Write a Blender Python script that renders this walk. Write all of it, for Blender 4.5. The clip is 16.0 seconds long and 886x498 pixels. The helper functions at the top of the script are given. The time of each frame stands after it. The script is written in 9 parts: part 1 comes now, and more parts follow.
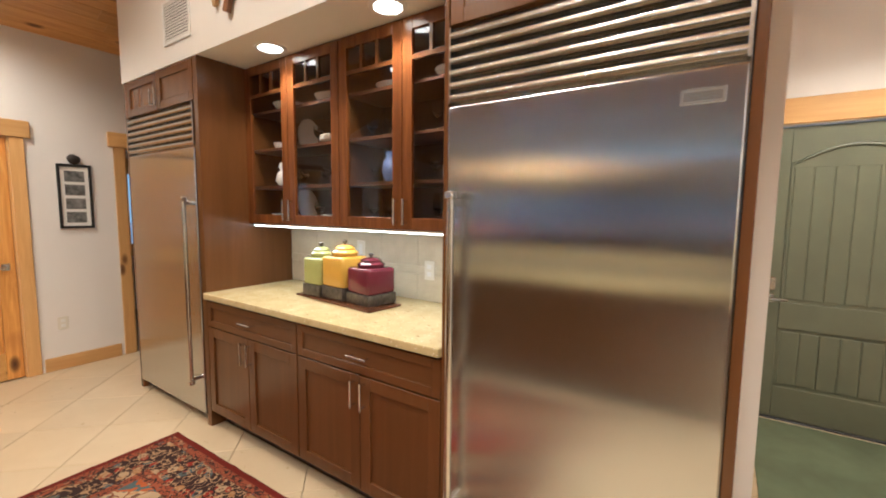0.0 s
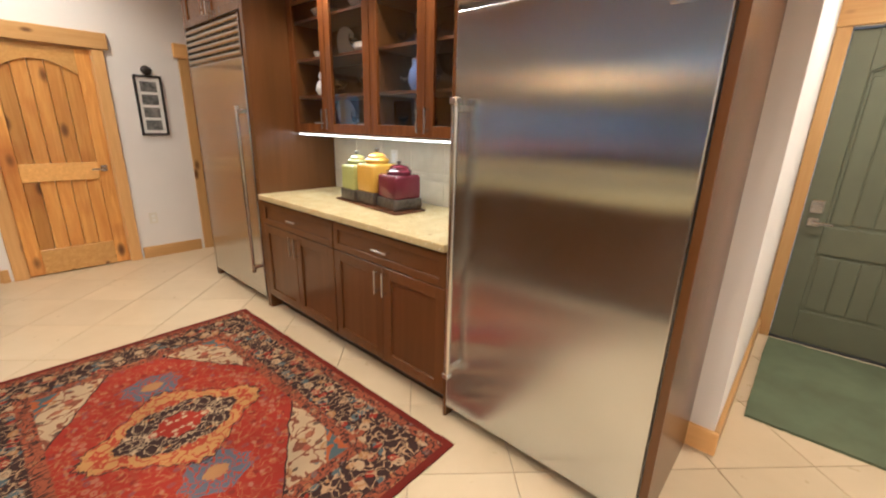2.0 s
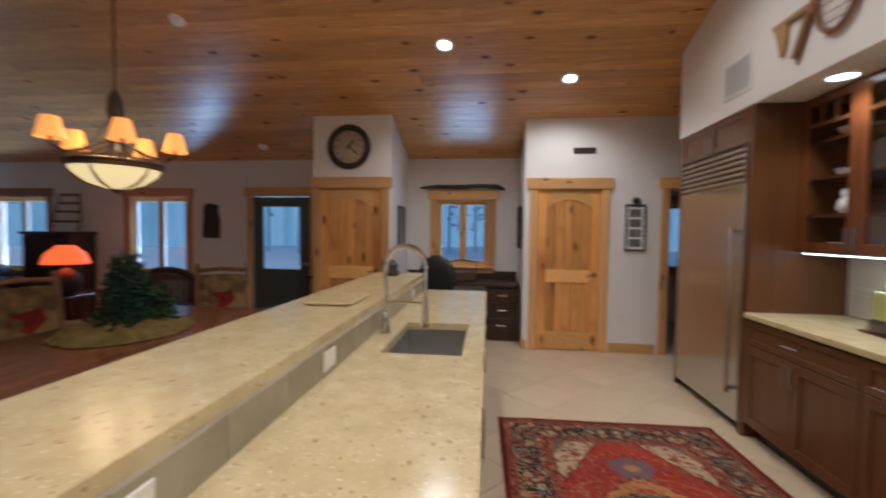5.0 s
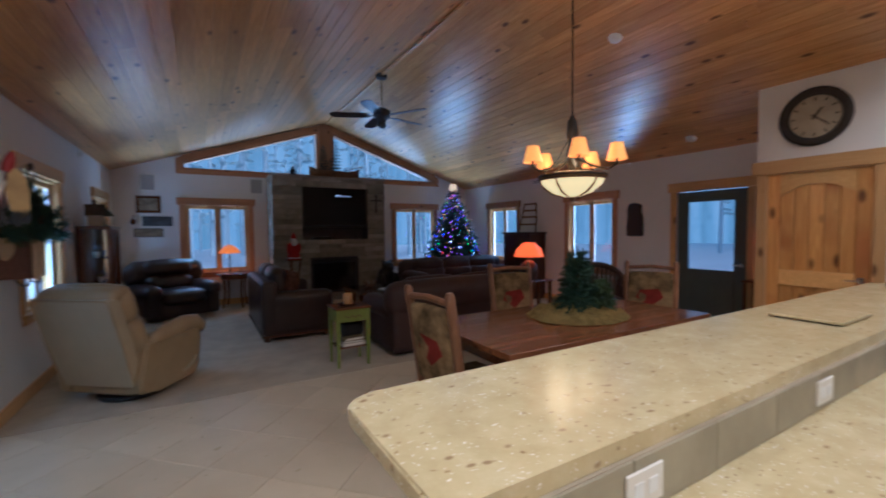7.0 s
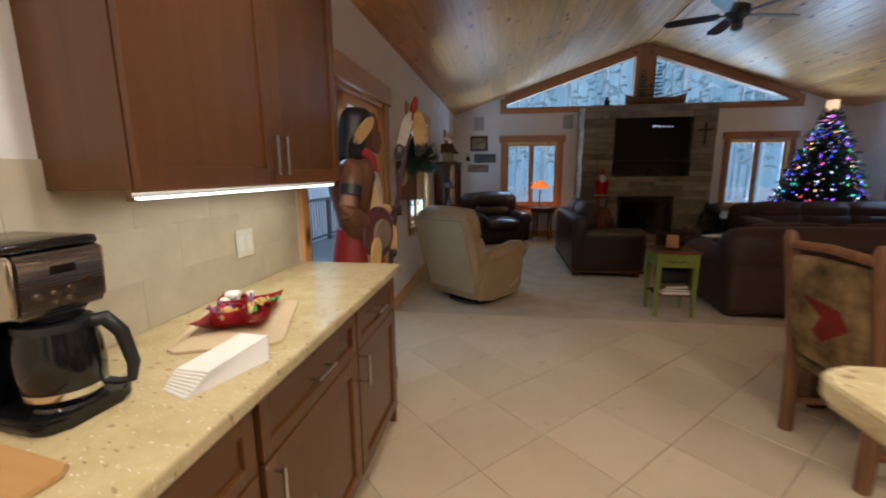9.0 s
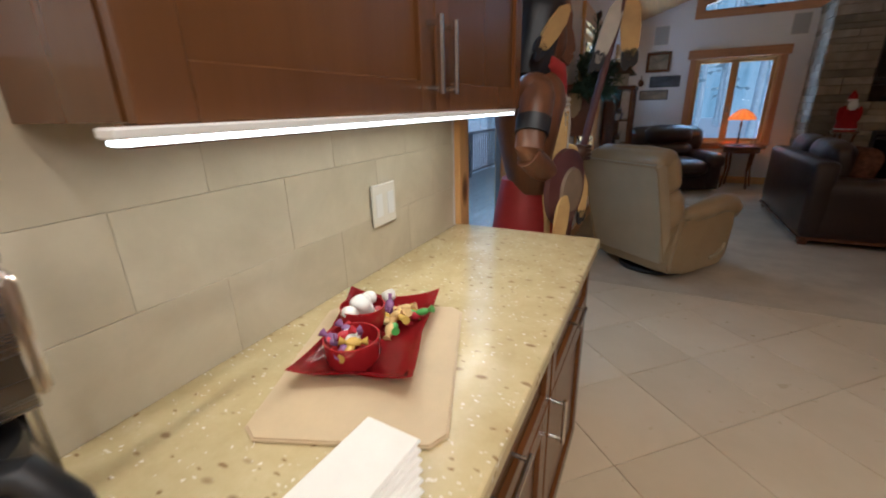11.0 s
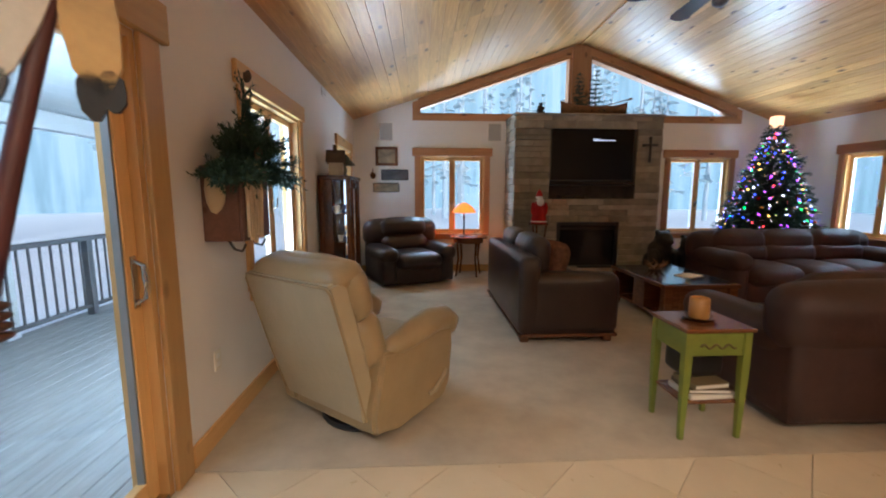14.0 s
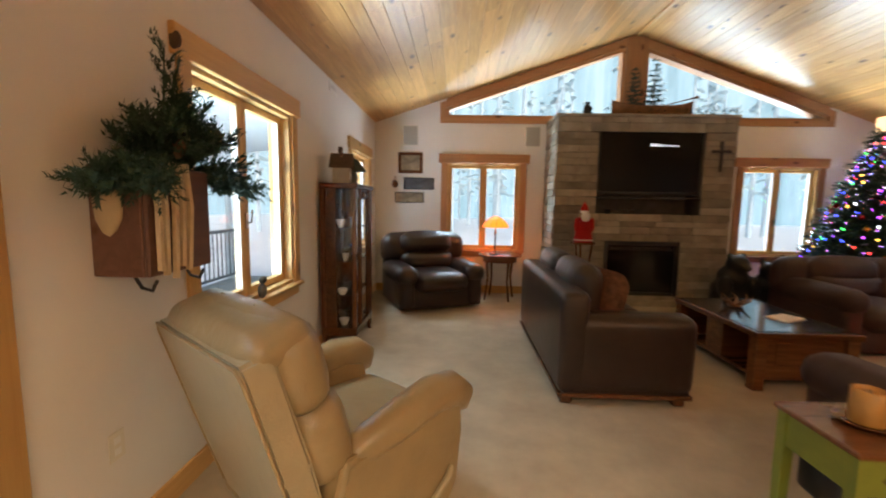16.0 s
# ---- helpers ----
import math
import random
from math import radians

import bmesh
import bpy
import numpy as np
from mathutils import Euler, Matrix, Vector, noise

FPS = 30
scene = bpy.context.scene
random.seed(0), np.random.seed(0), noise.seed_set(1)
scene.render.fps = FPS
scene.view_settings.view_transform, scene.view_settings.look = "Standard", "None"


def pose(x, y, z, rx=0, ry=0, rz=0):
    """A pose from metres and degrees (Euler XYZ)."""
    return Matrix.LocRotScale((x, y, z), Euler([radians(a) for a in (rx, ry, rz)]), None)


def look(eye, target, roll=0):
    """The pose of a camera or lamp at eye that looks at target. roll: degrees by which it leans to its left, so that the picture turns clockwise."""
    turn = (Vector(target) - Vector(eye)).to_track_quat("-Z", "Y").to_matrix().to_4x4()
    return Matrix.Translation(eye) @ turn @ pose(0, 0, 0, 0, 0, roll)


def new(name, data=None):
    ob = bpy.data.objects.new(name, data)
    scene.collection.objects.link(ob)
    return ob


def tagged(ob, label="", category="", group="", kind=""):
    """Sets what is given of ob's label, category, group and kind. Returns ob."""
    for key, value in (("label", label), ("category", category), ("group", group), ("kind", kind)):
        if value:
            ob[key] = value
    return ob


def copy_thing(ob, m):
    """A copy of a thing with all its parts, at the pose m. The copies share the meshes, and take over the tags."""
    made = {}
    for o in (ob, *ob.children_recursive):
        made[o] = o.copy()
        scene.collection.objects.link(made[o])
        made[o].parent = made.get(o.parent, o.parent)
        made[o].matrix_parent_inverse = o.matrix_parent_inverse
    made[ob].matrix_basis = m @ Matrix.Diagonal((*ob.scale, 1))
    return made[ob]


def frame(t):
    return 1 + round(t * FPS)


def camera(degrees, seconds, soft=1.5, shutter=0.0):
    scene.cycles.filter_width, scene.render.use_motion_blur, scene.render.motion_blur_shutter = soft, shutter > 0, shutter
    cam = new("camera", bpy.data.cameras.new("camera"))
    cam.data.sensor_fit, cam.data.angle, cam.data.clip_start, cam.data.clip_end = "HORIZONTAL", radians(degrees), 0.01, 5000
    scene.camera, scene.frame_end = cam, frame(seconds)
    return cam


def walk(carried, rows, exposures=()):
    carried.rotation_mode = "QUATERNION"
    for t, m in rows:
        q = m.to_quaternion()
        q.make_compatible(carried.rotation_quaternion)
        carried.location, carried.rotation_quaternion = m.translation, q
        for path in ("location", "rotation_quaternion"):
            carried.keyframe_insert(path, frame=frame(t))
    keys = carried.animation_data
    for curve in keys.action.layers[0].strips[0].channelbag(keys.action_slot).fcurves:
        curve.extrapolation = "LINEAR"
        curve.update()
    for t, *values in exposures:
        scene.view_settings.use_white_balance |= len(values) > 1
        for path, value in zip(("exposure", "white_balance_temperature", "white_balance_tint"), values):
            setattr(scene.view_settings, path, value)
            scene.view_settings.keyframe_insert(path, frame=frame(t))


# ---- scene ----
cam = camera(94.3, 16.0, 1.9, 0.5)
PATH = [
    (0, (0.475, 0.643, 1.466), (1.584, -1.01, 1.278), 0.6),
    (0.5, (0.365, 0.635, 1.472), (1.511, -0.995, 1.29), 0.6),
    (1, (0.253, 0.611, 1.46), (1.434, -0.981, 1.198), 1.8),
    (1.5, (0.199, 0.625, 1.439), (1.449, -0.881, 1.025), 2.5),
    (2, (0.192, 0.659, 1.423), (1.47, -0.771, 0.854), 1.5),
    (2.5, (0.156, 0.738, 1.418), (1.479, -0.61, 0.761), 2.4),
    (3, (0.082, 0.816, 1.412), (1.553, -0.404, 0.823), 3.8),
    (5.5, (0.046, 1.235, 1.468), (1.908, 1.964, 1.438), 0.2),
    (6, (0.039, 1.271, 1.47), (1.632, 2.479, 1.418), -0.4),
    (6.5, (-0.011, 1.293, 1.467), (1.284, 2.815, 1.392), -0.6),
    (7, (-0.061, 1.305, 1.468), (0.954, 3.026, 1.378), -0.6),
    (7.5, (-0.096, 1.321, 1.467), (0.633, 3.18, 1.346), -0.6),
    (8, (-0.134, 1.33, 1.46), (0.262, 3.282, 1.279), -0.2),
    (8.3, (-0.2, 1.315, 1.474), (-0.022, 3.293, 1.231), -0.8),
    (8.5, (-0.19, 1.345, 1.452), (-0.194, 3.325, 1.166), -0.1),
    (9, (-0.306, 1.506, 1.403), (-0.597, 3.45, 1.037), -0.4),
    (9.5, (-0.46, 1.697, 1.408), (-0.897, 3.603, 0.988), -0.9),
    (11.8, (-0.755, 2.475, 1.356), (-1.711, 4.081, 0.643), -1.9),
    (12, (-0.677, 2.584, 1.366), (-1.443, 4.312, 0.711), -0.8),
    (12.5, (-0.515, 2.844, 1.369), (-0.822, 4.76, 0.886), 0.8),
    (13, (-0.401, 3.086, 1.333), (-0.362, 5.053, 0.974), 0.8),
    (13.4, (-0.348, 3.254, 1.365), (-0.196, 5.229, 1.086), 0.2),
    (13.5, (-0.346, 3.294, 1.366), (-0.178, 5.268, 1.086), 0.0),
    (14, (-0.277, 3.516, 1.373), (-0.176, 5.496, 1.108), 0.1),
    (14.5, (-0.226, 3.697, 1.364), (-0.228, 5.677, 1.084), 0.5),
    (15, (-0.238, 3.917, 1.381), (-0.226, 5.903, 1.143), -0.9),
    (15.5, (-0.181, 4.129, 1.385), (-0.089, 6.116, 1.178), -1.1),
    (16, (-0.124, 4.331, 1.405), (-0.195, 6.318, 1.183), 1.0),
]
SKY, WINDOWS, CANS, STRIP, CHAND, BACKDROP = 0.09, 1.7, 1.1, 0.45, 0.8, 0.5
EXPOSURES = [(0.0, 0.55, 5250, 5), (3.2, 0.36, 5100, 5), (5.3, -0.33, 4600, 7), (7.5, -0.15, 4300, 8), (8.6, 0.0, 4700, 6), (9.6, 0.1, 5600, 6), (12.0, -0.05, 4450, 7), (12.5, 0.2, 4500, 8), (13.0, 0.60, 5050, 7), (14.5, 1.04, 5800, 7), (16.0, 1.24, 6800, 7)]
walk(cam, [(t, look(eye, target, roll)) for t, eye, target, roll in PATH],
     exposures=EXPOSURES)

# ---- world, sun, large lights ----
world = bpy.data.worlds.new("world")
scene.world = world
world.use_nodes = True
_nt = world.node_tree
_sky = _nt.nodes.new("ShaderNodeTexSky")
_sky.sky_type = "NISHITA"
_sky.sun_disc = False
_sky.sun_elevation = radians(28)
_sky.sun_rotation = radians(155)
_sky.air_density, _sky.dust_density, _sky.ozone_density = 1.0, 3.0, 1.0
_bg = _nt.nodes["Background"]
_bg.inputs["Strength"].default_value = SKY
_nt.links.new(_sky.outputs["Color"], _bg.inputs["Color"])


def lamp(name, kind, m, energy, color, size=0.1, size_y=None, spot=None, blend=0.6):
    data = bpy.data.lights.new(name, kind)
    data.energy, data.color = energy, color
    if kind == "AREA":
        data.size = size
        if size_y:
            data.shape, data.size_y = "RECTANGLE", size_y
    elif kind == "SUN":
        data.angle = size
    else:
        data.shadow_soft_size = size
    if kind == "SPOT":
        data.spot_size, data.spot_blend = radians(spot), blend
    ob = new(name, data)
    ob.matrix_world = m
    return ob


sun = lamp("sun", "SUN", look((14, -24, 16), (3, 0, 0)), 0.8, (1.0, 0.98, 0.96), radians(14))

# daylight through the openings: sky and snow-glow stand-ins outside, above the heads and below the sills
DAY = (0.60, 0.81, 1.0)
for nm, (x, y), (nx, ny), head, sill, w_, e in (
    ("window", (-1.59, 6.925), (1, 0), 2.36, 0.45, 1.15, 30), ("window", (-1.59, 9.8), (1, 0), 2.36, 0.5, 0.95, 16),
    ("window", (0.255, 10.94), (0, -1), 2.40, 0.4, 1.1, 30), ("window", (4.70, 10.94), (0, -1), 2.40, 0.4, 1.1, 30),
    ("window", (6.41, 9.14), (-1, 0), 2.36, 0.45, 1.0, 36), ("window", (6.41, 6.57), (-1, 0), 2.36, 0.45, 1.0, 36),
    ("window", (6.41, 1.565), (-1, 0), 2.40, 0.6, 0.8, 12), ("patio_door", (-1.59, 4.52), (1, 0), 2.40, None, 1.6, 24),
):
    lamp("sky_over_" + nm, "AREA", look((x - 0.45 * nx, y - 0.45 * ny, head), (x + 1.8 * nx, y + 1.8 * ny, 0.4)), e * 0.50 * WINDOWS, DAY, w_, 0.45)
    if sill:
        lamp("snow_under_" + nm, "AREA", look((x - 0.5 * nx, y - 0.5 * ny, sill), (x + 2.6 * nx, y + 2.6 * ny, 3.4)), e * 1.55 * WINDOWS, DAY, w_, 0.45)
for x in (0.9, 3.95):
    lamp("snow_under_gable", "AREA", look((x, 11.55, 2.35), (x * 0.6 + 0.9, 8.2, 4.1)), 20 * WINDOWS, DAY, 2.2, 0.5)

# recessed cans, the unseen ones added for light, and other lamps of the house
WARM = (1.0, 0.79, 0.56)
for x, y, z in ((2.74, -0.88, 2.395), (1.82, -0.88, 2.395), (0.9, -0.55, 3.36), (4.16, 1.64, 3.31), (4.66, 0.33, 3.14), (2.9, 0.33, 3.73), (2.6, 1.64, 3.82), (1.2, 0.33, 3.46), (0.6, 1.64, 3.26), (-0.42, 2.5, 2.90), (-0.75, 0.6, 2.80), (-0.4, -1.9, 2.90)):
    soffit = z < 2.5
    lamp("can_lamp", "SPOT", look((x, y, z - 0.03), (x, y, 0)), (18 if soffit else 120 if y < -1 else 64) * CANS, WARM, 0.05, None, 130 if soffit else 146, 0.7)
lamp("under_cabinet_lamp", "AREA", pose(2.2, -1.06, 1.335), 7 * STRIP, (1.0, 0.92, 0.78), 1.75, 0.03)
lamp("under_cabinet_lamp", "AREA", pose(-1.23, 2.98, 1.34, 0, 0, 90), 4.2 * STRIP, (1.0, 0.82, 0.55), 1.05, 0.03)
lamp("chandelier_lamp", "POINT", pose(2.62, 3.74, 2.05), 22 * CHAND, (1.0, 0.58, 0.22), 0.18)
lamp("table_lamp_bulb", "POINT", pose(0.36, 10.25, 1.12), 3.5 * CHAND, (1.0, 0.42, 0.12), 0.05)
lamp("console_lamp_bulb", "POINT", pose(5.13, 7.0, 1.12), 5 * CHAND, (1.0, 0.28, 0.06), 0.05)


# ---- materials ----
def principled(name, color, rough=0.5, metal=0.0):
    m = bpy.data.materials.new(name)
    m.use_nodes = True
    b = m.node_tree.nodes["Principled BSDF"]
    b.inputs["Base Color"].default_value = (*color, 1)
    b.inputs["Roughness"].default_value = rough
    b.inputs["Metallic"].default_value = metal
    return m, m.node_tree.nodes, m.node_tree.links, b


def coords(n, l, scale, rot=(0, 0, 0), kind="Object"):
    tc = n.new("ShaderNodeTexCoord")
    mp = n.new("ShaderNodeMapping")
    mp.inputs["Scale"].default_value = scale
    mp.inputs["Rotation"].default_value = rot
    l.new(tc.outputs[kind], mp.inputs["Vector"])
    return mp.outputs["Vector"]


def ramp(n, stops):
    r = n.new("ShaderNodeValToRGB")
    e = r.color_ramp.elements
    while len(e) < len(stops):
        e.new(0.5)
    for el, (p, c) in zip(e, stops):
        el.position, el.color = p, (*c, 1) if len(c) == 3 else c
    return r


def noise_node(n, l, vec, scale, detail=4, rough=0.6, dist=0.0):
    t = n.new("ShaderNodeTexNoise")
    t.inputs["Scale"].default_value = scale
    t.inputs["Detail"].default_value = detail
    t.inputs["Roughness"].default_value = rough
    t.inputs["Distortion"].default_value = dist
    if vec is not None:
        l.new(vec, t.inputs["Vector"])
    return t


def bump(n, l, b, height, strength, dist=0.01):
    bp = n.new("ShaderNodeBump")
    bp.inputs["Strength"].default_value = strength
    bp.inputs["Distance"].default_value = dist
    l.new(height, bp.inputs["Height"])
    l.new(bp.outputs["Normal"], b.inputs["Normal"])


def mix(n, l, fac, a, c, mode="MIX"):
    x = n.new("ShaderNodeMix")
    x.data_type, x.blend_type = "RGBA", mode
    for sock, v in ((x.inputs["Factor"], fac), (x.inputs["A"], a), (x.inputs["B"], c)):
        if isinstance(v, (int, float)):
            sock.default_value = v
        elif isinstance(v, tuple):
            sock.default_value = (*v, 1)
        else:
            l.new(v, sock)
    return x.outputs["Result"]


def paint(name, color, rough=0.6, var=0.06, scale=2.0, bumps=0.05, fine=120.0, metal=0.0):
    m, n, l, b = principled(name, color, rough, metal)
    v = coords(n, l, (1, 1, 1))
    big = noise_node(n, l, v, scale, 5)
    lo = tuple(max(0.0, c * (1 - var)) for c in color)
    hi = tuple(min(1.0, c * (1 + var)) for c in color)
    r = ramp(n, [(0.3, lo), (0.7, hi)])
    l.new(big.outputs["Fac"], r.inputs["Fac"])
    l.new(r.outputs["Color"], b.inputs["Base Color"])
    if bumps:
        f = noise_node(n, l, v, fine, 3)
        bump(n, l, b, f.outputs["Fac"], bumps, 0.004)
    return m


def wood(name, dark, light, axis="z", rough=0.4, knots=0.0, scale=1.0, island=False, vary=0.25, red=None):
    """Grain along one axis, with knots where asked for; pieces differ by object or by island."""
    m, n, l, b = principled(name, light, rough)
    s = {"x": (0.9, 14, 14), "y": (14, 0.9, 14), "z": (14, 14, 0.9)}[axis]
    k = {"x": (2.6, 5.6, 5.6), "y": (5.6, 2.6, 5.6), "z": (5.6, 5.6, 2.6)}[axis]
    tc = n.new("ShaderNodeTexCoord")
    if island:
        rnd = n.new("ShaderNodeNewGeometry").outputs["Random Per Island"]
    else:
        rnd = n.new("ShaderNodeObjectInfo").outputs["Random"]
    sh = n.new("ShaderNodeMath")
    sh.operation = "MULTIPLY"
    sh.inputs[1].default_value = 37.0
    l.new(rnd, sh.inputs[0])
    add = n.new("ShaderNodeVectorMath")
    l.new(tc.outputs["Object"], add.inputs[0])
    l.new(sh.outputs[0], add.inputs[1])
    mp = n.new("ShaderNodeMapping")
    mp.inputs["Scale"].default_value = tuple(c * scale for c in s)
    l.new(add.outputs[0], mp.inputs["Vector"])
    g = noise_node(n, l, mp.outputs["Vector"], 2.2, 6, 0.65, 0.8)
    r = ramp(n, [(0.3, dark), (0.52, tuple((a + c) / 2 for a, c in zip(dark, light))), (0.7, light)])
    l.new(g.outputs["Fac"], r.inputs["Fac"])
    col = r.outputs["Color"]
    hs = n.new("ShaderNodeHueSaturation")
    vr = n.new("ShaderNodeMapRange")
    vr.inputs["To Min"].default_value, vr.inputs["To Max"].default_value = 1 - vary, 1 + vary
    l.new(rnd, vr.inputs["Value"])
    l.new(vr.outputs[0], hs.inputs["Value"])
    l.new(col, hs.inputs["Color"])
    col = hs.outputs["Color"]
    if red:
        hm = noise_node(n, l, add.outputs[0], 1.1, 2)
        hr = ramp(n, [(0.52, (0, 0, 0)), (0.62, (1, 1, 1))])
        l.new(hm.outputs["Fac"], hr.inputs["Fac"])
        col = mix(n, l, hr.outputs["Color"], col, mix(n, l, 0.55, col, red))
    if knots:
        mk = n.new("ShaderNodeMapping")
        mk.inputs["Scale"].default_value = tuple(c * scale for c in k)
        l.new(add.outputs[0], mk.inputs["Vector"])
        vo = n.new("ShaderNodeTexVoronoi")
        vo.inputs["Scale"].default_value = 1.0
        vo.inputs["Randomness"].default_value = 1.0
        l.new(mk.outputs["Vector"], vo.inputs["Vector"])
        kr = ramp(n, [(0.02, (1, 1, 1)), (0.055 + 0.06 * knots, (0.8, 0.8, 0.8)), (0.10 + 0.12 * knots, (0, 0, 0))])
        l.new(vo.outputs["Distance"], kr.inputs["Fac"])
        wn = n.new("ShaderNodeSeparateColor")
        l.new(vo.outputs["Color"], wn.inputs["Color"])
        th = n.new("ShaderNodeMath")
        th.operation = "LESS_THAN"
        th.inputs[1].default_value = 0.52 + 0.42 * knots
        l.new(wn.outputs[0], th.inputs[0])
        mu = n.new("ShaderNodeMath")
        mu.operation = "MULTIPLY"
        l.new(kr.outputs["Color"], mu.inputs[0])
        l.new(th.outputs[0], mu.inputs[1])
        col = mix(n, l, mu.outputs[0], col, (0.085, 0.026, 0.008))
    l.new(col, b.inputs["Base Color"])
    rr = n.new("ShaderNodeMapRange")
    wide = 0.2 if not knots and vary < 0.1 else 1.0
    rr.inputs["To Min"].default_value, rr.inputs["To Max"].default_value = rough - 0.08 * wide, rough + 0.1 * wide
    l.new(g.outputs["Fac"], rr.inputs["Value"])
    l.new(rr.outputs[0], b.inputs["Roughness"])
    bump(n, l, b, g.outputs["Fac"], 0.06 * wide, 0.004)
    return m


def emitter(name, color, strength):
    m, n, l, b = principled(name, color, 0.5)
    b.inputs["Emission Color"].default_value = (*color, 1)
    b.inputs["Emission Strength"].default_value = strength
    return m


def glass(name, tint=(1, 1, 1), rough=0.0):
    m, n, l, b = principled(name, tint, rough)
    b.inputs["Transmission Weight"].default_value = 1.0
    b.inputs["IOR"].default_value = 1.02 if rough == 0 else 1.3
    b.inputs["Specular IOR Level"].default_value = 0.5
    return m


def window_pane(name):
    """Clear pane: mostly see-through with a weak mirror gloss."""
    m = bpy.data.materials.new(name)
    m.use_nodes = True
    n, l = m.node_tree.nodes, m.node_tree.links
    n.remove(n["Principled BSDF"])
    tr = n.new("ShaderNodeBsdfTransparent")
    gl = n.new("ShaderNodeBsdfGlossy")
    gl.inputs["Roughness"].default_value = 0.02
    fr = n.new("ShaderNodeLayerWeight")
    fr.inputs["Blend"].default_value = 0.12
    pw = n.new("ShaderNodeMath")
    pw.operation = "MULTIPLY_ADD"
    pw.inputs[1].default_value, pw.inputs[2].default_value = 0.3, 0.025
    l.new(fr.outputs["Facing"], pw.inputs[0])
    mx = n.new("ShaderNodeMixShader")
    l.new(pw.outputs[0], mx.inputs[0])
    l.new(tr.outputs[0], mx.inputs[1])
    l.new(gl.outputs[0], mx.inputs[2])
    l.new(mx.outputs[0], n["Material Output"].inputs["Surface"])
    return m


def quartz(name):
    m, n, l, b = principled(name, (0.62, 0.52, 0.34), 0.19)
    v = coords(n, l, (1, 1, 1))
    big = noise_node(n, l, v, 9, 6, 0.7)
    r = ramp(n, [(0.3, (0.49, 0.385, 0.19)), (0.55, (0.57, 0.465, 0.25)), (0.75, (0.65, 0.545, 0.325))])
    l.new(big.outputs["Fac"], r.inputs["Fac"])
    col = r.outputs["Color"]
    for sc, thr, c, seed in ((34, 0.12, (0.30, 0.20, 0.09), 3.0), (60, 0.15, (0.78, 0.72, 0.56), 9.0), (15, 0.10, (0.32, 0.22, 0.11), 5.0)):
        mp = coords(n, l, (1, 1.9, 1.4), (0.3, 0.2, seed))
        nz = noise_node(n, l, mp, sc * 0.4, 2)
        ad = n.new("ShaderNodeVectorMath")
        ad.operation = "MULTIPLY_ADD"
        l.new(nz.outputs["Color"], ad.inputs[0])
        ad.inputs[1].default_value = (0.05, 0.05, 0.05)
        l.new(mp, ad.inputs[2])
        vo = n.new("ShaderNodeTexVoronoi")
        vo.inputs["Scale"].default_value = sc
        l.new(ad.outputs[0], vo.inputs["Vector"])
        kr = ramp(n, [(thr, (1, 1, 1)), (thr + 0.1, (0, 0, 0))])
        l.new(vo.outputs["Distance"], kr.inputs["Fac"])
        sp = n.new("ShaderNodeSeparateColor")
        l.new(vo.outputs["Color"], sp.inputs["Color"])
        th = n.new("ShaderNodeMath")
        th.operation = "LESS_THAN"
        th.inputs[1].default_value = 0.42
        l.new(sp.outputs[0], th.inputs[0])
        mu = n.new("ShaderNodeMath")
        mu.operation = "MULTIPLY"
        l.new(kr.outputs["Color"], mu.inputs[0])
        l.new(th.outputs[0], mu.inputs[1])
        col = mix(n, l, mu.outputs[0], col, c)
    l.new(col, b.inputs["Base Color"])
    return m


def steel(name, axis="x", color=(0.60, 0.60, 0.60), rough=0.17, along=None):
    m, n, l, b = principled(name, color, rough, 1.0)
    s = {"x": (0.6, 300, 300), "z": (300, 300, 0.6), "y": (300, 0.6, 300)}[axis]
    v = coords(n, l, s)
    g = noise_node(n, l, v, 1.0, 3)
    rr = n.new("ShaderNodeMapRange")
    rr.inputs["To Min"].default_value, rr.inputs["To Max"].default_value = rough - 0.02, rough + 0.04
    l.new(g.outputs["Fac"], rr.inputs["Value"])
    l.new(rr.outputs[0], b.inputs["Roughness"])
    w = noise_node(n, l, coords(n, l, (0.7, 0.7, 2.2)), 1.6, 1, 0.4)
    bump(n, l, b, w.outputs["Fac"], 0.08, 0.02)
    if along:
        b.inputs["Anisotropic"].default_value = 1.0
        tg = n.new("ShaderNodeCombineXYZ")
        for s_, c_ in zip(tg.inputs, along):
            s_.default_value = c_
        l.new(tg.outputs[0], b.inputs["Tangent"])
    return m


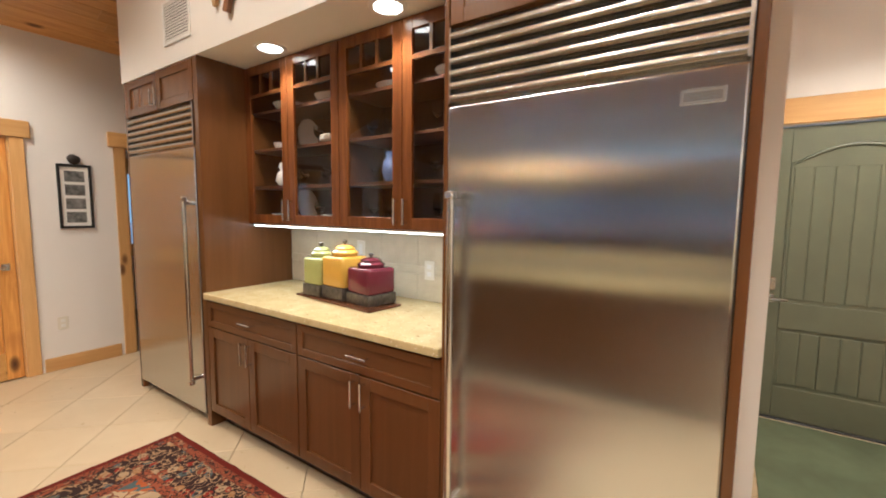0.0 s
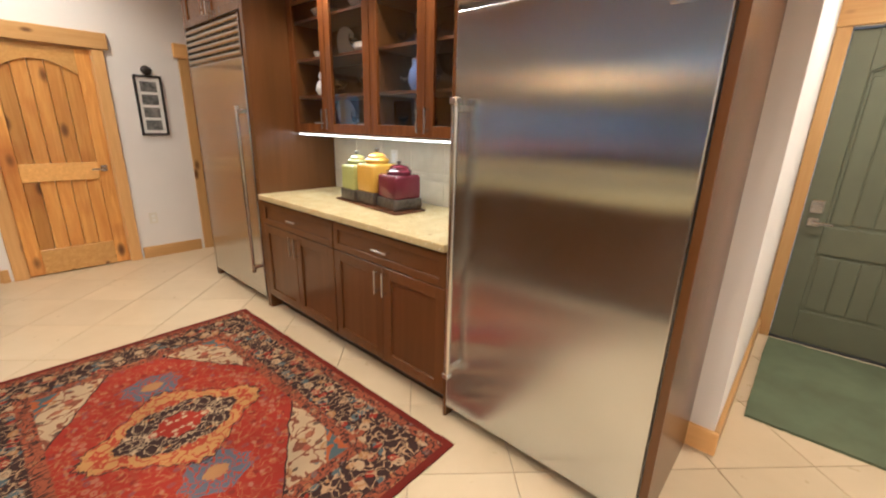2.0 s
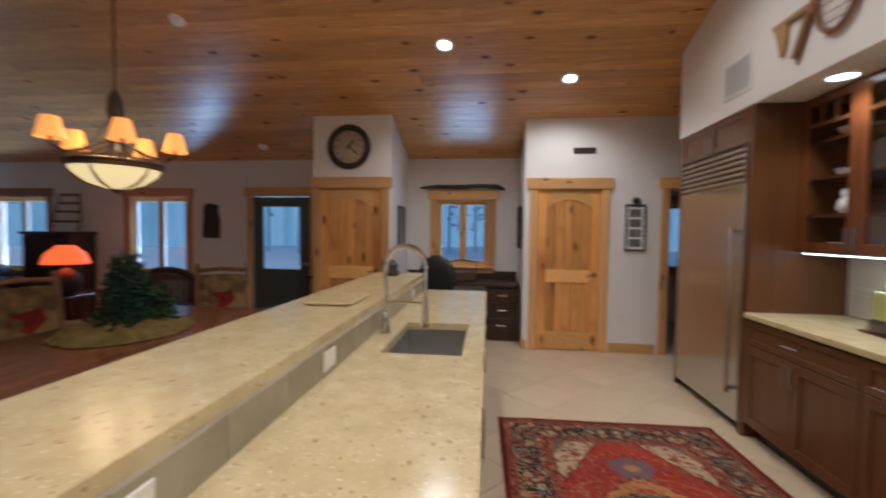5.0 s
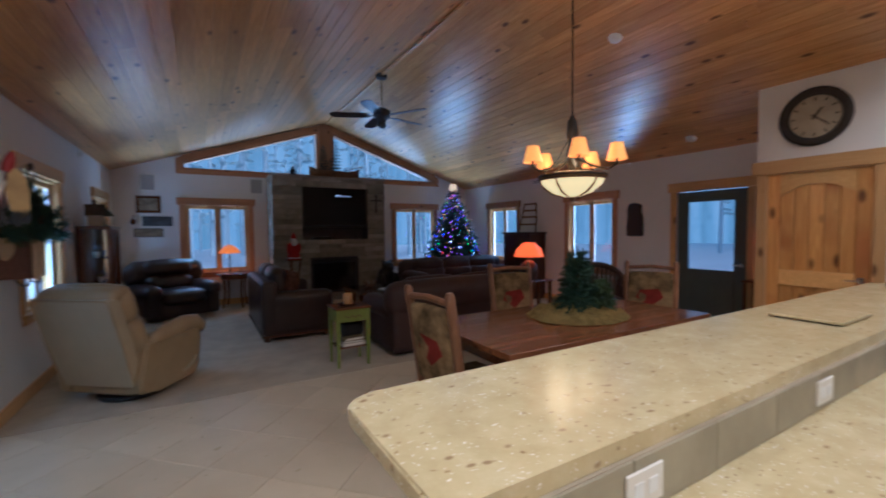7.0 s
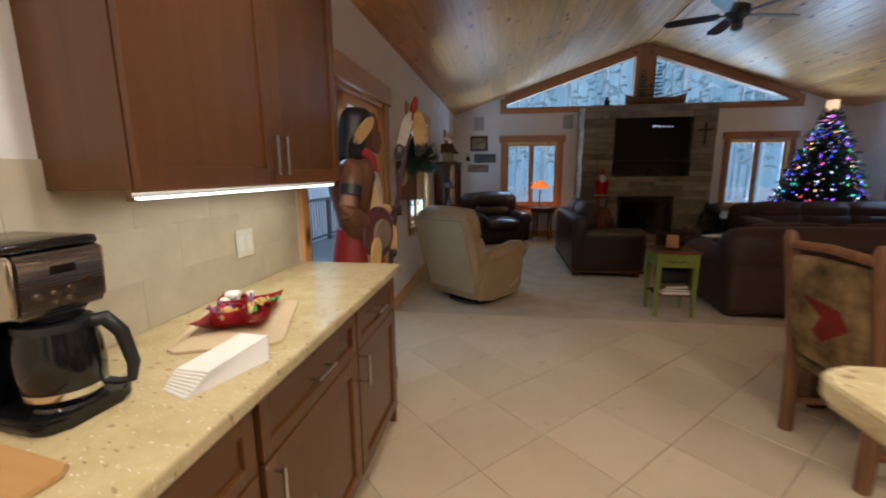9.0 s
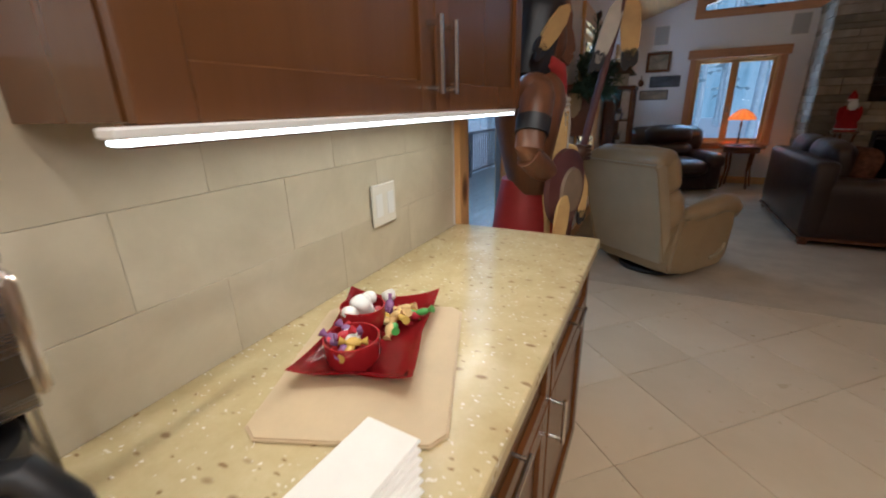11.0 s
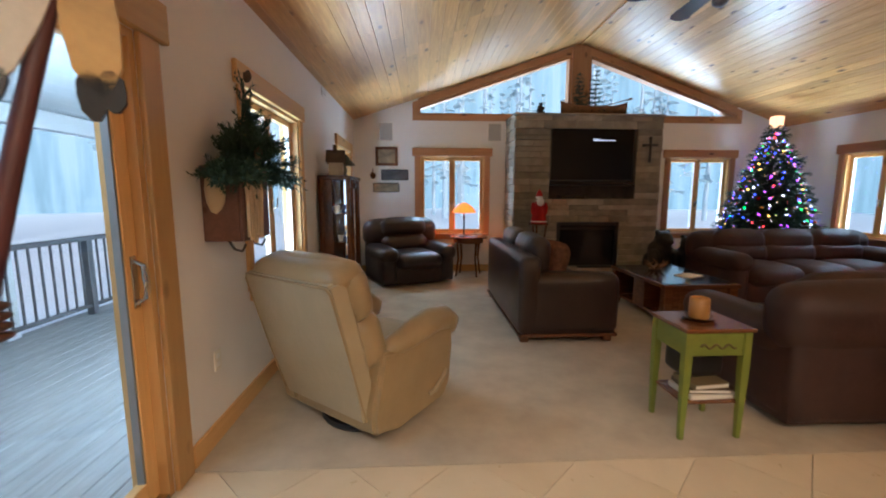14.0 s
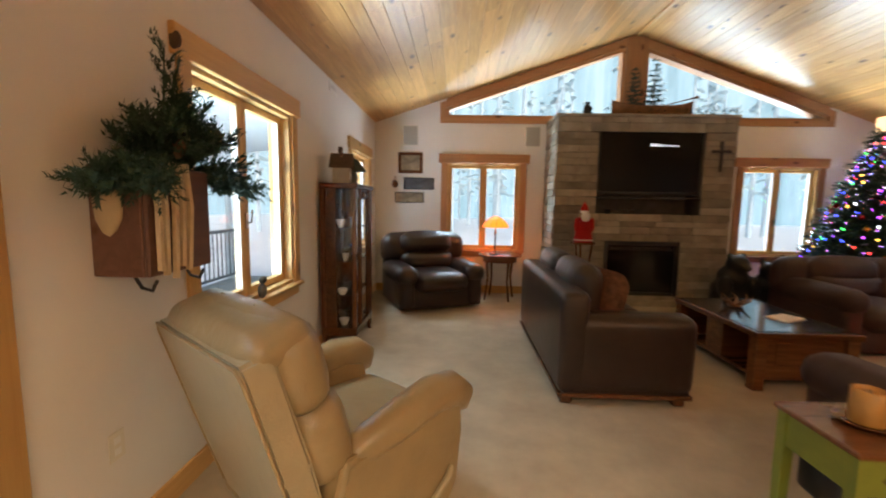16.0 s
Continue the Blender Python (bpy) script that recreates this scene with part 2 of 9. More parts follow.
def tile_mat(name, a, c, rough=0.28, scale=3.0, vary=0.06, mott=0.5):
    m, n, l, b = principled(name, a, rough)
    oi = n.new("ShaderNodeObjectInfo")
    tc = n.new("ShaderNodeTexCoord")
    sh = n.new("ShaderNodeMath")
    sh.operation = "MULTIPLY"
    sh.inputs[1].default_value = 53.0
    l.new(oi.outputs["Random"], sh.inputs[0])
    add = n.new("ShaderNodeVectorMath")
    l.new(tc.outputs["Object"], add.inputs[0])
    l.new(sh.outputs[0], add.inputs[1])
    g = noise_node(n, l, add.outputs[0], scale, 7, 0.62, 0.4)
    r = ramp(n, [(0.5 - mott * 0.4, a), (0.5 + mott * 0.4, c)])
    l.new(g.outputs["Fac"], r.inputs["Fac"])
    hs = n.new("ShaderNodeHueSaturation")
    vr = n.new("ShaderNodeMapRange")
    vr.inputs["To Min"].default_value, vr.inputs["To Max"].default_value = 1 - vary, 1 + vary
    l.new(oi.outputs["Random"], vr.inputs["Value"])
    l.new(vr.outputs[0], hs.inputs["Value"])
    l.new(r.outputs["Color"], hs.inputs["Color"])
    l.new(hs.outputs["Color"], b.inputs["Base Color"])
    f = noise_node(n, l, add.outputs[0], 14, 5)
    rr = n.new("ShaderNodeMapRange")
    rr.inputs["To Min"].default_value, rr.inputs["To Max"].default_value = rough - 0.06, rough + 0.14
    l.new(f.outputs["Fac"], rr.inputs["Value"])
    l.new(rr.outputs[0], b.inputs["Roughness"])
    bump(n, l, b, f.outputs["Fac"], 0.05, 0.006)
    return m


def pile(name, color, var=0.18, fine=260.0, strength=0.5, scale=2.5):
    m = paint(name, color, 0.95, var, scale, strength, fine)
    m.node_tree.nodes["Principled BSDF"].inputs["Specular IOR Level"].default_value = 0.15
    return m


def leather(name, color, rough=0.38, var=0.2):
    m, n, l, b = principled(name, color, rough)
    v = coords(n, l, (1, 1, 1))
    big = noise_node(n, l, v, 5, 5)
    r = ramp(n, [(0.3, tuple(c * (1 - var) for c in color)), (0.72, tuple(c * (1 + var) for c in color))])
    l.new(big.outputs["Fac"], r.inputs["Fac"])
    l.new(r.outputs["Color"], b.inputs["Base Color"])
    cr = noise_node(n, l, v, 16, 6, 0.7, 0.6)
    bump(n, l, b, cr.outputs["Fac"], 0.35, 0.012)
    return m


WALL = paint("wall_paint", (0.78, 0.75, 0.73), 0.75, 0.03, 1.2, 0.12, 90)
SOFFIT = paint("soffit_paint", (0.76, 0.72, 0.67), 0.7, 0.03, 1.2, 0.1, 90)
PINE = wood("pine", (0.56, 0.31, 0.105), (0.66, 0.40, 0.155), "z", 0.36, 0.85)
PINE_X = wood("pine_x", (0.56, 0.31, 0.105), (0.66, 0.40, 0.155), "x", 0.36, 0.4)
PINE_Y = wood("pine_y", (0.56, 0.31, 0.105), (0.66, 0.40, 0.155), "y", 0.36, 0.4)
PINE_DOOR = wood("pine_door", (0.50, 0.20, 0.035), (0.74, 0.40, 0.105), "z", 0.3, 1.0, 1.0, False, 0.24, (0.34, 0.09, 0.02))
PINE_RAIL = wood("pine_rail", (0.60, 0.31, 0.08), (0.78, 0.46, 0.15), "y", 0.3, 0.25)
PLANK = wood("ceiling_pine", (0.46, 0.215, 0.06), (0.68, 0.385, 0.14), "y", 0.31, 0.7, 1.0, True, 0.16)
# pine darkened in colour for trim that stands against the window light
BACKLIT_PINE = wood("backlit_pine", (0.36, 0.165, 0.075), (0.47, 0.235, 0.11), "z", 0.38, 0.6)
BACKLIT_PINE_X = wood("backlit_pine_x", (0.36, 0.165, 0.075), (0.47, 0.235, 0.11), "x", 0.38, 0.5)
CAB = wood("cherry_cabinet", (0.106, 0.042, 0.0125), (0.132, 0.052, 0.0155), "z", 0.26, 0, 0.35, False, 0.08)
CAB_X = wood("cherry_cabinet_x", (0.106, 0.042, 0.0125), (0.132, 0.052, 0.0155), "x", 0.26, 0, 0.35, False, 0.08)
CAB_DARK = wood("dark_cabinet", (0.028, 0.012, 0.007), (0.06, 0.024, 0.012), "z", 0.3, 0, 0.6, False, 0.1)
WALNUT = wood("walnut", (0.075, 0.028, 0.012), (0.16, 0.06, 0.024), "x", 0.22, 0.1, 0.8)
TABLE_WOOD = wood("table_wood", (0.085, 0.030, 0.012), (0.20, 0.076, 0.027), "x", 0.2, 0.25, 0.8)
LOG = wood("log_wood", (0.13, 0.055, 0.022), (0.27, 0.125, 0.05), "z", 0.5, 0.3)
QUARTZ = quartz("quartz")
STEEL = steel("brushed_steel", "x", (0.57, 0.59, 0.61), 0.19, (1, 0, 0))
STEEL_DARK = steel("grille_steel", "x", (0.44, 0.42, 0.39), 0.24)
SINK_STEEL = steel("satin_sink_steel", "x", (0.50, 0.49, 0.46), 0.30)
CHROME = steel("chrome", "x", (0.72, 0.71, 0.69), 0.1)
NICKEL = steel("nickel", "z", (0.62, 0.6, 0.56), 0.22)
BLACK = paint("black_metal", (0.012, 0.012, 0.013), 0.45, 0.2, 6)
BLACK_GLOSS = paint("black_gloss", (0.008, 0.008, 0.009), 0.12, 0.1, 6, 0)
GASKET = paint("grey_gasket", (0.20, 0.20, 0.20), 0.6, 0.1, 6)
IRON = paint("dark_iron", (0.03, 0.022, 0.018), 0.5, 0.3, 8, 0.2, 60)
GREEN_DOOR = paint("green_door", (0.118, 0.125, 0.082), 0.45, 0.08, 4, 0.08, 80)
TEAL_DOOR = paint("teal_door", (0.080, 0.100, 0.095), 0.5, 0.1, 4, 0.08, 80)
FLOOR_TILE = tile_mat("floor_tile", (0.52, 0.405, 0.255), (0.635, 0.52, 0.355), 0.27, 1.9, 0.06, 0.8)
GROUT = paint("grout", (0.38, 0.31, 0.21), 0.9, 0.15, 6, 0.2)
SPLASH = tile_mat("splash_tile", (0.49, 0.43, 0.31), (0.62, 0.555, 0.42), 0.32, 5.0, 0.02)
# darker stone tile, its colour also holding the shade under the bar
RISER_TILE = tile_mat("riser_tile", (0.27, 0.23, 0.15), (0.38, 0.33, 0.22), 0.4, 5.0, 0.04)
SPLASH_GROUT = paint("splash_grout", (0.60, 0.55, 0.45), 0.9, 0.1, 6, 0.1)
CARPET = pile("carpet", (0.455, 0.378, 0.275), 0.12, 320, 0.7, 3.5)
GREEN_RUG = pile("green_rug", (0.125, 0.150, 0.092), 0.2, 300, 0.8)
PANE = window_pane("window_pane")
WHITE_PLASTIC = paint("white_plastic", (0.74, 0.70, 0.62), 0.35, 0.03, 3, 0)
WHITE = paint("white_enamel", (0.8, 0.79, 0.77), 0.3, 0.03, 3, 0)
LEATHER_DARK = leather("dark_leather", (0.030, 0.016, 0.012), 0.32)
LEATHER_BROWN = leather("brown_upholstery", (0.042, 0.017, 0.013), 0.55)
LEATHER_TAN = leather("tan_leather", (0.33, 0.24, 0.125), 0.30, 0.1)
LEATHER_CREAM = leather("cream_leather", (0.40, 0.33, 0.21), 0.32, 0.06)


# ---- mesh helpers ----
def box(bm, x0, y0, z0, x1, y1, z1, bevel=0.0, seg=1):
    r = bmesh.ops.create_cube(bm, size=1.0)["verts"]
    for v in r:
        v.co = Vector(((x0 + x1) / 2 + v.co.x * (x1 - x0), (y0 + y1) / 2 + v.co.y * (y1 - y0), (z0 + z1) / 2 + v.co.z * (z1 - z0)))
    if bevel:
        es = list({e for v in r for e in v.link_edges})
        lim = min(abs(x1 - x0), abs(y1 - y0), abs(z1 - z0)) * 0.49
        bmesh.ops.bevel(bm, geom=es, offset=min(bevel, lim), segments=seg, profile=0.5, affect="EDGES")
    return r


def boxes(items, bevel=0.0, seg=1):
    bm = bmesh.new()
    for it in items:
        box(bm, *it, bevel=bevel, seg=seg)
    return bm


def cyl(bm, p0, p1, r0, r1=None, n=16, caps=True):
    p0, p1 = Vector(p0), Vector(p1)
    d = p1 - p0
    m = Matrix.Translation((p0 + p1) / 2) @ d.to_track_quat("Z", "Y").to_matrix().to_4x4()
    bmesh.ops.create_cone(bm, cap_ends=caps, cap_tris=False, segments=n, radius1=r0, radius2=r0 if r1 is None else r1, depth=d.length, matrix=m)


def lathe(bm, profile, n=24, cx=0.0, cy=0.0, sx=1.0, sy=1.0):
    rings = []
    for r, z in profile:
        if r < 1e-4:
            rings.append([bm.verts.new((cx, cy, z))])
        else:
            rings.append([bm.verts.new((cx + sx * r * math.cos(2 * math.pi * k / n), cy + sy * r * math.sin(2 * math.pi * k / n), z)) for k in range(n)])
    for a, b in zip(rings, rings[1:]):
        for k in range(n):
            k2 = (k + 1) % n
            if len(a) == 1 and len(b) == 1:
                continue
            if len(a) == 1:
                bm.faces.new((a[0], b[k2], b[k]))
            elif len(b) == 1:
                bm.faces.new((a[k], a[k2], b[0]))
            else:
                bm.faces.new((a[k], a[k2], b[k2], b[k]))
    return bm


def prism(bm, pts, d0, d1, axis="y"):
    """A polygon in the plane across an axis, drawn out along it."""
    def at(p, d):
        return {"y": (p[0], d, p[1]), "x": (d, p[0], p[1]), "z": (p[0], p[1], d)}[axis]
    a = [bm.verts.new(at(p, d0)) for p in pts]
    b = [bm.verts.new(at(p, d1)) for p in pts]
    n = len(pts)
    bm.faces.new(a)
    bm.faces.new(b[::-1])
    for k in range(n):
        bm.faces.new((a[k], b[k], b[(k + 1) % n], a[(k + 1) % n]))
    return bm


def tube(bm, pts, r, n=8, closed=False):
    """A round rod along points; r is one radius or one a point."""
    pts = [Vector(p) for p in pts]
    rr = r if isinstance(r, (list, tuple)) else [r] * len(pts)
    rings = []
    up = Vector((0.13, 0.27, 0.95)).normalized()
    for i, p in enumerate(pts):
        a = pts[i - 1] if i else (pts[-1] if closed else p)
        b = pts[(i + 1) % len(pts)] if (closed or i < len(pts) - 1) else p
        d = (b - a).normalized()
        s = d.cross(up)
        if s.length < 0.05:
            s = d.cross(Vector((1, 0, 0)))
        s.normalize()
        u = s.cross(d)
        rings.append([bm.verts.new(p + rr[i] * (s * math.cos(2 * math.pi * k / n) + u * math.sin(2 * math.pi * k / n))) for k in range(n)])
    pairs = list(zip(rings, rings[1:])) + ([(rings[-1], rings[0])] if closed else [])
    for a, b in pairs:
        for k in range(n):
            bm.faces.new((a[k], a[(k + 1) % n], b[(k + 1) % n], b[k]))
    if not closed:
        bm.faces.new(rings[0][::-1])
        bm.faces.new(rings[-1])
    return bm


def blob(bm, c, r, sub=2, rough=0.0, seed=0.0):
    vs = bmesh.ops.create_icosphere(bm, subdivisions=sub, radius=1.0)["verts"]
    for v in vs:
        k = 1 + rough * noise.noise(v.co * 2.1 + Vector((seed, seed * 0.7, 0)))
        v.co = Vector((c[0] + v.co.x * r[0] * k, c[1] + v.co.y * r[1] * k, c[2] + v.co.z * r[2] * k))
    return vs


def mesh_of(name, bm, material, smooth=None):
    bmesh.ops.recalc_face_normals(bm, faces=bm.faces)
    me = bpy.data.meshes.new(name)
    bm.to_mesh(me)
    bm.free()
    me.materials.append(material)
    if smooth is not None:
        for p in me.polygons:
            p.use_smooth = True
        me.set_sharp_from_angle(angle=radians(smooth))
    return me


def part(name, bm, material, parent, label="", smooth=None):
    ob = new(name, mesh_of(name, bm, material, smooth))
    ob.parent = parent
    if label:
        ob["label"] = label
    return ob


def thing(name, m, label, category, group="", kind=""):
    ob = new(name)
    ob.empty_display_size = 0.1
    ob.matrix_world = m
    return tagged(ob, label, category, group, kind)


def solid(name, bm, material, label, category, kind="", smooth=None, m=None, group=""):
    ob = new(name, mesh_of(name, bm, material, smooth))
    if m is not None:
        ob.matrix_world = m
    return tagged(ob, label, category, group, kind)


# ---- the shell ----
WL, XR, YG, YS = -1.43, 6.25, 10.78, -3.03
RX, RZ, SLOPE, SLOPE_E = 2.45, 3.92, 0.335, 0.353
T = 0.16


def roof(x):
    return RZ - (SLOPE if x < RX else SLOPE_E) * abs(x - RX)


def cells(lo, hi, top, holes, bottom=0.0):
    """Rectangles that leave the holes (a0, a1, z0, z1) of a wall open."""
    cuts = sorted({lo, hi, *(h[0] for h in holes), *(h[1] for h in holes)})
    out = []
    for a, b in zip(cuts, cuts[1:]):
        hs = sorted((h[2], h[3]) for h in holes if h[0] <= a + 1e-6 and h[1] >= b - 1e-6)
        z = bottom
        for z0, z1 in hs:
            if z0 > z + 1e-4:
                out.append((a, b, z, z0))
            z = z1
        if z < top - 1e-4:
            out.append((a, b, z, top))
    return out


LEFT_HOLES = [(3.72, 5.32, 0.0, 2.02), (6.325, 7.525, 0.76, 2.05), (9.30, 10.30, 0.80, 2.03)]
RIGHT_HOLES = [(8.62, 9.66, 0.74, 2.00), (6.06, 7.08, 0.74, 2.00), (3.97, 4.93, 0.0, 2.02), (1.16, 1.97, 0.97, 1.97)]
GABLE_HOLES = [(-0.31, 0.82, 0.68, 2.02), (4.14, 5.26, 0.68, 2.02)]

bm = boxes([(WL - T, a, z0, WL, b, z1) for a, b, z0, z1 in cells(YS, YG + T, roof(WL) + 0.08, LEFT_HOLES)])
solid("wall_west", bm, WALL, "white painted drywall side wall", "wall", "structure")
bm = boxes([(XR, a, z0, XR + T, b, z1) for a, b, z0, z1 in cells(0.73, YG + T, roof(XR) + 0.08, RIGHT_HOLES)])
solid("wall_east", bm, WALL, "white painted drywall side wall with windows", "wall", "structure")
bm = boxes([(a, YG, z0, b, YG + T, z1) for a, b, z0, z1 in cells(WL, XR, 2.60, GABLE_HOLES)])
GL0, GL1, GR0, GR1 = -0.34, 2.30, 2.60, 5.30
GZ = 2.70


def gtop(x):
    return roof(x) - 0.14


for pts in (
    [(WL, 2.60), (6.17, 2.60), (5.90, GZ), (-1.19, GZ), (WL, roof(WL))],
    [(WL, GZ), (GL0, GZ), (GL0, roof(GL0)), (WL, roof(WL))] if roof(WL) > GZ else [(-1.19, GZ), (GL0, GZ), (GL0, roof(GL0)), (-1.19, GZ + 0.001)],
    [(GL0, gtop(GL0)), (GL1, gtop(GL1)), (GL1, roof(GL1)), (GL0, roof(GL0))],
    [(GL1, GZ), (GR0, GZ), (GR0, roof(GR0)), (RX, RZ), (GL1, roof(GL1))],
    [(GR0, gtop(GR0)), (GR1, gtop(GR1)), (GR1, roof(GR1)), (GR0, roof(GR0))],
    [(GR1, GZ), (5.90, GZ), (5.90, GZ + 0.001), (GR1, roof(GR1))],
):
    prism(bm, pts, YG, YG + T)
solid("wall_north", bm, WALL, "white painted gable wall with raked windows", "wall", "structure")

# the kitchen's far end
bm = boxes([(a, YS - T, z0, b, YS, z1) for a, b, z0, z1 in cells(WL - T, 5.33, 2.5, [(-0.70, 0.22, 0.0, 2.06)])])
prism(bm, [(WL - T, 2.5), (5.33, 2.5), (5.33, roof(5.33)), (RX, RZ), (WL - T, roof(WL - T))], YS - T, YS)
solid("wall_south", bm, WALL, "white painted end wall behind the kitchen", "wall", "structure")
bm = bmesh.new()
prism(bm, [(0.30, 0.0), (4.38, 0.0), (4.38, roof(4.38)), (RX, RZ), (0.30, roof(0.30))], -1.52, -1.36)
for x0, x1 in ((0.30, 0.42), (4.32, 4.38)):
    prism(bm, [(x0, 0.0), (x1, 0.0), (x1, roof(x1)), (x0, roof(x0))], YS, -1.52)
solid("wall_kitchen", bm, WALL, "white painted wall behind the refrigerators", "wall", "structure")
bm = prism(bmesh.new(), [(0.40, 2.41), (4.38, 2.41), (4.38, roof(4.38)), (RX, RZ), (0.40, roof(0.40))], -1.36, -0.69)
solid("soffit", bm, SOFFIT, "white bulkhead over the kitchen cabinets", "soffit", "structure")
bm = boxes([(5.33, a, z0, 5.45, b, z1) for a, b, z0, z1 in cells(YS, 0.73, roof(5.33), [(-0.21, 0.57, 0.0, 2.03), (-1.85, -1.0, 0.0, 2.03)])])
box(bm, 5.45, 0.61, 0, XR, 0.73, roof(5.45))
solid("wall_pantry", bm, WALL, "white painted partition with a pine door", "wall", "structure")
bm = boxes([(5.20, a, z0, 5.32, b, z1) for a, b, z0, z1 in cells(2.41, 3.45, roof(5.20), [(2.53, 3.36, 0.0, 2.03)])])
box(bm, 5.32, 2.41, 0, XR, 2.53, roof(5.32))
box(bm, 5.32, 3.33, 0, XR, 3.45, roof(5.32))
solid("wall_closet", bm, WALL, "white painted closet block under the clock", "wall", "structure")
bm = boxes([(a, -2.5, 0, b, -2.38, 2.6) for a, b in ((5.45, 7.5),)])
for a, b, z0, z1 in cells(-2.5, 0.73, 2.6, [(-2.15, -1.45, 0.87, 2.0)]):
    box(bm, 7.40, a, z0, 7.52, b, z1)
box(bm, XR, 0.61, 0, 7.40, 0.73, 2.6)
solid("wall_utility", bm, WALL, "white painted walls of the room beyond the doorway", "wall", "structure")
solid("ceiling_utility", boxes([(5.45, -2.5, 2.6, 7.52, 0.73, 2.7)]), WALL, "white ceiling of the room beyond", "ceiling", "structure")

# ceiling: boards along the ridge, in one mesh with a backing
bm = bmesh.new()
rnd = random.Random(7)
L = math.hypot(1, SLOPE)
for side in (-1, 1):
    half = (RX - WL + T) if side < 0 else (XR + T - RX)
    rows_n = int(half * L / 0.139) + 1
    for k in range(rows_n):
        a, b = k * 0.139 / L, min(((k + 1) * 0.139 - 0.0018) / L, half)
        y = YS - 0.1 - rnd.random() * 2.5
        while y < YG + 0.1:
            y1 = y + rnd.uniform(2.2, 4.6)
            ya, yb = max(y, YS - 0.1) + 0.001, min(y1, YG + 0.1) - 0.001
            if yb - ya > 0.05:
                c = 0.003
                quad = [(a + c, 0.0), (b - c, 0.0), (b, c), (b, 0.018), (a, 0.018), (a, c)]
                prism(bm, [(RX + side * u, roof(RX + side * u) + dz) for u, dz in quad], ya, yb)
            y = y1
prism(bm, [(WL - T, roof(WL - T) + 0.02), (RX, RZ + 0.02), (RX, RZ + 0.16), (WL - T, roof(WL - T) + 0.16)], YS - T, YG + T)
prism(bm, [(RX, RZ + 0.02), (XR + T, roof(XR + T) + 0.02), (XR + T, roof(XR + T) + 0.16), (RX, RZ + 0.16)], YS - T, YG + T)
solid("ceiling", bm, PLANK, "vaulted tongue-and-groove knotty pine ceiling", "ceiling", "structure")

# floors
bm = boxes([(WL - T, YS - T, -0.12, 7.52, 5.45, -0.010)])
floor = solid("floor", bm, GROUT, "cream ceramic tile floor laid diagonally", "floor", "structure")
bm = bmesh.new()
nx, ny = 60, 44
gv = [[bm.verts.new((WL + (XR - WL) * i / nx, 5.45 + (YG - 5.45) * j / ny, 0.004 + 0.004 * noise.noise(Vector((i * 0.5, j * 0.5, 0))))) for i in range(nx + 1)] for j in range(ny + 1)]
for j in range(ny):
    for i in range(nx):
        bm.faces.new((gv[j][i], gv[j][i + 1], gv[j + 1][i + 1], gv[j + 1][i]))
for r0 in ([gv[0][i] for i in range(nx + 1)],):
    low = [bm.verts.new((v.co.x, v.co.y, -0.03)) for v in r0]
    for i in range(nx):
        bm.faces.new((r0[i + 1], r0[i], low[i], low[i + 1]))
box(bm, WL, 5.452, -0.12, XR, YG, -0.03)
solid("carpet_floor", bm, CARPET, "cream wall-to-wall carpet in the living room", "carpet", "structure")


# ---- windows and doors, local: x along the wall, y into the room ----
def casing(parent, w, z0, z1, sill=True, head=0.14, over=0.1, cw=0.09, trim_wood=(PINE, PINE_X)):
    part("casing", boxes([(-w / 2 - cw, 0, z0 - (0 if sill else 0), -w / 2, 0.022, z1)], 0.004), trim_wood[0], parent)
    part("casing", boxes([(w / 2, 0, z0, w / 2 + cw, 0.022, z1)], 0.004), trim_wood[0], parent)
    part("header", boxes([(-w / 2 - cw - over * 0.4, 0, z1, w / 2 + cw + over * 0.4, 0.034, z1 + head)], 0.006), trim_wood[1], parent)
    if sill:
        part("window_sill", boxes([(-w / 2 - cw, 0, z0 - 0.03, w / 2 + cw, 0.055, z0), ], 0.006), trim_wood[1], parent)
        part("apron", boxes([(-w / 2 - cw * 0.7, 0, z0 - 0.1, w / 2 + cw * 0.7, 0.02, z0 - 0.03)], 0.004), trim_wood[1], parent)


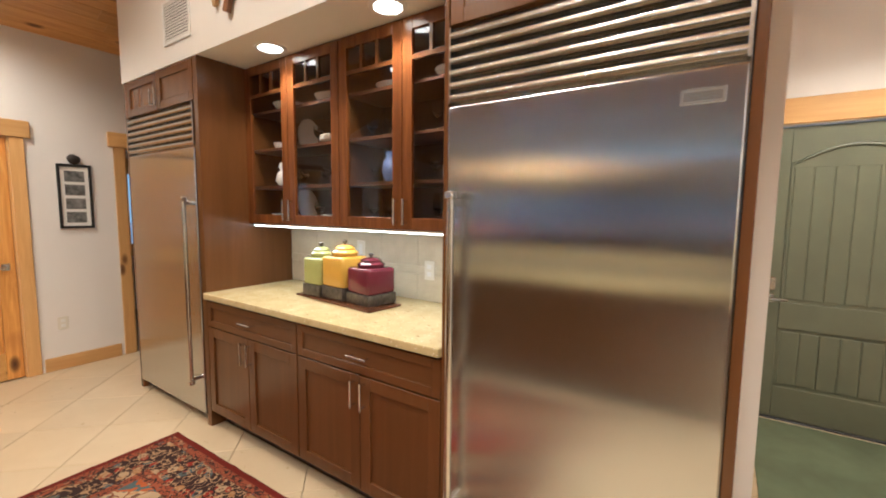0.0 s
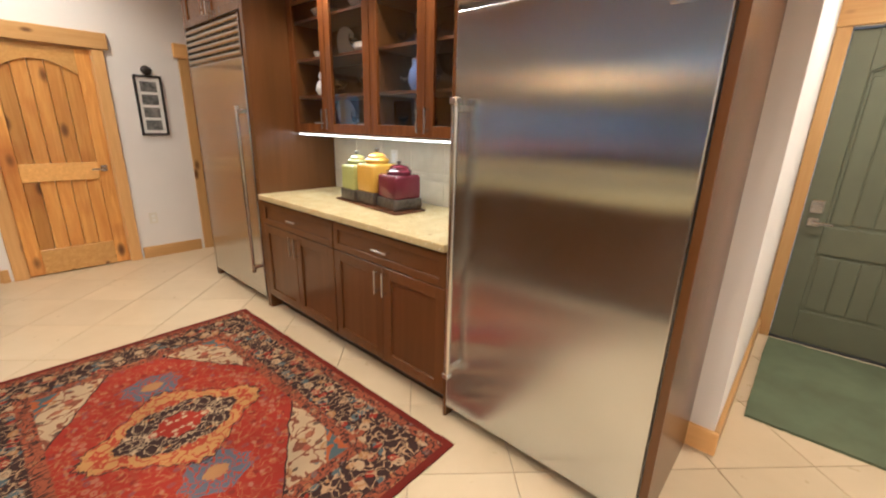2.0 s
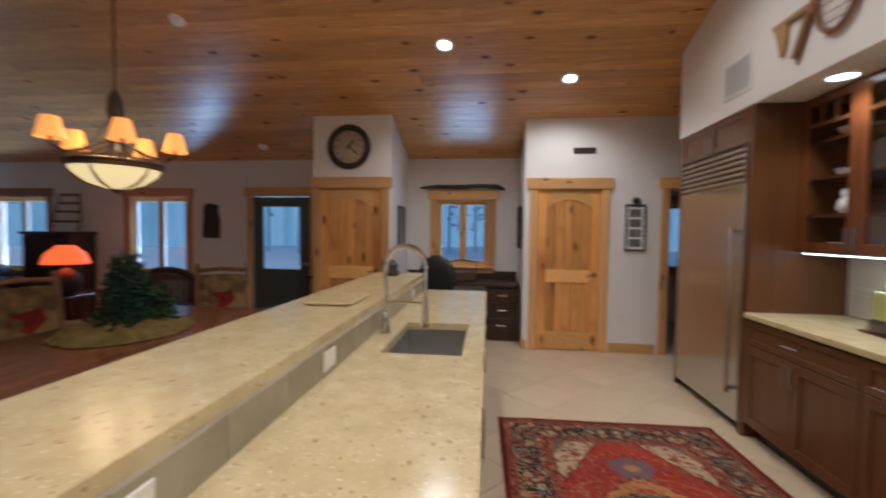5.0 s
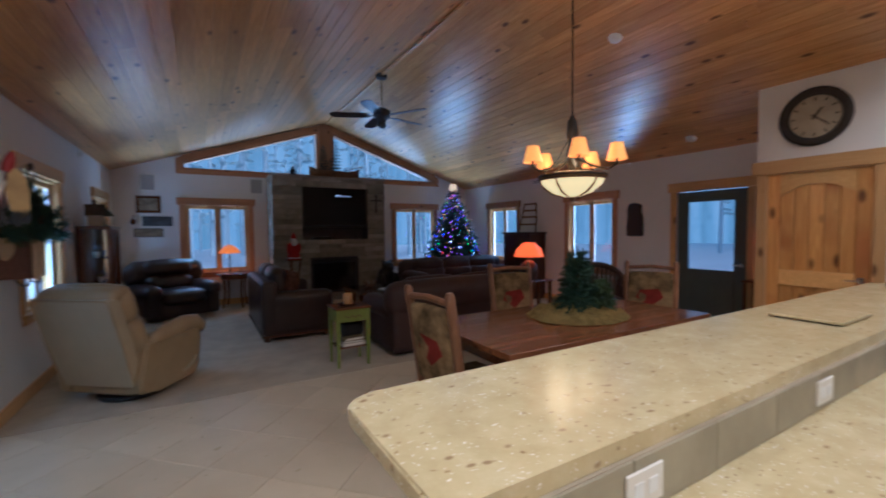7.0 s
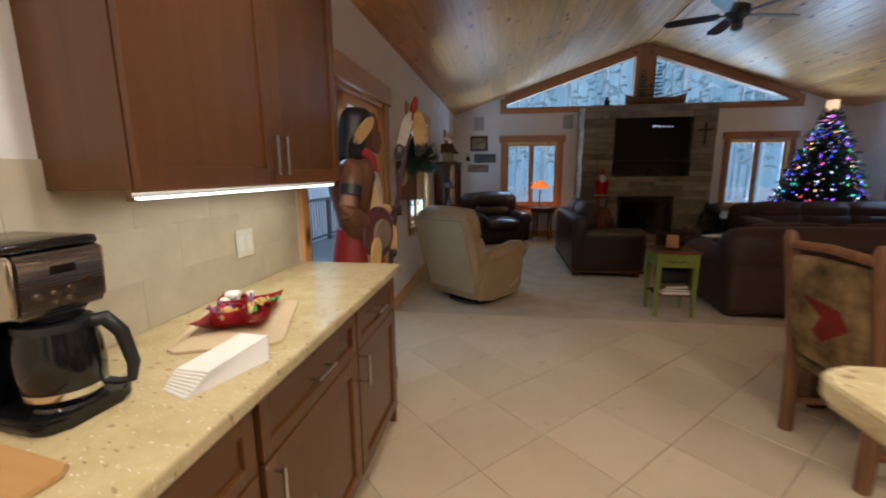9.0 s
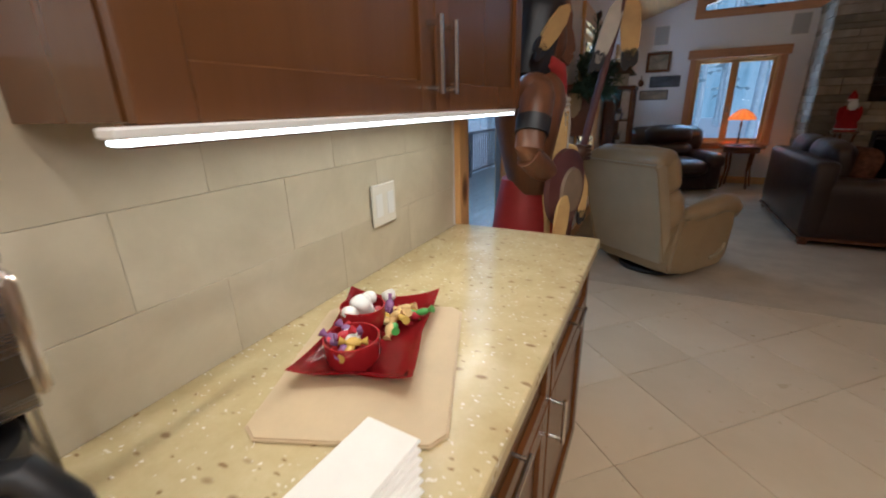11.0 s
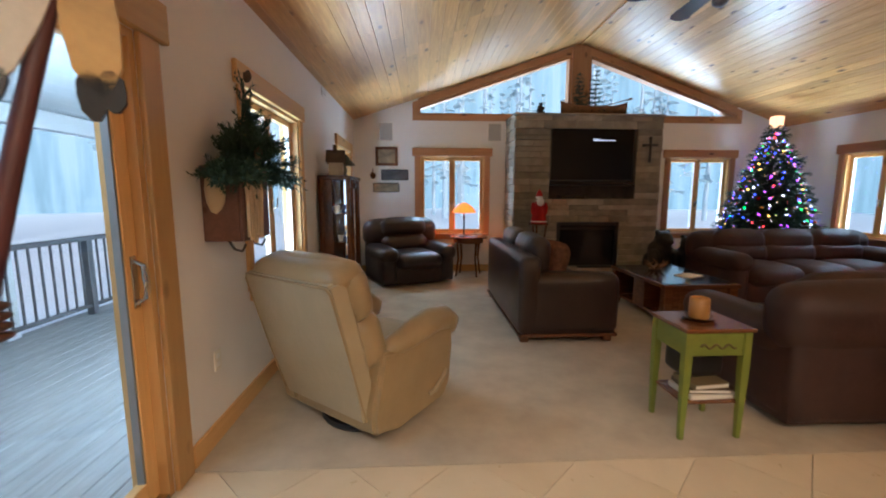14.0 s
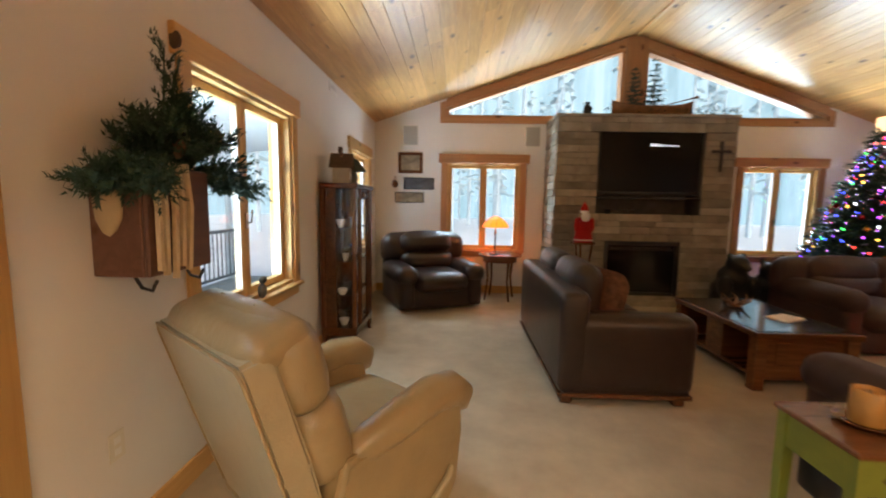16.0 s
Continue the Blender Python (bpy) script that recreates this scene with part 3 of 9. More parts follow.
def window(name, m, w, z0, z1, label, sashes=2, trim=True, handle=True, trim_wood=(PINE, PINE_X)):
    win = thing(name, m, label, "window", "", "structure")
    j = 0.025
    part("window_frame", boxes([(-w / 2, -T, z0, -w / 2 + j, 0, z1), (w / 2 - j, -T, z0, w / 2, 0, z1), (-w / 2 + j, -T, z0, w / 2 - j, 0, z0 + j), (-w / 2 + j, -T, z1 - j, w / 2 - j, 0, z1)]), PINE, win)
    iw = (w - 2 * j) / sashes
    for k in range(sashes):
        a = -w / 2 + j + k * iw
        b = a + iw
        f = 0.048
        sash = part("sash", boxes([(a, -0.11, z0 + j, a + f, -0.06, z1 - j), (b - f, -0.11, z0 + j, b, -0.06, z1 - j), (a + f, -0.11, z0 + j, b - f, -0.06, z0 + j + f), (a + f, -0.11, z1 - j - f, b - f, -0.06, z1 - j)], 0.004), PINE, win)
        p = part("pane", boxes([(a + f - 0.005, -0.09, z0 + j + f - 0.005, b - f + 0.005, -0.084, z1 - j - f + 0.005)]), PANE, sash)
        p.visible_shadow = False
        part("rubber_seal", boxes([(a + f, -0.1, z0 + j + f, a + f + 0.006, -0.066, z1 - j - f), (b - f - 0.006, -0.1, z0 + j + f, b - f, -0.066, z1 - j - f)]), WHITE, sash)
    if handle:
        hb = bmesh.new()
        box(hb, -0.012, -0.06, z0 + 0.46, 0.012, -0.045, z0 + 0.56, 0.004)
        tube(hb, [(0, -0.045, z0 + 0.5), (0, -0.02, z0 + 0.5), (0, -0.012, z0 + 0.58)], 0.007)
        part("latch", hb, NICKEL, win)
    if trim:
        casing(win, w, z0, z1, trim_wood=trim_wood)
    return win


def wall_pose(side, at, z=0):
    return {"W": pose(WL, at, z, 0, 0, -90), "E": pose(XR, at, z, 0, 0, 90), "N": pose(at, YG, z, 0, 0, 180), "S": pose(at, YS, z)}[side]


window("window_1", wall_pose("W", 6.925), 1.20, 0.76, 2.05, "pine-framed casement window over the recliner")
window("window_2", wall_pose("W", 9.8), 1.00, 0.80, 2.03, "pine-framed window behind the curio cabinet")
# far windows: the backlit shade of their trim is put into the wood colour
window("window_3", wall_pose("N", 0.255), 1.13, 0.68, 2.02, "pine-framed casement window beside the fireplace", trim_wood=(BACKLIT_PINE, BACKLIT_PINE_X))
window("window_4", wall_pose("N", 4.70), 1.12, 0.68, 2.02, "pine-framed casement window beside the fireplace", trim_wood=(BACKLIT_PINE, BACKLIT_PINE_X))
window("window_5", wall_pose("E", 9.14), 1.04, 0.74, 2.00, "pine-framed window behind the christmas tree", trim_wood=(BACKLIT_PINE, BACKLIT_PINE_X))
window("window_6", wall_pose("E", 6.57), 1.02, 0.74, 2.00, "pine-framed window by the dining area", trim_wood=(BACKLIT_PINE, BACKLIT_PINE_X))
window("window_7", wall_pose("E", 1.565), 0.81, 0.97, 1.97, "pine-framed window over the desk nook")
window("window_8", pose(7.40, -1.80, 0, 0, 0, 90), 0.70, 0.87, 2.0, "window of the room beyond the doorway", 1)


def raked(name, a, b, tag):
    """A gable window: level foot, head along the roof."""
    win = thing(name, pose(0, YG, 0), tag, "window", "", "structure")
    f = 0.045
    ins = 1 if a < RX else -1
    pts_o = [(a, GZ), (b, GZ), (b, gtop(b)), (a, gtop(a))]
    pts_i = [(a + f, GZ + f), (b - f, GZ + f), (b - f, gtop(b - f) - f), (a + f, gtop(a + f) - f)]
    bm = bmesh.new()
    for k in range(4):
        k2 = (k + 1) % 4
        prism(bm, [pts_o[k], pts_o[k2], pts_i[k2], pts_i[k]], 0.0, T)
    part("window_frame", bm, BACKLIT_PINE_X, win)
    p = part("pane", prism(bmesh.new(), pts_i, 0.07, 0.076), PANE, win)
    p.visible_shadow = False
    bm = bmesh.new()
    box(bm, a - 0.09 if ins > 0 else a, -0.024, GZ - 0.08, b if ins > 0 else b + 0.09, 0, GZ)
    part("casing", bm, BACKLIT_PINE_X, win)
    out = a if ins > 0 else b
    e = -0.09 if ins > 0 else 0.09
    part("casing", prism(bmesh.new(), [(out, GZ), (out + e, GZ), (out + e, gtop(out + e) + 0.1), (out, gtop(out) + 0.1)], -0.024, 0), BACKLIT_PINE, win)
    part("casing", prism(bmesh.new(), [(a, gtop(a)), (b, gtop(b)), (b, gtop(b) + 0.13), (a, gtop(a) + 0.13)], -0.026, 0), BACKLIT_PINE_X, win)
    return win


raked("window_9", GL0, GL1, "raked gable window with pine trim, forest beyond")
raked("window_10", GR0, GR1, "raked gable window with pine trim, forest beyond")
bm = prism(bmesh.new(), [(GL1, GZ - 0.08), (GR0, GZ - 0.08), (GR0, roof(GR0) - 0.01), (RX, RZ - 0.01), (GL1, roof(GL1) - 0.01)], YG - 0.04, YG)
solid("trim_post", bm, BACKLIT_PINE, "pine post between the gable windows", "trim", "structure")


def plank_door(name, m, w, h, label, handle_side=1):
    """A knotty pine door: stiles, rails, an arched upper and a lower panel of planks."""
    d = thing(name, m, label, "door", "", "structure")
    s = 0.105
    y0, y1 = -0.045, -0.003
    for x in (-w / 2, w / 2 - s):
        part("stile", boxes([(x, y0, 0.01, x + s, y1, h)], 0.004), PINE_DOOR, d)
    part("rail", boxes([(-w / 2 + s, y0, 0.01, w / 2 - s, y1, 0.24)], 0.003), PINE_RAIL, d)
    part("rail", boxes([(-w / 2 + s, y0, 0.86, w / 2 - s, y1, 1.02)], 0.003), PINE_RAIL, d)
    pts = [(-w / 2 + s, h), (-w / 2 + s, h - 0.22)]
    n = 14
    for k in range(1, n):
        u = k / n
        pts.append((-w / 2 + s + (w - 2 * s) * u, h - 0.22 + 0.11 * math.sin(math.pi * u)))
    pts += [(w / 2 - s, h - 0.22), (w / 2 - s, h)]
    part("rail", prism(bmesh.new(), pts, y0, y1), PINE_RAIL, d)
    np_ = 5
    for z0, z1 in ((0.235, 0.865), (1.015, h - 0.1)):
        for k in range(np_):
            a = -w / 2 + s + (w - 2 * s) * k / np_
            part("plank", boxes([(a + 0.002, y0 + 0.006, z0, a + (w - 2 * s) / np_ - 0.002, y1 - 0.014, z1)], 0.004), PINE_DOOR, d)
    x = handle_side * (w / 2 - 0.06)
    hb = boxes([(x - 0.026, y1, 0.93, x + 0.026, y1 + 0.008, 0.99)], 0.004)
    tube(hb, [(x, y1, 0.96), (x, y1 + 0.05, 0.96), (x - handle_side * 0.1, y1 + 0.055, 0.955)], 0.009)
    part("door_handle", hb, NICKEL, d)
    part("door_frame", boxes([(-w / 2 - 0.015, -0.12, 0, -w / 2 - 0.002, 0, h + 0.014), (w / 2 + 0.002, -0.12, 0, w / 2 + 0.015, 0, h + 0.014), (-w / 2 - 0.002, -0.12, h + 0.003, w / 2 + 0.002, 0, h + 0.014)]), PINE, d)
    casing(d, w + 0.03, 0.0, h + 0.015, False)
    return d


plank_door("door_1", pose(5.33, 0.18, 0, 0, 0, 90), 0.75, 2.01, "closed knotty pine door with arched panel", -1)
plank_door("door_2", pose(5.20, 2.945, 0, 0, 0, 90), 0.80, 2.01, "closed knotty pine closet door under the clock", -1)
ob = thing("doorway_trim", pose(5.33, -1.425, 0, 0, 0, 90), "pine casing round an open doorway", "trim", "", "structure")
casing(ob, 0.85, 0.0, 2.03, False)
part("door_frame", boxes([(-0.425, -0.12, 0, -0.41, 0, 2.03), (0.41, -0.12, 0, 0.425, 0, 2.03), (-0.41, -0.12, 2.015, 0.41, 0, 2.03)]), PINE, ob)


def green_door(name, m, w, h):
    d = thing(name, m, "closed dark green panel door with arched grooves", "door", "", "structure")
    y1 = -0.01
    part("slab", boxes([(-w / 2, -0.055, 0.012, w / 2, y1 - 0.012, h)], 0.003), GREEN_DOOR, d)
    s, in_ = 0.125, 0.0
    part("stile", boxes([(-w / 2, y1 - 0.012, 0.012, -w / 2 + s, y1, h)], 0.004), GREEN_DOOR, d)
    part("stile", boxes([(w / 2 - s, y1 - 0.012, 0.012, w / 2, y1, h)], 0.004), GREEN_DOOR, d)
    for z0, z1 in ((0.012, 0.24), (0.66, 0.85)):
        part("rail", boxes([(-w / 2 + s, y1 - 0.012, z0, w / 2 - s, y1, z1)], 0.006, 2), GREEN_DOOR, d)
    pts = [(-w / 2 + s, h), (-w / 2 + s, h - 0.24)] + [(-w / 2 + s + (w - 2 * s) * k / 16, h - 0.24 + 0.12 * math.sin(math.pi * k / 16)) for k in range(1, 16)] + [(w / 2 - s, h - 0.24), (w / 2 - s, h)]
    part("rail", prism(bmesh.new(), pts, y1 - 0.012, y1), GREEN_DOOR, d)
    arch = [(-w / 2 + s + 0.01 + (w - 2 * s - 0.02) * k / 16, y1 - 0.004, h - 0.252 + 0.12 * math.sin(math.pi * k / 16)) for k in range(17)]
    part("moulding", tube(bmesh.new(), [(arch[0][0], y1 - 0.004, 0.86), *arch, (arch[-1][0], y1 - 0.004, 0.86)], 0.009, 6), GREEN_DOOR, d)
    np_ = 6
    for z0, z1 in ((0.25, 0.65), (0.86, h - 0.26)):
        for k in range(np_):
            a = -w / 2 + s + 0.02 + (w - 2 * s - 0.04) * k / np_
            part("panel", boxes([(a + 0.003, y1 - 0.014, z0 + 0.012, a + (w - 2 * s - 0.04) / np_ - 0.003, y1 - 0.006, z1 - 0.01)], 0.003), GREEN_DOOR, d)
    x = w / 2 - 0.065
    hb = boxes([(x - 0.034, y1, 0.93, x + 0.034, y1 + 0.012, 1.02)], 0.006)
    cyl(hb, (x, y1, 0.975), (x, y1 + 0.035, 0.975), 0.024)
    part("lock", hb, NICKEL, d, "brushed nickel deadbolt")
    hb = boxes([(x - 0.03, y1, 0.84, x + 0.03, y1 + 0.01, 0.9)], 0.006)
    tube(hb, [(x, y1, 0.87), (x, y1 + 0.05, 0.87), (x - 0.1, y1 + 0.055, 0.87)], 0.01)
    part("door_handle", hb, NICKEL, d)
    part("threshold", boxes([(-w / 2 - 0.02, -0.12, 0.0, w / 2 + 0.02, 0.01, 0.012)], 0.004), BLACK, d)
    casing(d, w + 0.005, 0.0, h + 0.015, False, 0.17, 0.02, 0.075)
    return d


green_door("door_3", pose(-0.24, YS, 0), 0.915, 2.05)


def half_glass_door(name, m, w, h):
    d = thing(name, m, "dark teal exterior door with a tall glass light", "door", "", "structure")
    y0, y1 = -0.07, -0.025
    g0, g1, gz0, gz1 = -0.32, 0.32, 0.85, 1.86
    part("slab", boxes([(-w / 2, y0, 0.012, g0, y1, h), (g1, y0, 0.012, w / 2, y1, h), (g0, y0, 0.012, g1, y1, gz0), (g0, y0, gz1, g1, y1, h)], 0.003), TEAL_DOOR, d)
    part("glazing_bead", boxes([(g0 - 0.02, y1, gz0 - 0.02, g0 + 0.012, y1 + 0.012, gz1 + 0.02), (g1 - 0.012, y1, gz0 - 0.02, g1 + 0.02, y1 + 0.012, gz1 + 0.02), (g0 + 0.012, y1, gz0 - 0.02, g1 - 0.012, y1 + 0.012, gz0 + 0.012), (g0 + 0.012, y1, gz1 - 0.012, g1 - 0.012, y1 + 0.012, gz1 + 0.02)], 0.003), TEAL_DOOR, d)
    p = part("pane", boxes([(g0, -0.05, gz0, g1, -0.044, gz1)]), PANE, d)
    p.visible_shadow = False
    for x0, x1 in ((-0.32, -0.03), (0.03, 0.32)):
        part("panel", boxes([(x0, y1, 0.22, x1, y1 + 0.008, 0.7)], 0.006), TEAL_DOOR, d)
    hb = bmesh.new()
    cyl(hb, (-w / 2 + 0.06, y1, 0.95), (-w / 2 + 0.06, y1 + 0.012, 0.95), 0.032)
    tube(hb, [(-w / 2 + 0.06, y1, 0.95), (-w / 2 + 0.06, y1 + 0.05, 0.95), (-w / 2 + 0.16, y1 + 0.055, 0.95)], 0.01)
    part("door_handle", hb, NICKEL, d)
    casing(d, w + 0.01, 0.0, h + 0.01, False)
    return d


half_glass_door("door_4", wall_pose("E", 4.45), 0.94, 2.0)


def slider(name, m, w, h):
    """Patio door: two tall glazed leaves in a pine frame."""
    d = thing(name, m, "pine-framed sliding glass patio door to the deck", "door", "", "structure")
    j = 0.035
    part("door_frame", boxes([(-w / 2, -T, 0, -w / 2 + j, 0, h), (w / 2 - j, -T, 0, w / 2, 0, h), (-w / 2 + j, -T, h - j, w / 2 - j, 0, h)]), PINE, d)
    part("track", boxes([(-w / 2 + j, -T, 0, w / 2 - j, 0.0, 0.02)], 0.003), NICKEL, d)
    mid = 0.0
    for a, b, yy in ((-w / 2 + j, mid + 0.04, -0.085), (mid - 0.04, w / 2 - j, -0.14)):
        f = 0.075
        leaf = part("leaf", boxes([(a, yy, 0.022, a + f, yy + 0.045, h - j), (b - f, yy, 0.022, b, yy + 0.045, h - j), (a + f, yy, 0.022, b - f, yy + 0.045, 0.13), (a + f, yy, h - j - f, b - f, yy + 0.045, h - j)], 0.004), PINE, d)
        part("weather_strip", boxes([(a + f, yy + 0.01, 0.13, a + f + 0.012, yy + 0.04, h - j - f), (b - f - 0.012, yy + 0.01, 0.13, b - f, yy + 0.04, h - j - f)]), GASKET, leaf)
        p = part("pane", boxes([(a + f, yy + 0.02, 0.13, b - f, yy + 0.026, h - j - f)]), PANE, leaf)
        p.visible_shadow = False
    x = -w / 2 + j + 0.035
    hb = boxes([(x - 0.018, -0.04, 0.9, x + 0.018, -0.034, 1.12)], 0.004)
    tube(hb, [(x, -0.036, 0.92), (x, -0.0, 0.94), (x, 0.005, 1.01), (x, 0.0, 1.08), (x, -0.036, 1.1)], 0.01)
    part("door_handle", hb, NICKEL, d)
    cw = 0.13
    part("casing", boxes([(-w / 2 - cw, 0, 0, -w / 2, 0.025, h)], 0.004), PINE, d)
    part("casing", boxes([(w / 2, 0, 0, w / 2 + 0.09, 0.025, h)], 0.004), PINE, d)
    part("header", boxes([(-w / 2 - cw - 0.055, 0, h, w / 2 + 0.11, 0.04, h + 0.17)], 0.006), PINE_X, d)
    return d


slider("door_5", wall_pose("W", 4.52), 1.60, 2.02)


# baseboards, each run a board
def baseboard(name, x0, y0, x1, y1):
    bm = boxes([(x0, y0, 0.0, x1, y1, 0.12)], 0.005)
    solid(name, bm, PINE_X if abs(x1 - x0) > abs(y1 - y0) else PINE_Y, "pine baseboard", "baseboard", "structure")


for n_, (a, b, c, d_) in enumerate([
    (WL, 5.47, WL + 0.018, YG), (WL, YG - 0.018, 1.17, YG), (3.6, YG - 0.018, XR, YG), (XR - 0.018, 5.04, XR, YG),
    (XR - 0.018, 3.45, XR, 3.87), (5.312, -0.88, 5.33, -0.32), (5.312, 0.68, 5.33, 0.73), (5.33, 0.73, XR, 0.748),
    (5.182, 2.41, 5.20, 2.43), (5.182, 3.42, 5.20, 3.45), (5.2, 3.45, XR, 3.468), (5.2, 2.392, XR - 0.6, 2.41),
    (0.278, YS, 0.30, -1.36), (0.278, -1.36, 0.42, -1.338), (WL, YS, -0.78, YS + 0.018), (5.45, -2.38, 7.4, -2.36)]):
    baseboard("baseboard_%d" % (n_ + 1), a, b, c, d_)


# ---- kitchen ----
def bar_handle(parent, p0, p1, out, r=0.006, mat=None):
    """A bar pull from p0 to p1 that stands off by the vector out."""
    p0, p1, out = Vector(p0), Vector(p1), Vector(out)
    d = (p1 - p0).normalized() * 0.012
    bm = tube(bmesh.new(), [p0 - d + out, p1 + d + out], r, 8)
    for p in (p0, p1):
        tube(bm, [p, p + out], r * 0.8, 8)
    return part("handle", bm, mat or NICKEL, parent, "brushed metal handle", 40)


def shaker(parent, name, x0, x1, z0, z1, y=0.0, s=0.062, mat=None, panel=True, rail_mat=None):
    """A shaker front: a frame round a sunk panel, its face at y + 0.02."""
    mat = mat or CAB
    bm = boxes([(x0, y, z0, x0 + s, y + 0.02, z1), (x1 - s, y, z0, x1, y + 0.02, z1), (x0 + s, y, z0, x1 - s, y + 0.02, z0 + s), (x0 + s, y, z1 - s, x1 - s, y + 0.02, z1)], 0.002)
    d = part(name, bm, mat, parent)
    if panel:
        part("panel", boxes([(x0 + s, y + 0.001, z0 + s, x1 - s, y + 0.009, z1 - s)]), mat, d)
    return d


def fridge(name, m, w, handle_x, badge, label):
    f = thing(name, m, label, "refrigerator", "built-in refrigerators")
    part("body", boxes([(-w / 2, -0.64, 0.09, w / 2, -0.005, 2.14)]), STEEL_DARK, f)
    part("toe_kick", boxes([(-w / 2 + 0.01, -0.6, 0.0, w / 2 - 0.01, -0.05, 0.09)]), BLACK, f)
    part("door", boxes([(-w / 2 + 0.004, -0.004, 0.075, w / 2 - 0.004, 0.03, 1.85)], 0.006, 2), STEEL, f, "brushed stainless steel door")
    g = part("grille", boxes([(-w / 2 + 0.004, -0.004, 1.862, -w / 2 + 0.012, 0.03, 2.135), (w / 2 - 0.012, -0.004, 1.862, w / 2 - 0.004, 0.03, 2.135), (-w / 2 + 0.012, -0.004, 1.862, w / 2 - 0.012, 0.0, 2.135)]), STEEL_DARK, f, "steel louvred grille")
    for k in range(6):
        z = 1.868 + k * 0.0445
        bm = prism(bmesh.new(), [(0.0, z + 0.002), (0.026, z + 0.002), (0.032, z + 0.01), (0.03, z + 0.022), (0.012, z + 0.04), (0.0, z + 0.04)], -w / 2 + 0.012, w / 2 - 0.012, "x")
        part("slat", bm, STEEL_DARK, g, "", 50)
    bm = tube(bmesh.new(), [(handle_x, 0.085, 0.30), (handle_x, 0.085, 1.52)], 0.015, 14)
    for z in (0.325, 1.495):
        box(bm, handle_x - 0.012, 0.028, z - 0.014, handle_x + 0.012, 0.085, z + 0.014, 0.004)
    for z in (0.285, 1.505):
        box(bm, handle_x - 0.019, 0.066, z, handle_x + 0.019, 0.104, z + 0.03, 0.005)
    part("handle", bm, NICKEL, f, "tubular metal handle", 40)
    if badge:
        b = part("badge", boxes([(-w / 2 + 0.05, 0.03, 1.757, -w / 2 + 0.155, 0.033, 1.797)], 0.001), NICKEL, f)
        part("badge_inlay", boxes([(-w / 2 + 0.058, 0.033, 1.766, -w / 2 + 0.147, 0.0345, 1.788)]), STEEL_DARK, b)
    return f


fridge("refrigerator", pose(0.89, -0.71, 0), 0.92, 0.46 - 0.055, True, "tall brushed stainless steel built-in refrigerator with louvred grille")
fridge("refrigerator", pose(3.79, -0.71, 0), 1.02, -0.51 + 0.055, False, "brushed stainless steel built-in freezer between wooden panels")
for x0, x1 in ((0.40, 0.428), (1.352, 1.372), (3.225, 3.277), (4.302, 4.345)):
    solid("tall_cabinet_gable", boxes([(x0, -1.36, 0.0, x1, -0.69, 2.41)], 0.002), CAB, "dark cherry wood panel beside a refrigerator", "panel", "", None, None, "refrigerator side panels")


def top_cabinet(m, w, z0, z1):
    c = thing("overhead_cabinet", m, "dark cherry wood cabinet above a refrigerator", "cabinet", "cabinets above refrigerators")
    part("body", boxes([(-w / 2, -0.62, z0, w / 2, -0.001, z1)]), CAB, c)
    for a, b, hx in ((-w / 2 + 0.003, -0.002, -0.035), (0.002, w / 2 - 0.003, 0.035)):
        d = shaker(c, "door", a, b, z0 + 0.004, z1 - 0.006, 0.0, 0.055)
        bar_handle(d, (hx, 0.02, z0 + 0.04), (hx, 0.02, z0 + 0.13), (0, 0.03, 0), 0.005)
    return c


top_cabinet(pose(0.89, -0.71, 0), 0.92, 2.142, 2.408)
top_cabinet(pose(3.79, -0.71, 0), 1.02, 2.142, 2.408)


def base_cabinet(m, w, depth, label, group, cat="cabinet", drawers=1, two=True):
    """Toe kick, carcass, a drawer and one or two doors; the face lies at y = 0."""
    c = thing("base_cabinet", m, label, cat, group)
    part("body", boxes([(-w / 2, -depth, 0.10, w / 2, -0.001, 0.873)]), CAB, c)
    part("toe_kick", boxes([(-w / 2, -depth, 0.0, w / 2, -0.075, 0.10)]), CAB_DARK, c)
    d = shaker(c, "drawer_front", -w / 2 + 0.004, w / 2 - 0.004, 0.695, 0.862, 0.0, 0.042, CAB_X)
    bar_handle(d, (-0.05, 0.012, 0.778), (0.05, 0.012, 0.778), (0, 0.033, 0))
    if two:
        for a, b, hx in ((-w / 2 + 0.004, -0.002, -0.032), (0.002, w / 2 - 0.004, 0.032)):
            d = shaker(c, "door", a, b, 0.115, 0.688)
            bar_handle(d, (hx, 0.02, 0.545), (hx, 0.02, 0.655), (0, 0.032, 0))
    else:
        d = shaker(c, "door", -w / 2 + 0.004, w / 2 - 0.004, 0.115, 0.688)
        bar_handle(d, (w / 2 - 0.035, 0.02, 0.545), (w / 2 - 0.035, 0.02, 0.655), (0, 0.032, 0))
    return c


cab = base_cabinet(pose(1.835, -0.71, 0), 0.926, 0.65, "dark cherry shaker base cabinet with a drawer and two doors", "fridge wall base cabinets")
base_cabinet(pose(2.762, -0.71, 0), 0.926, 0.65, "dark cherry shaker base cabinet with a drawer and two doors", "fridge wall base cabinets")
solid("countertop", boxes([(1.373, -1.36, 0.875, 3.224, -0.668, 0.915)], 0.006, 2), QUARTZ, "speckled cream quartz countertop on dark cabinets", "countertop")

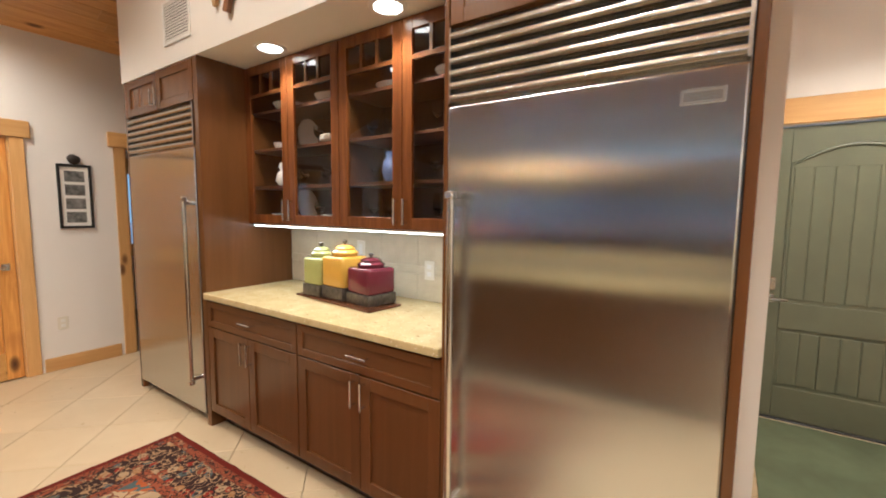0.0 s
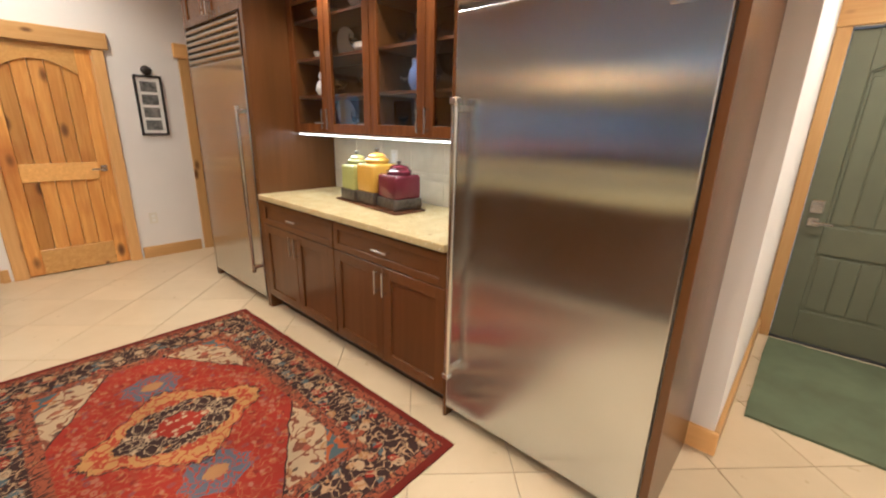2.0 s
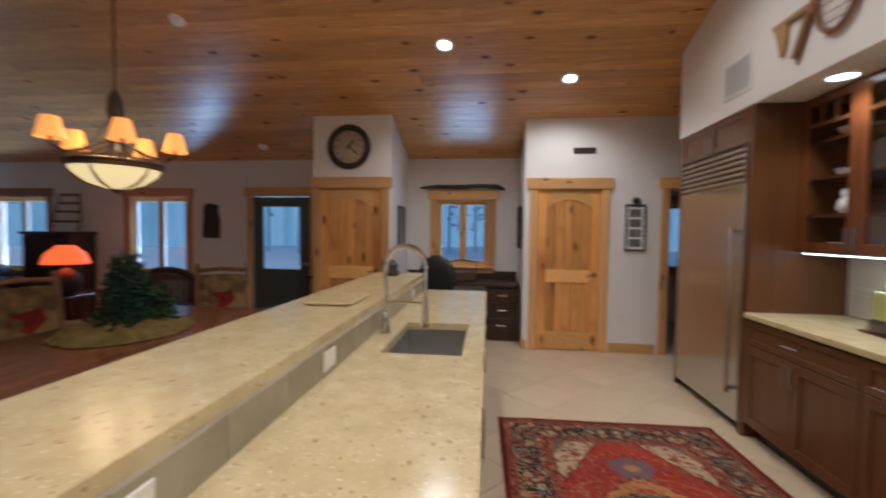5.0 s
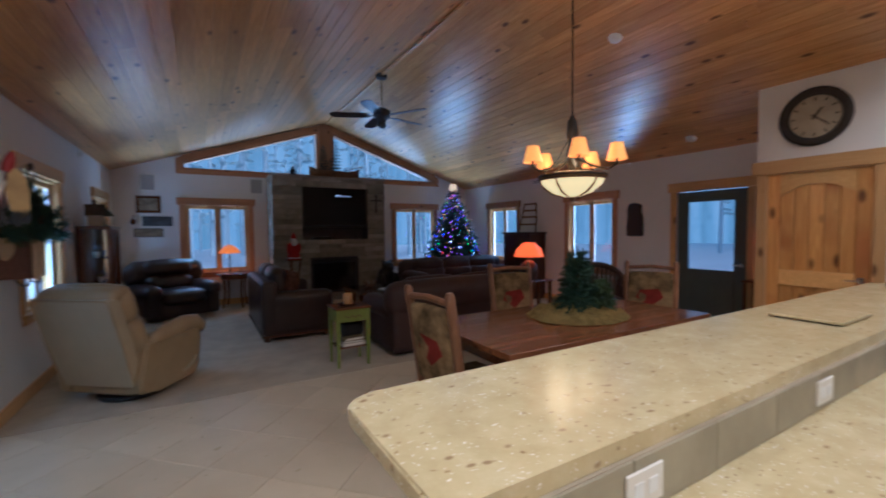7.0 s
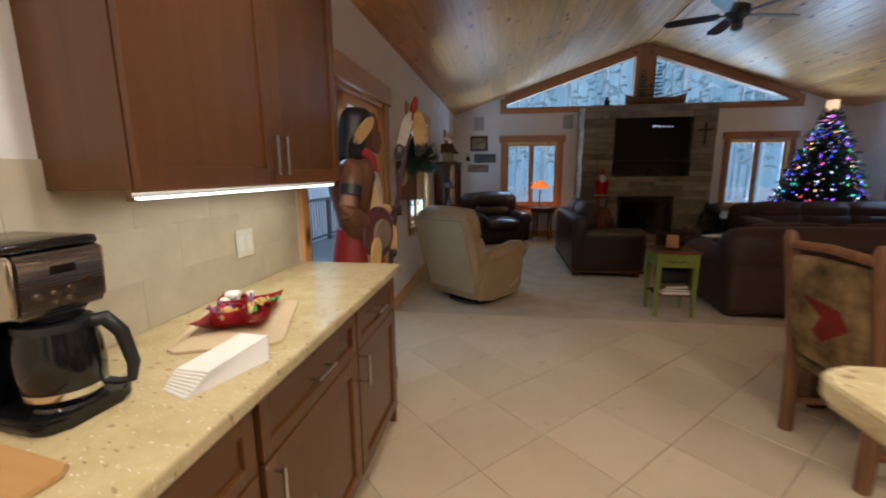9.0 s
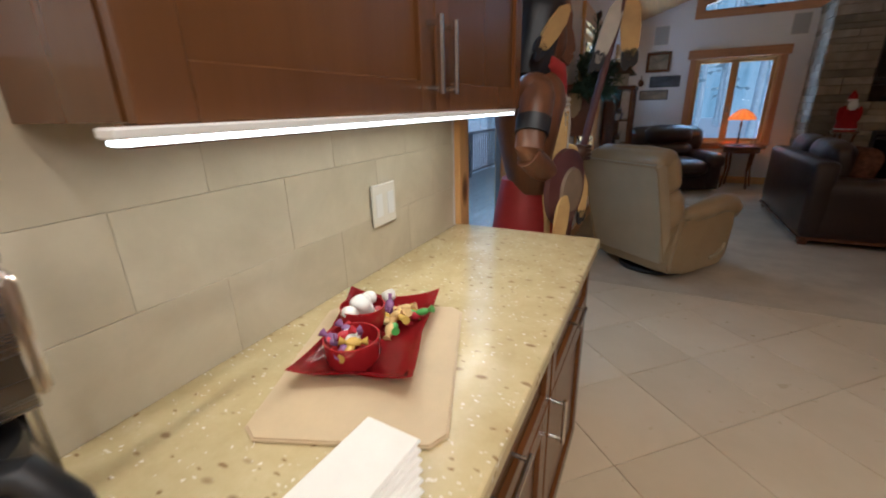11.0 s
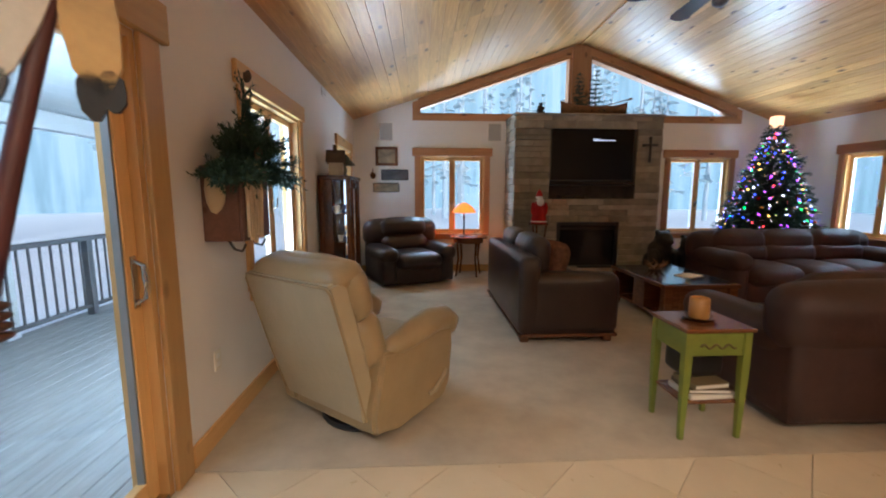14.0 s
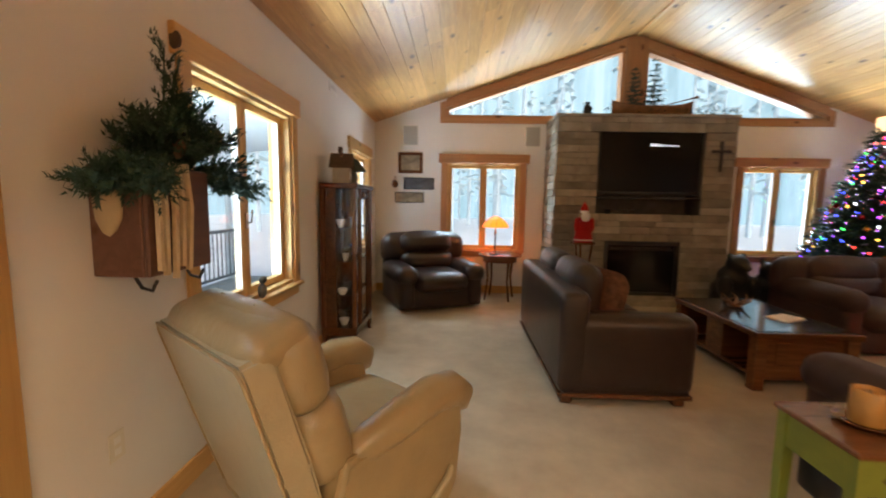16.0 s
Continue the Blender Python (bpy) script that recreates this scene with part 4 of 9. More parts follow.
# splash tiles behind the fridge-wall counter
splash = solid("backsplash_1", boxes([(1.373, -1.36, 0.916, 3.224, -1.352, 1.36)]), SPLASH_GROUT, "cream stone tile backsplash with a mosaic band", "backsplash", "structure")
for r0, r1 in ((0.917, 1.075), (1.125, 1.36)):
    for k in range(6):
        a = 1.373 + k * 0.3087
        part("tile", boxes([(a + 0.0015, -1.352, r0, a + 0.307, -1.343, r1 - 0.003)], 0.0015), SPLASH, splash)
rnd = random.Random(5)
for row in range(3):
    x = 1.373
    while x < 3.22:
        w = rnd.uniform(0.05, 0.13)
        part("tile", boxes([(x + 0.001, -1.352, 1.077 + row * 0.016, min(x + w, 3.224) - 0.001, -1.342 + rnd.uniform(0, 0.003), 1.0915 + row * 0.016)]), SPLASH, splash)
        x += w


def wall_plate(m, label, kind="outlet", w=0.075, h=0.115):
    o = thing("wall_plate", m, label, "outlet")
    part("cover", boxes([(-w / 2, 0, -h / 2, w / 2, 0.006, h / 2)], 0.003), WHITE_PLASTIC, o)
    if kind == "outlet":
        for z in (-0.022, 0.022):
            part("socket", boxes([(-0.016, 0.006, z - 0.014, 0.016, 0.008, z + 0.014)], 0.002), WHITE, o)
    else:
        n = max(1, round(w / 0.05) - 0)
        for k in range(n):
            x = -w / 2 + w * (k + 0.5) / n
            part("rocker", boxes([(x - 0.016, 0.006, -0.033, x + 0.016, 0.009, 0.033)], 0.002), WHITE, o)
    return o


wall_plate(pose(1.90, -1.3425, 1.105), "cream outlet plate on the stone backsplash")
wall_plate(pose(WL + 0.014, 3.115, 1.11, 0, 0, -90), "cream double switch plate on the tile backsplash", "switch", 0.115, 0.12)
wall_plate(pose(5.327, -0.46, 0.42, 0, 0, 90), "cream outlet plate on the white wall")
wall_plate(pose(WL + 0.001, 5.78, 0.45, 0, 0, -90), "cream outlet plate low on the white wall")
wall_plate(pose(2.47, -1.3425, 1.2), "cream switch plate on the stone backsplash", "switch")

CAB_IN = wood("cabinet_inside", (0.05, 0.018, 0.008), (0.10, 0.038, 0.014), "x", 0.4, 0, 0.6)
# door frame cherry, brightened in colour for the light falling on it
CAB_LIT = wood("cherry_stile_lit", (0.10, 0.030, 0.008), (0.20, 0.07, 0.018), "z", 0.24, 0, 0.6, False, 0.08)
CHINA = paint("white_china", (0.72, 0.71, 0.69), 0.15, 0.03, 3, 0)
CHINA_BLUE = paint("blue_china", (0.12, 0.17, 0.36), 0.15, 0.1, 20, 0)
CUT_GLASS = glass("cut_glass", (0.92, 0.96, 0.98), 0.05)
CAB_GLASS = window_pane("cabinet_glass")


def glass_cabinet(m, w):
    """Upper cabinet with two glazed doors; a row of small lights over a tall one."""
    c = thing("glass_cabinet", m, "dark cherry upper cabinet with glass doors full of dishes", "cabinet", "glass-front cabinets")
    z0, z1, dp = 1.36, 2.408, 0.34
    part("side", boxes([(-w / 2, -dp, z0, -w / 2 + 0.018, 0, z1)]), CAB, c)
    part("side", boxes([(w / 2 - 0.018, -dp, z0, w / 2, 0, z1)]), CAB, c)
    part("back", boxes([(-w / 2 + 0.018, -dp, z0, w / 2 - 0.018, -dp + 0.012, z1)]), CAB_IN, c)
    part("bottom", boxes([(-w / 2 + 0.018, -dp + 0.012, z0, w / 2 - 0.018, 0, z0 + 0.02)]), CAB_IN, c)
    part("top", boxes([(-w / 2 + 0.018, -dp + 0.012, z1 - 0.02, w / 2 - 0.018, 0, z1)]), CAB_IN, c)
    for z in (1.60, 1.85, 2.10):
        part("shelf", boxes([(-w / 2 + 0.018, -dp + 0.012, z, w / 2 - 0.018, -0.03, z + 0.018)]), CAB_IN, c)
    part("mullion", boxes([(-0.02, -0.02, z0 + 0.02, 0.02, 0, z1 - 0.02)]), CAB, c)
    for a, b, hx in ((-w / 2 + 0.003, -0.002, -0.03), (0.002, w / 2 - 0.003, 0.03)):
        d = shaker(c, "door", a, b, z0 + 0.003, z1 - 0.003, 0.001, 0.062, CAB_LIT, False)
        zm = 2.20
        part("muntin", boxes([(a + 0.062, 0.002, zm, b - 0.062, 0.018, zm + 0.022)]), CAB, d)
        for k in (1, 2):
            x = a + 0.062 + (b - a - 0.124) * k / 3
            part("muntin", boxes([(x - 0.009, 0.002, zm + 0.022, x + 0.009, 0.018, z1 - 0.065)]), CAB, d)
        p = part("pane", boxes([(a + 0.06, 0.007, z0 + 0.063, b - 0.06, 0.010, z1 - 0.063)]), CAB_GLASS, d)
        p.visible_shadow = False
        bar_handle(d, (hx, 0.021, z0 + 0.04), (hx, 0.021, z0 + 0.15), (0, 0.03, 0))
    return c


glass_cabinet(pose(1.835, -1.02, 0), 0.926)
glass_cabinet(pose(2.762, -1.02, 0), 0.926)


def plate(m, r, mat, label, group="dishes on the shelves"):
    bm = lathe(bmesh.new(), [(0.0, 0.004), (r * 0.6, 0.004), (r * 0.95, 0.02), (r, 0.022), (r, 0.026), (r * 0.6, 0.01), (0, 0.01)], 28)
    return solid("plate", bm, mat, label, "plate", "", 50, m, group)


def bowl(m, r, h, mat, label, name="bowl"):
    bm = lathe(bmesh.new(), [(0, 0), (r * 0.5, 0), (r * 0.55, 0.006), (r * 0.85, h * 0.5), (r, h), (r * 0.95, h), (r * 0.8, h * 0.5), (r * 0.45, 0.014), (0, 0.012)], 24)
    return solid(name, bm, mat, label, "bowl", "", 50, m, "dishes on the shelves")


def goblet(m, h, r, mat=None, label="clear glass goblet on a cabinet shelf"):
    bm = lathe(bmesh.new(), [(0, 0), (r * 0.8, 0), (r * 0.75, 0.006), (0.006, 0.012), (0.006, h * 0.4), (r * 0.7, h * 0.5), (r, h * 0.75), (r * 0.85, h), (r * 0.8, h), (r * 0.92, h * 0.75), (0, h * 0.5)], 16)
    return solid("goblet", bm, mat or CUT_GLASS, label, "glass", "", 50, m, "dishes on the shelves")


rnd = random.Random(3)
for zs in (1.381, 1.619, 1.869, 2.119):
    for cx in (1.60, 2.07, 2.53, 2.99):
        y = -1.20 + rnd.uniform(-0.02, 0.03)
        k = rnd.random()
        if zs > 2.1:
            bowl(pose(cx + rnd.uniform(-0.05, 0.05), y, zs), 0.12, 0.05, CHINA, "white china serving bowl on a shelf")
        elif k < 0.3:
            plate(pose(cx - 0.03, y - 0.08, zs + 0.115, 80, 0, 0), 0.115, CHINA_BLUE if rnd.random() < 0.3 else CHINA, "china dinner plate standing against the cabinet back")
            bowl(pose(cx + 0.06, y + 0.05, zs), 0.06, 0.05, CHINA, "small white china bowl on a shelf")
        elif k < 0.6:
            for d in range(3):
                plate(pose(cx - 0.04, y, zs + d * 0.012), 0.12, CHINA, "white china plate in a stack")
            goblet(pose(cx + 0.13, y + 0.02, zs), 0.13, 0.035)
        else:
            for d in (-0.12, -0.04, 0.04, 0.12):
                goblet(pose(cx + d, y + rnd.uniform(-0.03, 0.03), zs), rnd.uniform(0.1, 0.15), 0.032)
bm = lathe(bmesh.new(), [(0, 0), (0.03, 0), (0.05, 0.03), (0.04, 0.08), (0.02, 0.10), (0.026, 0.13), (0.02, 0.15), (0, 0.155)], 18)
cyl(bm, (0.015, 0, 0.13), (0.055, 0, 0.125), 0.008, 0.002, 8)
solid("bird_figurine", bm, CHINA, "white porcelain bird figurine on a shelf", "figurine", "", 50, pose(2.93, -1.08, 1.619))
bm = lathe(bmesh.new(), [(0, 0), (0.035, 0), (0.055, 0.05), (0.05, 0.1), (0.03, 0.13), (0.036, 0.16), (0.03, 0.16), (0, 0.12)], 20)
solid("pitcher", bm, CHINA_BLUE, "blue glazed pitcher on a cabinet shelf", "pitcher", "", 50, pose(1.98, -1.09, 1.619))

STRIP_LED = emitter("led_strip", (1.0, 0.93, 0.8), 14.0 * STRIP)
for m, w in ((pose(2.30, -1.035, 1.345), 1.80), (pose(-1.13, 2.87, 1.348, 0, 0, 90), 1.08)):
    s_ = thing("under_cabinet_light", m, "lit white strip light under the upper cabinets", "strip light")
    part("housing", boxes([(-w / 2, -0.014, 0.004, w / 2, 0.014, 0.014)], 0.002), WHITE, s_)
    part("diffuser", boxes([(-w / 2 + 0.005, -0.011, -0.002, w / 2 - 0.005, 0.011, 0.004)], 0.002), STRIP_LED, s_)


def canister(m, s, h, body, label):
    c = thing("canister", m, label, "canister", "ceramic canisters on a tray")
    part("base_band", boxes([(-s / 2 - 0.004, -s / 2 - 0.004, 0, s / 2 + 0.004, s / 2 + 0.004, h * 0.22)], 0.008, 2), PEWTER, c, "dark embossed metal base", 40)
    bm = boxes([(-s / 2, -s / 2, h * 0.2, s / 2, s / 2, h * 0.72)], 0.02, 3)
    part("jar", bm, body, c, "", 40)
    bm = lathe(bmesh.new(), [(s * 0.36, h * 0.71), (s * 0.38, h * 0.75), (s * 0.4, h * 0.76), (s * 0.4, h * 0.79), (s * 0.3, h * 0.83), (s * 0.31, h * 0.86), (s * 0.2, h * 0.9), (0, h * 0.92)], 24)
    lid = part("lid", bm, body, c, "", 40)
    bm = lathe(bmesh.new(), [(0.006, h * 0.91), (0.008, h * 0.93), (0.015, h * 0.95), (0.016, h * 0.98), (0.008, h), (0, h)], 14)
    part("knob", bm, PEWTER, lid, "dark metal finial", 50)
    return c


PEWTER = paint("pewter", (0.13, 0.115, 0.10), 0.4, 0.35, 40, 0.8, 60, 0.7)
GLAZE_G = paint("green_glaze", (0.36, 0.37, 0.13), 0.12, 0.08, 8, 0)
GLAZE_Y = paint("yellow_glaze", (0.55, 0.32, 0.05), 0.12, 0.08, 8, 0)
GLAZE_R = paint("burgundy_glaze", (0.125, 0.022, 0.034), 0.1, 0.1, 8, 0)
solid("serving_tray", boxes([(-0.36, -0.12, 0, 0.36, 0.12, 0.012)], 0.004), WALNUT, "brown wooden tray under the canisters", "tray", "", None, pose(2.33, -1.07, 0.9155, 0, 0, -6))
canister(pose(2.55, -1.075, 0.928, 0, 0, -4), 0.165, 0.33, GLAZE_G, "green ceramic canister with a domed lid")
canister(pose(2.355, -1.09, 0.928, 0, 0, -6), 0.20, 0.355, GLAZE_Y, "yellow ceramic canister with a domed lid")
canister(pose(2.13, -1.08, 0.928, 0, 0, -9), 0.20, 0.29, GLAZE_R, "burgundy ceramic canister with a domed lid")


def air_vent(m, w, h, label, mat=None):
    v = thing("air_vent", m, label, "vent")
    part("frame", boxes([(-w / 2, 0, -h / 2, -w / 2 + 0.022, 0.01, h / 2), (w / 2 - 0.022, 0, -h / 2, w / 2, 0.01, h / 2), (-w / 2 + 0.022, 0, -h / 2, w / 2 - 0.022, 0.01, -h / 2 + 0.022), (-w / 2 + 0.022, 0, h / 2 - 0.022, w / 2 - 0.022, 0.01, h / 2)], 0.002), mat or WHITE, v)
    part("backing", boxes([(-w / 2 + 0.01, 0, -h / 2 + 0.01, w / 2 - 0.01, 0.002, h / 2 - 0.01)]), BLACK, v)
    n = max(3, int((h - 0.044) / 0.018))
    for k in range(n):
        z = -h / 2 + 0.022 + (h - 0.044) * (k + 0.5) / n
        part("slat", boxes([(-w / 2 + 0.022, 0.002, z - 0.005, w / 2 - 0.022, 0.008, z + 0.004)]), mat or WHITE, v)
    return v


air_vent(pose(3.445, -0.69, 2.67), 0.36, 0.28, "white metal return air vent on the bulkhead")
air_vent(pose(5.33, 0.01, 2.50, 0, 0, 90), 0.27, 0.075, "dark metal wall register above the pine door", IRON)
air_vent(pose(WL, 8.63, 2.55, 0, 0, -90), 0.25, 0.1, "small white wall register near the eave")
air_vent(pose(XR, 8.0, 2.5, 0, 0, 90), 0.25, 0.1, "small white wall register near the eave")

CAN_GLOW = emitter("can_bulb", (1.0, 0.88, 0.68), 9.0)


def can_light(x, y, z, tilt):
    c = thing("recessed_light", pose(x, y, z, 0, tilt, 0), "lit recessed ceiling light with a white ring", "ceiling light", "recessed lights")
    part("ring", lathe(bmesh.new(), [(0.07, 0.004), (0.07, -0.006), (0.088, -0.006), (0.095, 0.0), (0.095, 0.004)], 28), WHITE, c, "", 40)
    part("bulb", lathe(bmesh.new(), [(0.071, 0.002), (0.05, -0.004), (0, -0.006)], 24), CAN_GLOW, c, "", 60)


tilt_r = math.degrees(math.atan(SLOPE))
for x, y in ((2.74, -0.88), (1.82, -0.88)):
    can_light(x, y, 2.409, 0)
# the last two are added out of view
for x, y in ((4.16, 1.64), (4.66, 0.33), (2.9, 0.33), (2.6, 1.64)):
    can_light(x, y, roof(x), tilt_r)
# fixtures for the added cans, all out of view
for x, y in ((1.2, 0.33), (0.6, 1.64), (-0.42, 2.5), (-0.75, 0.6), (0.9, -0.55), (-0.4, -1.9)):
    can_light(x, y, roof(x), -tilt_r)
for x, y in ((3.74, 4.16), (5.86, 4.52)):
    c = thing("smoke_detector", pose(x, y, roof(x), 0, tilt_r, 0), "round white smoke detector on the pine ceiling", "detector", "ceiling detectors")
    part("base", lathe(bmesh.new(), [(0.07, 0.002), (0.07, -0.012), (0, -0.012)], 24), WHITE, c, "", 40)
    part("cap", lathe(bmesh.new(), [(0.06, -0.012), (0.055, -0.035), (0.03, -0.042), (0, -0.042)], 24), WHITE, c, "", 40)

# photo frame on the pantry wall
fr = thing("photo_frame", pose(5.329, -0.61, 1.555, 0, 0, 90), "black frame with four small photographs in a white mat", "picture")
part("frame", boxes([(-0.12, 0, -0.285, -0.10, 0.022, 0.285), (0.10, 0, -0.285, 0.12, 0.022, 0.285), (-0.10, 0, -0.285, 0.10, 0.022, -0.265), (-0.10, 0, 0.265, 0.10, 0.022, 0.285)], 0.003), BLACK, fr)
part("mat_board", boxes([(-0.10, 0, -0.265, 0.10, 0.008, 0.265)]), WHITE, fr)
PHOTO = paint("grey_photo", (0.16, 0.16, 0.155), 0.3, 0.75, 22, 0)
for k in range(4):
    part("photograph", boxes([(-0.07, 0.008, -0.235 + k * 0.122, 0.07, 0.0095, -0.14 + k * 0.122)]), PHOTO, fr)
bm = bmesh.new()
blob(bm, (0, 0.02, 0.33), (0.05, 0.02, 0.045), 2, 0.2)
solid("wall_ornament", bm, IRON, "round brown ornament above the photo frame", "ornament", "", 60, pose(5.329, -0.61, 1.555, 0, 0, 90))

# wall clock
ck = thing("wall_clock", pose(5.20, 2.97, 2.55, 0, 0, 90), "large round wall clock with dark rim and parchment face", "clock")
bm = bmesh.new()
prof = [(0.205, 0.0), (0.285, 0.0), (0.285, 0.03), (0.26, 0.05), (0.225, 0.045), (0.205, 0.02)]
rings = [[bm.verts.new((r * math.cos(a * math.pi / 24), y, r * math.sin(a * math.pi / 24))) for r, y in prof] for a in range(48)]
for k in range(48):
    for q in range(6):
        bm.faces.new((rings[k][q], rings[k][(q + 1) % 6], rings[(k + 1) % 48][(q + 1) % 6], rings[(k + 1) % 48][q]))
part("rim", bm, IRON, ck, "", 40)
PARCH = paint("parchment", (0.40, 0.34, 0.24), 0.6, 0.18, 5, 0.05)
bm = bmesh.new()
cyl(bm, (0, 0, 0), (0, 0.014, 0), 0.21, None, 40)
part("dial", bm, PARCH, ck)
for k in range(12):
    a = k * math.pi / 6
    bm = boxes([(-0.006, 0.014, 0.155, 0.006, 0.016, 0.19)])
    bmesh.ops.rotate(bm, verts=bm.verts, cent=(0, 0, 0), matrix=Matrix.Rotation(a, 3, "Y"))
    part("hour_mark", bm, IRON, ck)
for a, ln, w in ((-130, 0.15, 0.007), (-35, 0.10, 0.01)):
    bm = boxes([(-w, 0.018, -0.03, w, 0.021, ln)])
    bmesh.ops.rotate(bm, verts=bm.verts, cent=(0, 0, 0), matrix=Matrix.Rotation(radians(a), 3, "Y"))
    part("pointer", bm, IRON, ck)


# ---- rugs ----
def oriental(name, hx, hy):
    """A red medallion rug: borders by distance to the edge, motifs scattered in each zone."""
    m, n, l, b = principled(name, (0.3, 0.05, 0.03), 0.95)
    b.inputs["Specular IOR Level"].default_value = 0.1
    tc = n.new("ShaderNodeTexCoord")
    sep = n.new("ShaderNodeSeparateXYZ")
    l.new(tc.outputs["Object"], sep.inputs[0])

    def mathn(op, a, c=None, clamp=False):
        k = n.new("ShaderNodeMath")
        k.operation, k.use_clamp = op, clamp
        for s, v in zip(k.inputs, (a, c)):
            if v is None:
                continue
            if isinstance(v, (int, float)):
                s.default_value = v
            else:
                l.new(v, s)
        return k.outputs[0]

    ax, ay = mathn("ABSOLUTE", sep.outputs[0]), mathn("ABSOLUTE", sep.outputs[1])
    edge = mathn("MINIMUM", mathn("SUBTRACT", hx, ax), mathn("SUBTRACT", hy, ay))
    # folded coordinates make the pattern mirror-symmetric, as woven
    comb = n.new("ShaderNodeCombineXYZ")
    l.new(ax, comb.inputs[0])
    l.new(ay, comb.inputs[1])
    v = comb.outputs[0]
    wob = noise_node(n, l, v, 9.0, 3)

    def motif(scale, cols, thr, seed):
        mp = n.new("ShaderNodeMapping")
        mp.inputs["Location"].default_value = (seed, seed * 0.6, 0)
        wv = noise_node(n, l, v, scale * 0.8, 2)
        wa = n.new("ShaderNodeVectorMath")
        wa.operation = "MULTIPLY_ADD"
        l.new(wv.outputs["Color"], wa.inputs[0])
        wa.inputs[1].default_value = (0.9 / scale, 0.9 / scale, 0)
        l.new(v, wa.inputs[2])
        l.new(wa.outputs[0], mp.inputs["Vector"])
        vo = n.new("ShaderNodeTexVoronoi")
        vo.inputs["Scale"].default_value = scale
        vo.inputs["Randomness"].default_value = 0.75
        l.new(mp.outputs["Vector"], vo.inputs["Vector"])
        s = n.new("ShaderNodeSeparateColor")
        l.new(vo.outputs["Color"], s.inputs["Color"])
        r = ramp(n, [(i / len(cols), c) for i, c in enumerate(cols)])
        r.color_ramp.interpolation = "CONSTANT"
        l.new(s.outputs[0], r.inputs["Fac"])
        ring = mathn("LESS_THAN", mathn("ABSOLUTE", mathn("SUBTRACT", vo.outputs["Distance"], thr * 0.55)), thr * 0.22)
        core = mathn("LESS_THAN", vo.outputs["Distance"], thr * 0.17)
        return mathn("MAXIMUM", ring, core), r.outputs["Color"]

    red, deep, navy, cream, rust, ochre, teal = (0.26, 0.030, 0.018), (0.13, 0.018, 0.013), (0.040, 0.022, 0.020), (0.40, 0.29, 0.18), (0.25, 0.07, 0.035), (0.33, 0.17, 0.07), (0.08, 0.11, 0.12)
    f1, c1 = motif(18, [cream, rust, teal, red, ochre, navy], 0.62, 1.3)
    f2, c2 = motif(19, [cream, rust, ochre, teal, red], 0.66, 4.1)
    f3, c3 = motif(27, [navy, ochre, rust, teal, cream], 0.55, 7.7)

    def vine(scale, width, level=0.5):
        nz = noise_node(n, l, v, scale, 1.0, 0.4, 0.6)
        return mathn("LESS_THAN", mathn("ABSOLUTE", mathn("SUBTRACT", nz.outputs["Fac"], level)), width)

    wobble = mathn("SUBTRACT", wob.outputs["Fac"], 0.5)
    fx, fy = mathn("MULTIPLY", ax, 1 / (0.68 * hx)), mathn("MULTIPLY", ay, 1 / (0.575 * hy))
    corner = mathn("ADD", mathn("ADD", fx, fy), mathn("MULTIPLY", wobble, 0.12))
    med = mathn("ADD", mathn("ADD", mathn("MULTIPLY", ax, 1 / (0.30 * hx)), mathn("POWER", mathn("MULTIPLY", ay, 1 / (0.50 * hy)), 1.3)), mathn("MULTIPLY", wobble, 0.9))
    bx = mathn("SUBTRACT", ax, 0.40 * hx)
    spot = mathn("ADD", mathn("SQRT", mathn("ADD", mathn("MULTIPLY", bx, bx), mathn("MULTIPLY", ay, ay))), mathn("MULTIPLY", wobble, 0.16))
    spand = mix(n, l, mathn("MULTIPLY", f1, 0.8), cream, c1)
    spand = mix(n, l, vine(13, 0.030), spand, (0.17, 0.06, 0.035))
    spand = mix(n, l, mathn("GREATER_THAN", corner, 1.74), spand, mix(n, l, vine(10, 0.05), (0.34, 0.09, 0.03), teal))
    field = mix(n, l, mathn("MULTIPLY", f3, 0.35), red, c3)
    field = mix(n, l, mathn("MULTIPLY", vine(24, 0.022, 0.45), 0.6), field, ochre)
    field = mix(n, l, mathn("LESS_THAN", spot, 0.13), field, mix(n, l, vine(30, 0.05), (0.10, 0.11, 0.14), (0.30, 0.05, 0.03)))
    field = mix(n, l, mathn("LESS_THAN", spot, 0.045), field, ochre)
    centre = mix(n, l, vine(22, 0.05), (0.38, 0.20, 0.07), (0.30, 0.05, 0.025))
    centre = mix(n, l, mathn("LESS_THAN", med, 0.62), centre, mix(n, l, vine(26, 0.035, 0.47), navy, cream))
    centre = mix(n, l, mathn("LESS_THAN", med, 0.26), centre, mix(n, l, f3, red, cream))
    inner = mix(n, l, mathn("LESS_THAN", corner, 1.32), spand, navy)
    inner = mix(n, l, mathn("LESS_THAN", corner, 1.30), inner, field)
    inner = mix(n, l, mathn("LESS_THAN", med, 1.04), inner, navy)
    inner = mix(n, l, mathn("LESS_THAN", med, 1.0), inner, centre)
    border = mix(n, l, mathn("MULTIPLY", f1, 0.9), navy, c1)
    border = mix(n, l, vine(24, 0.032), border, (0.36, 0.23, 0.13))
    guard = mix(n, l, mathn("MULTIPLY", f3, 0.6), rust, c3)
    guard = mix(n, l, vine(32, 0.04), guard, navy)
    col = mix(n, l, mathn("LESS_THAN", edge, 0.34), inner, guard)
    col = mix(n, l, mathn("LESS_THAN", edge, 0.28), col, border)
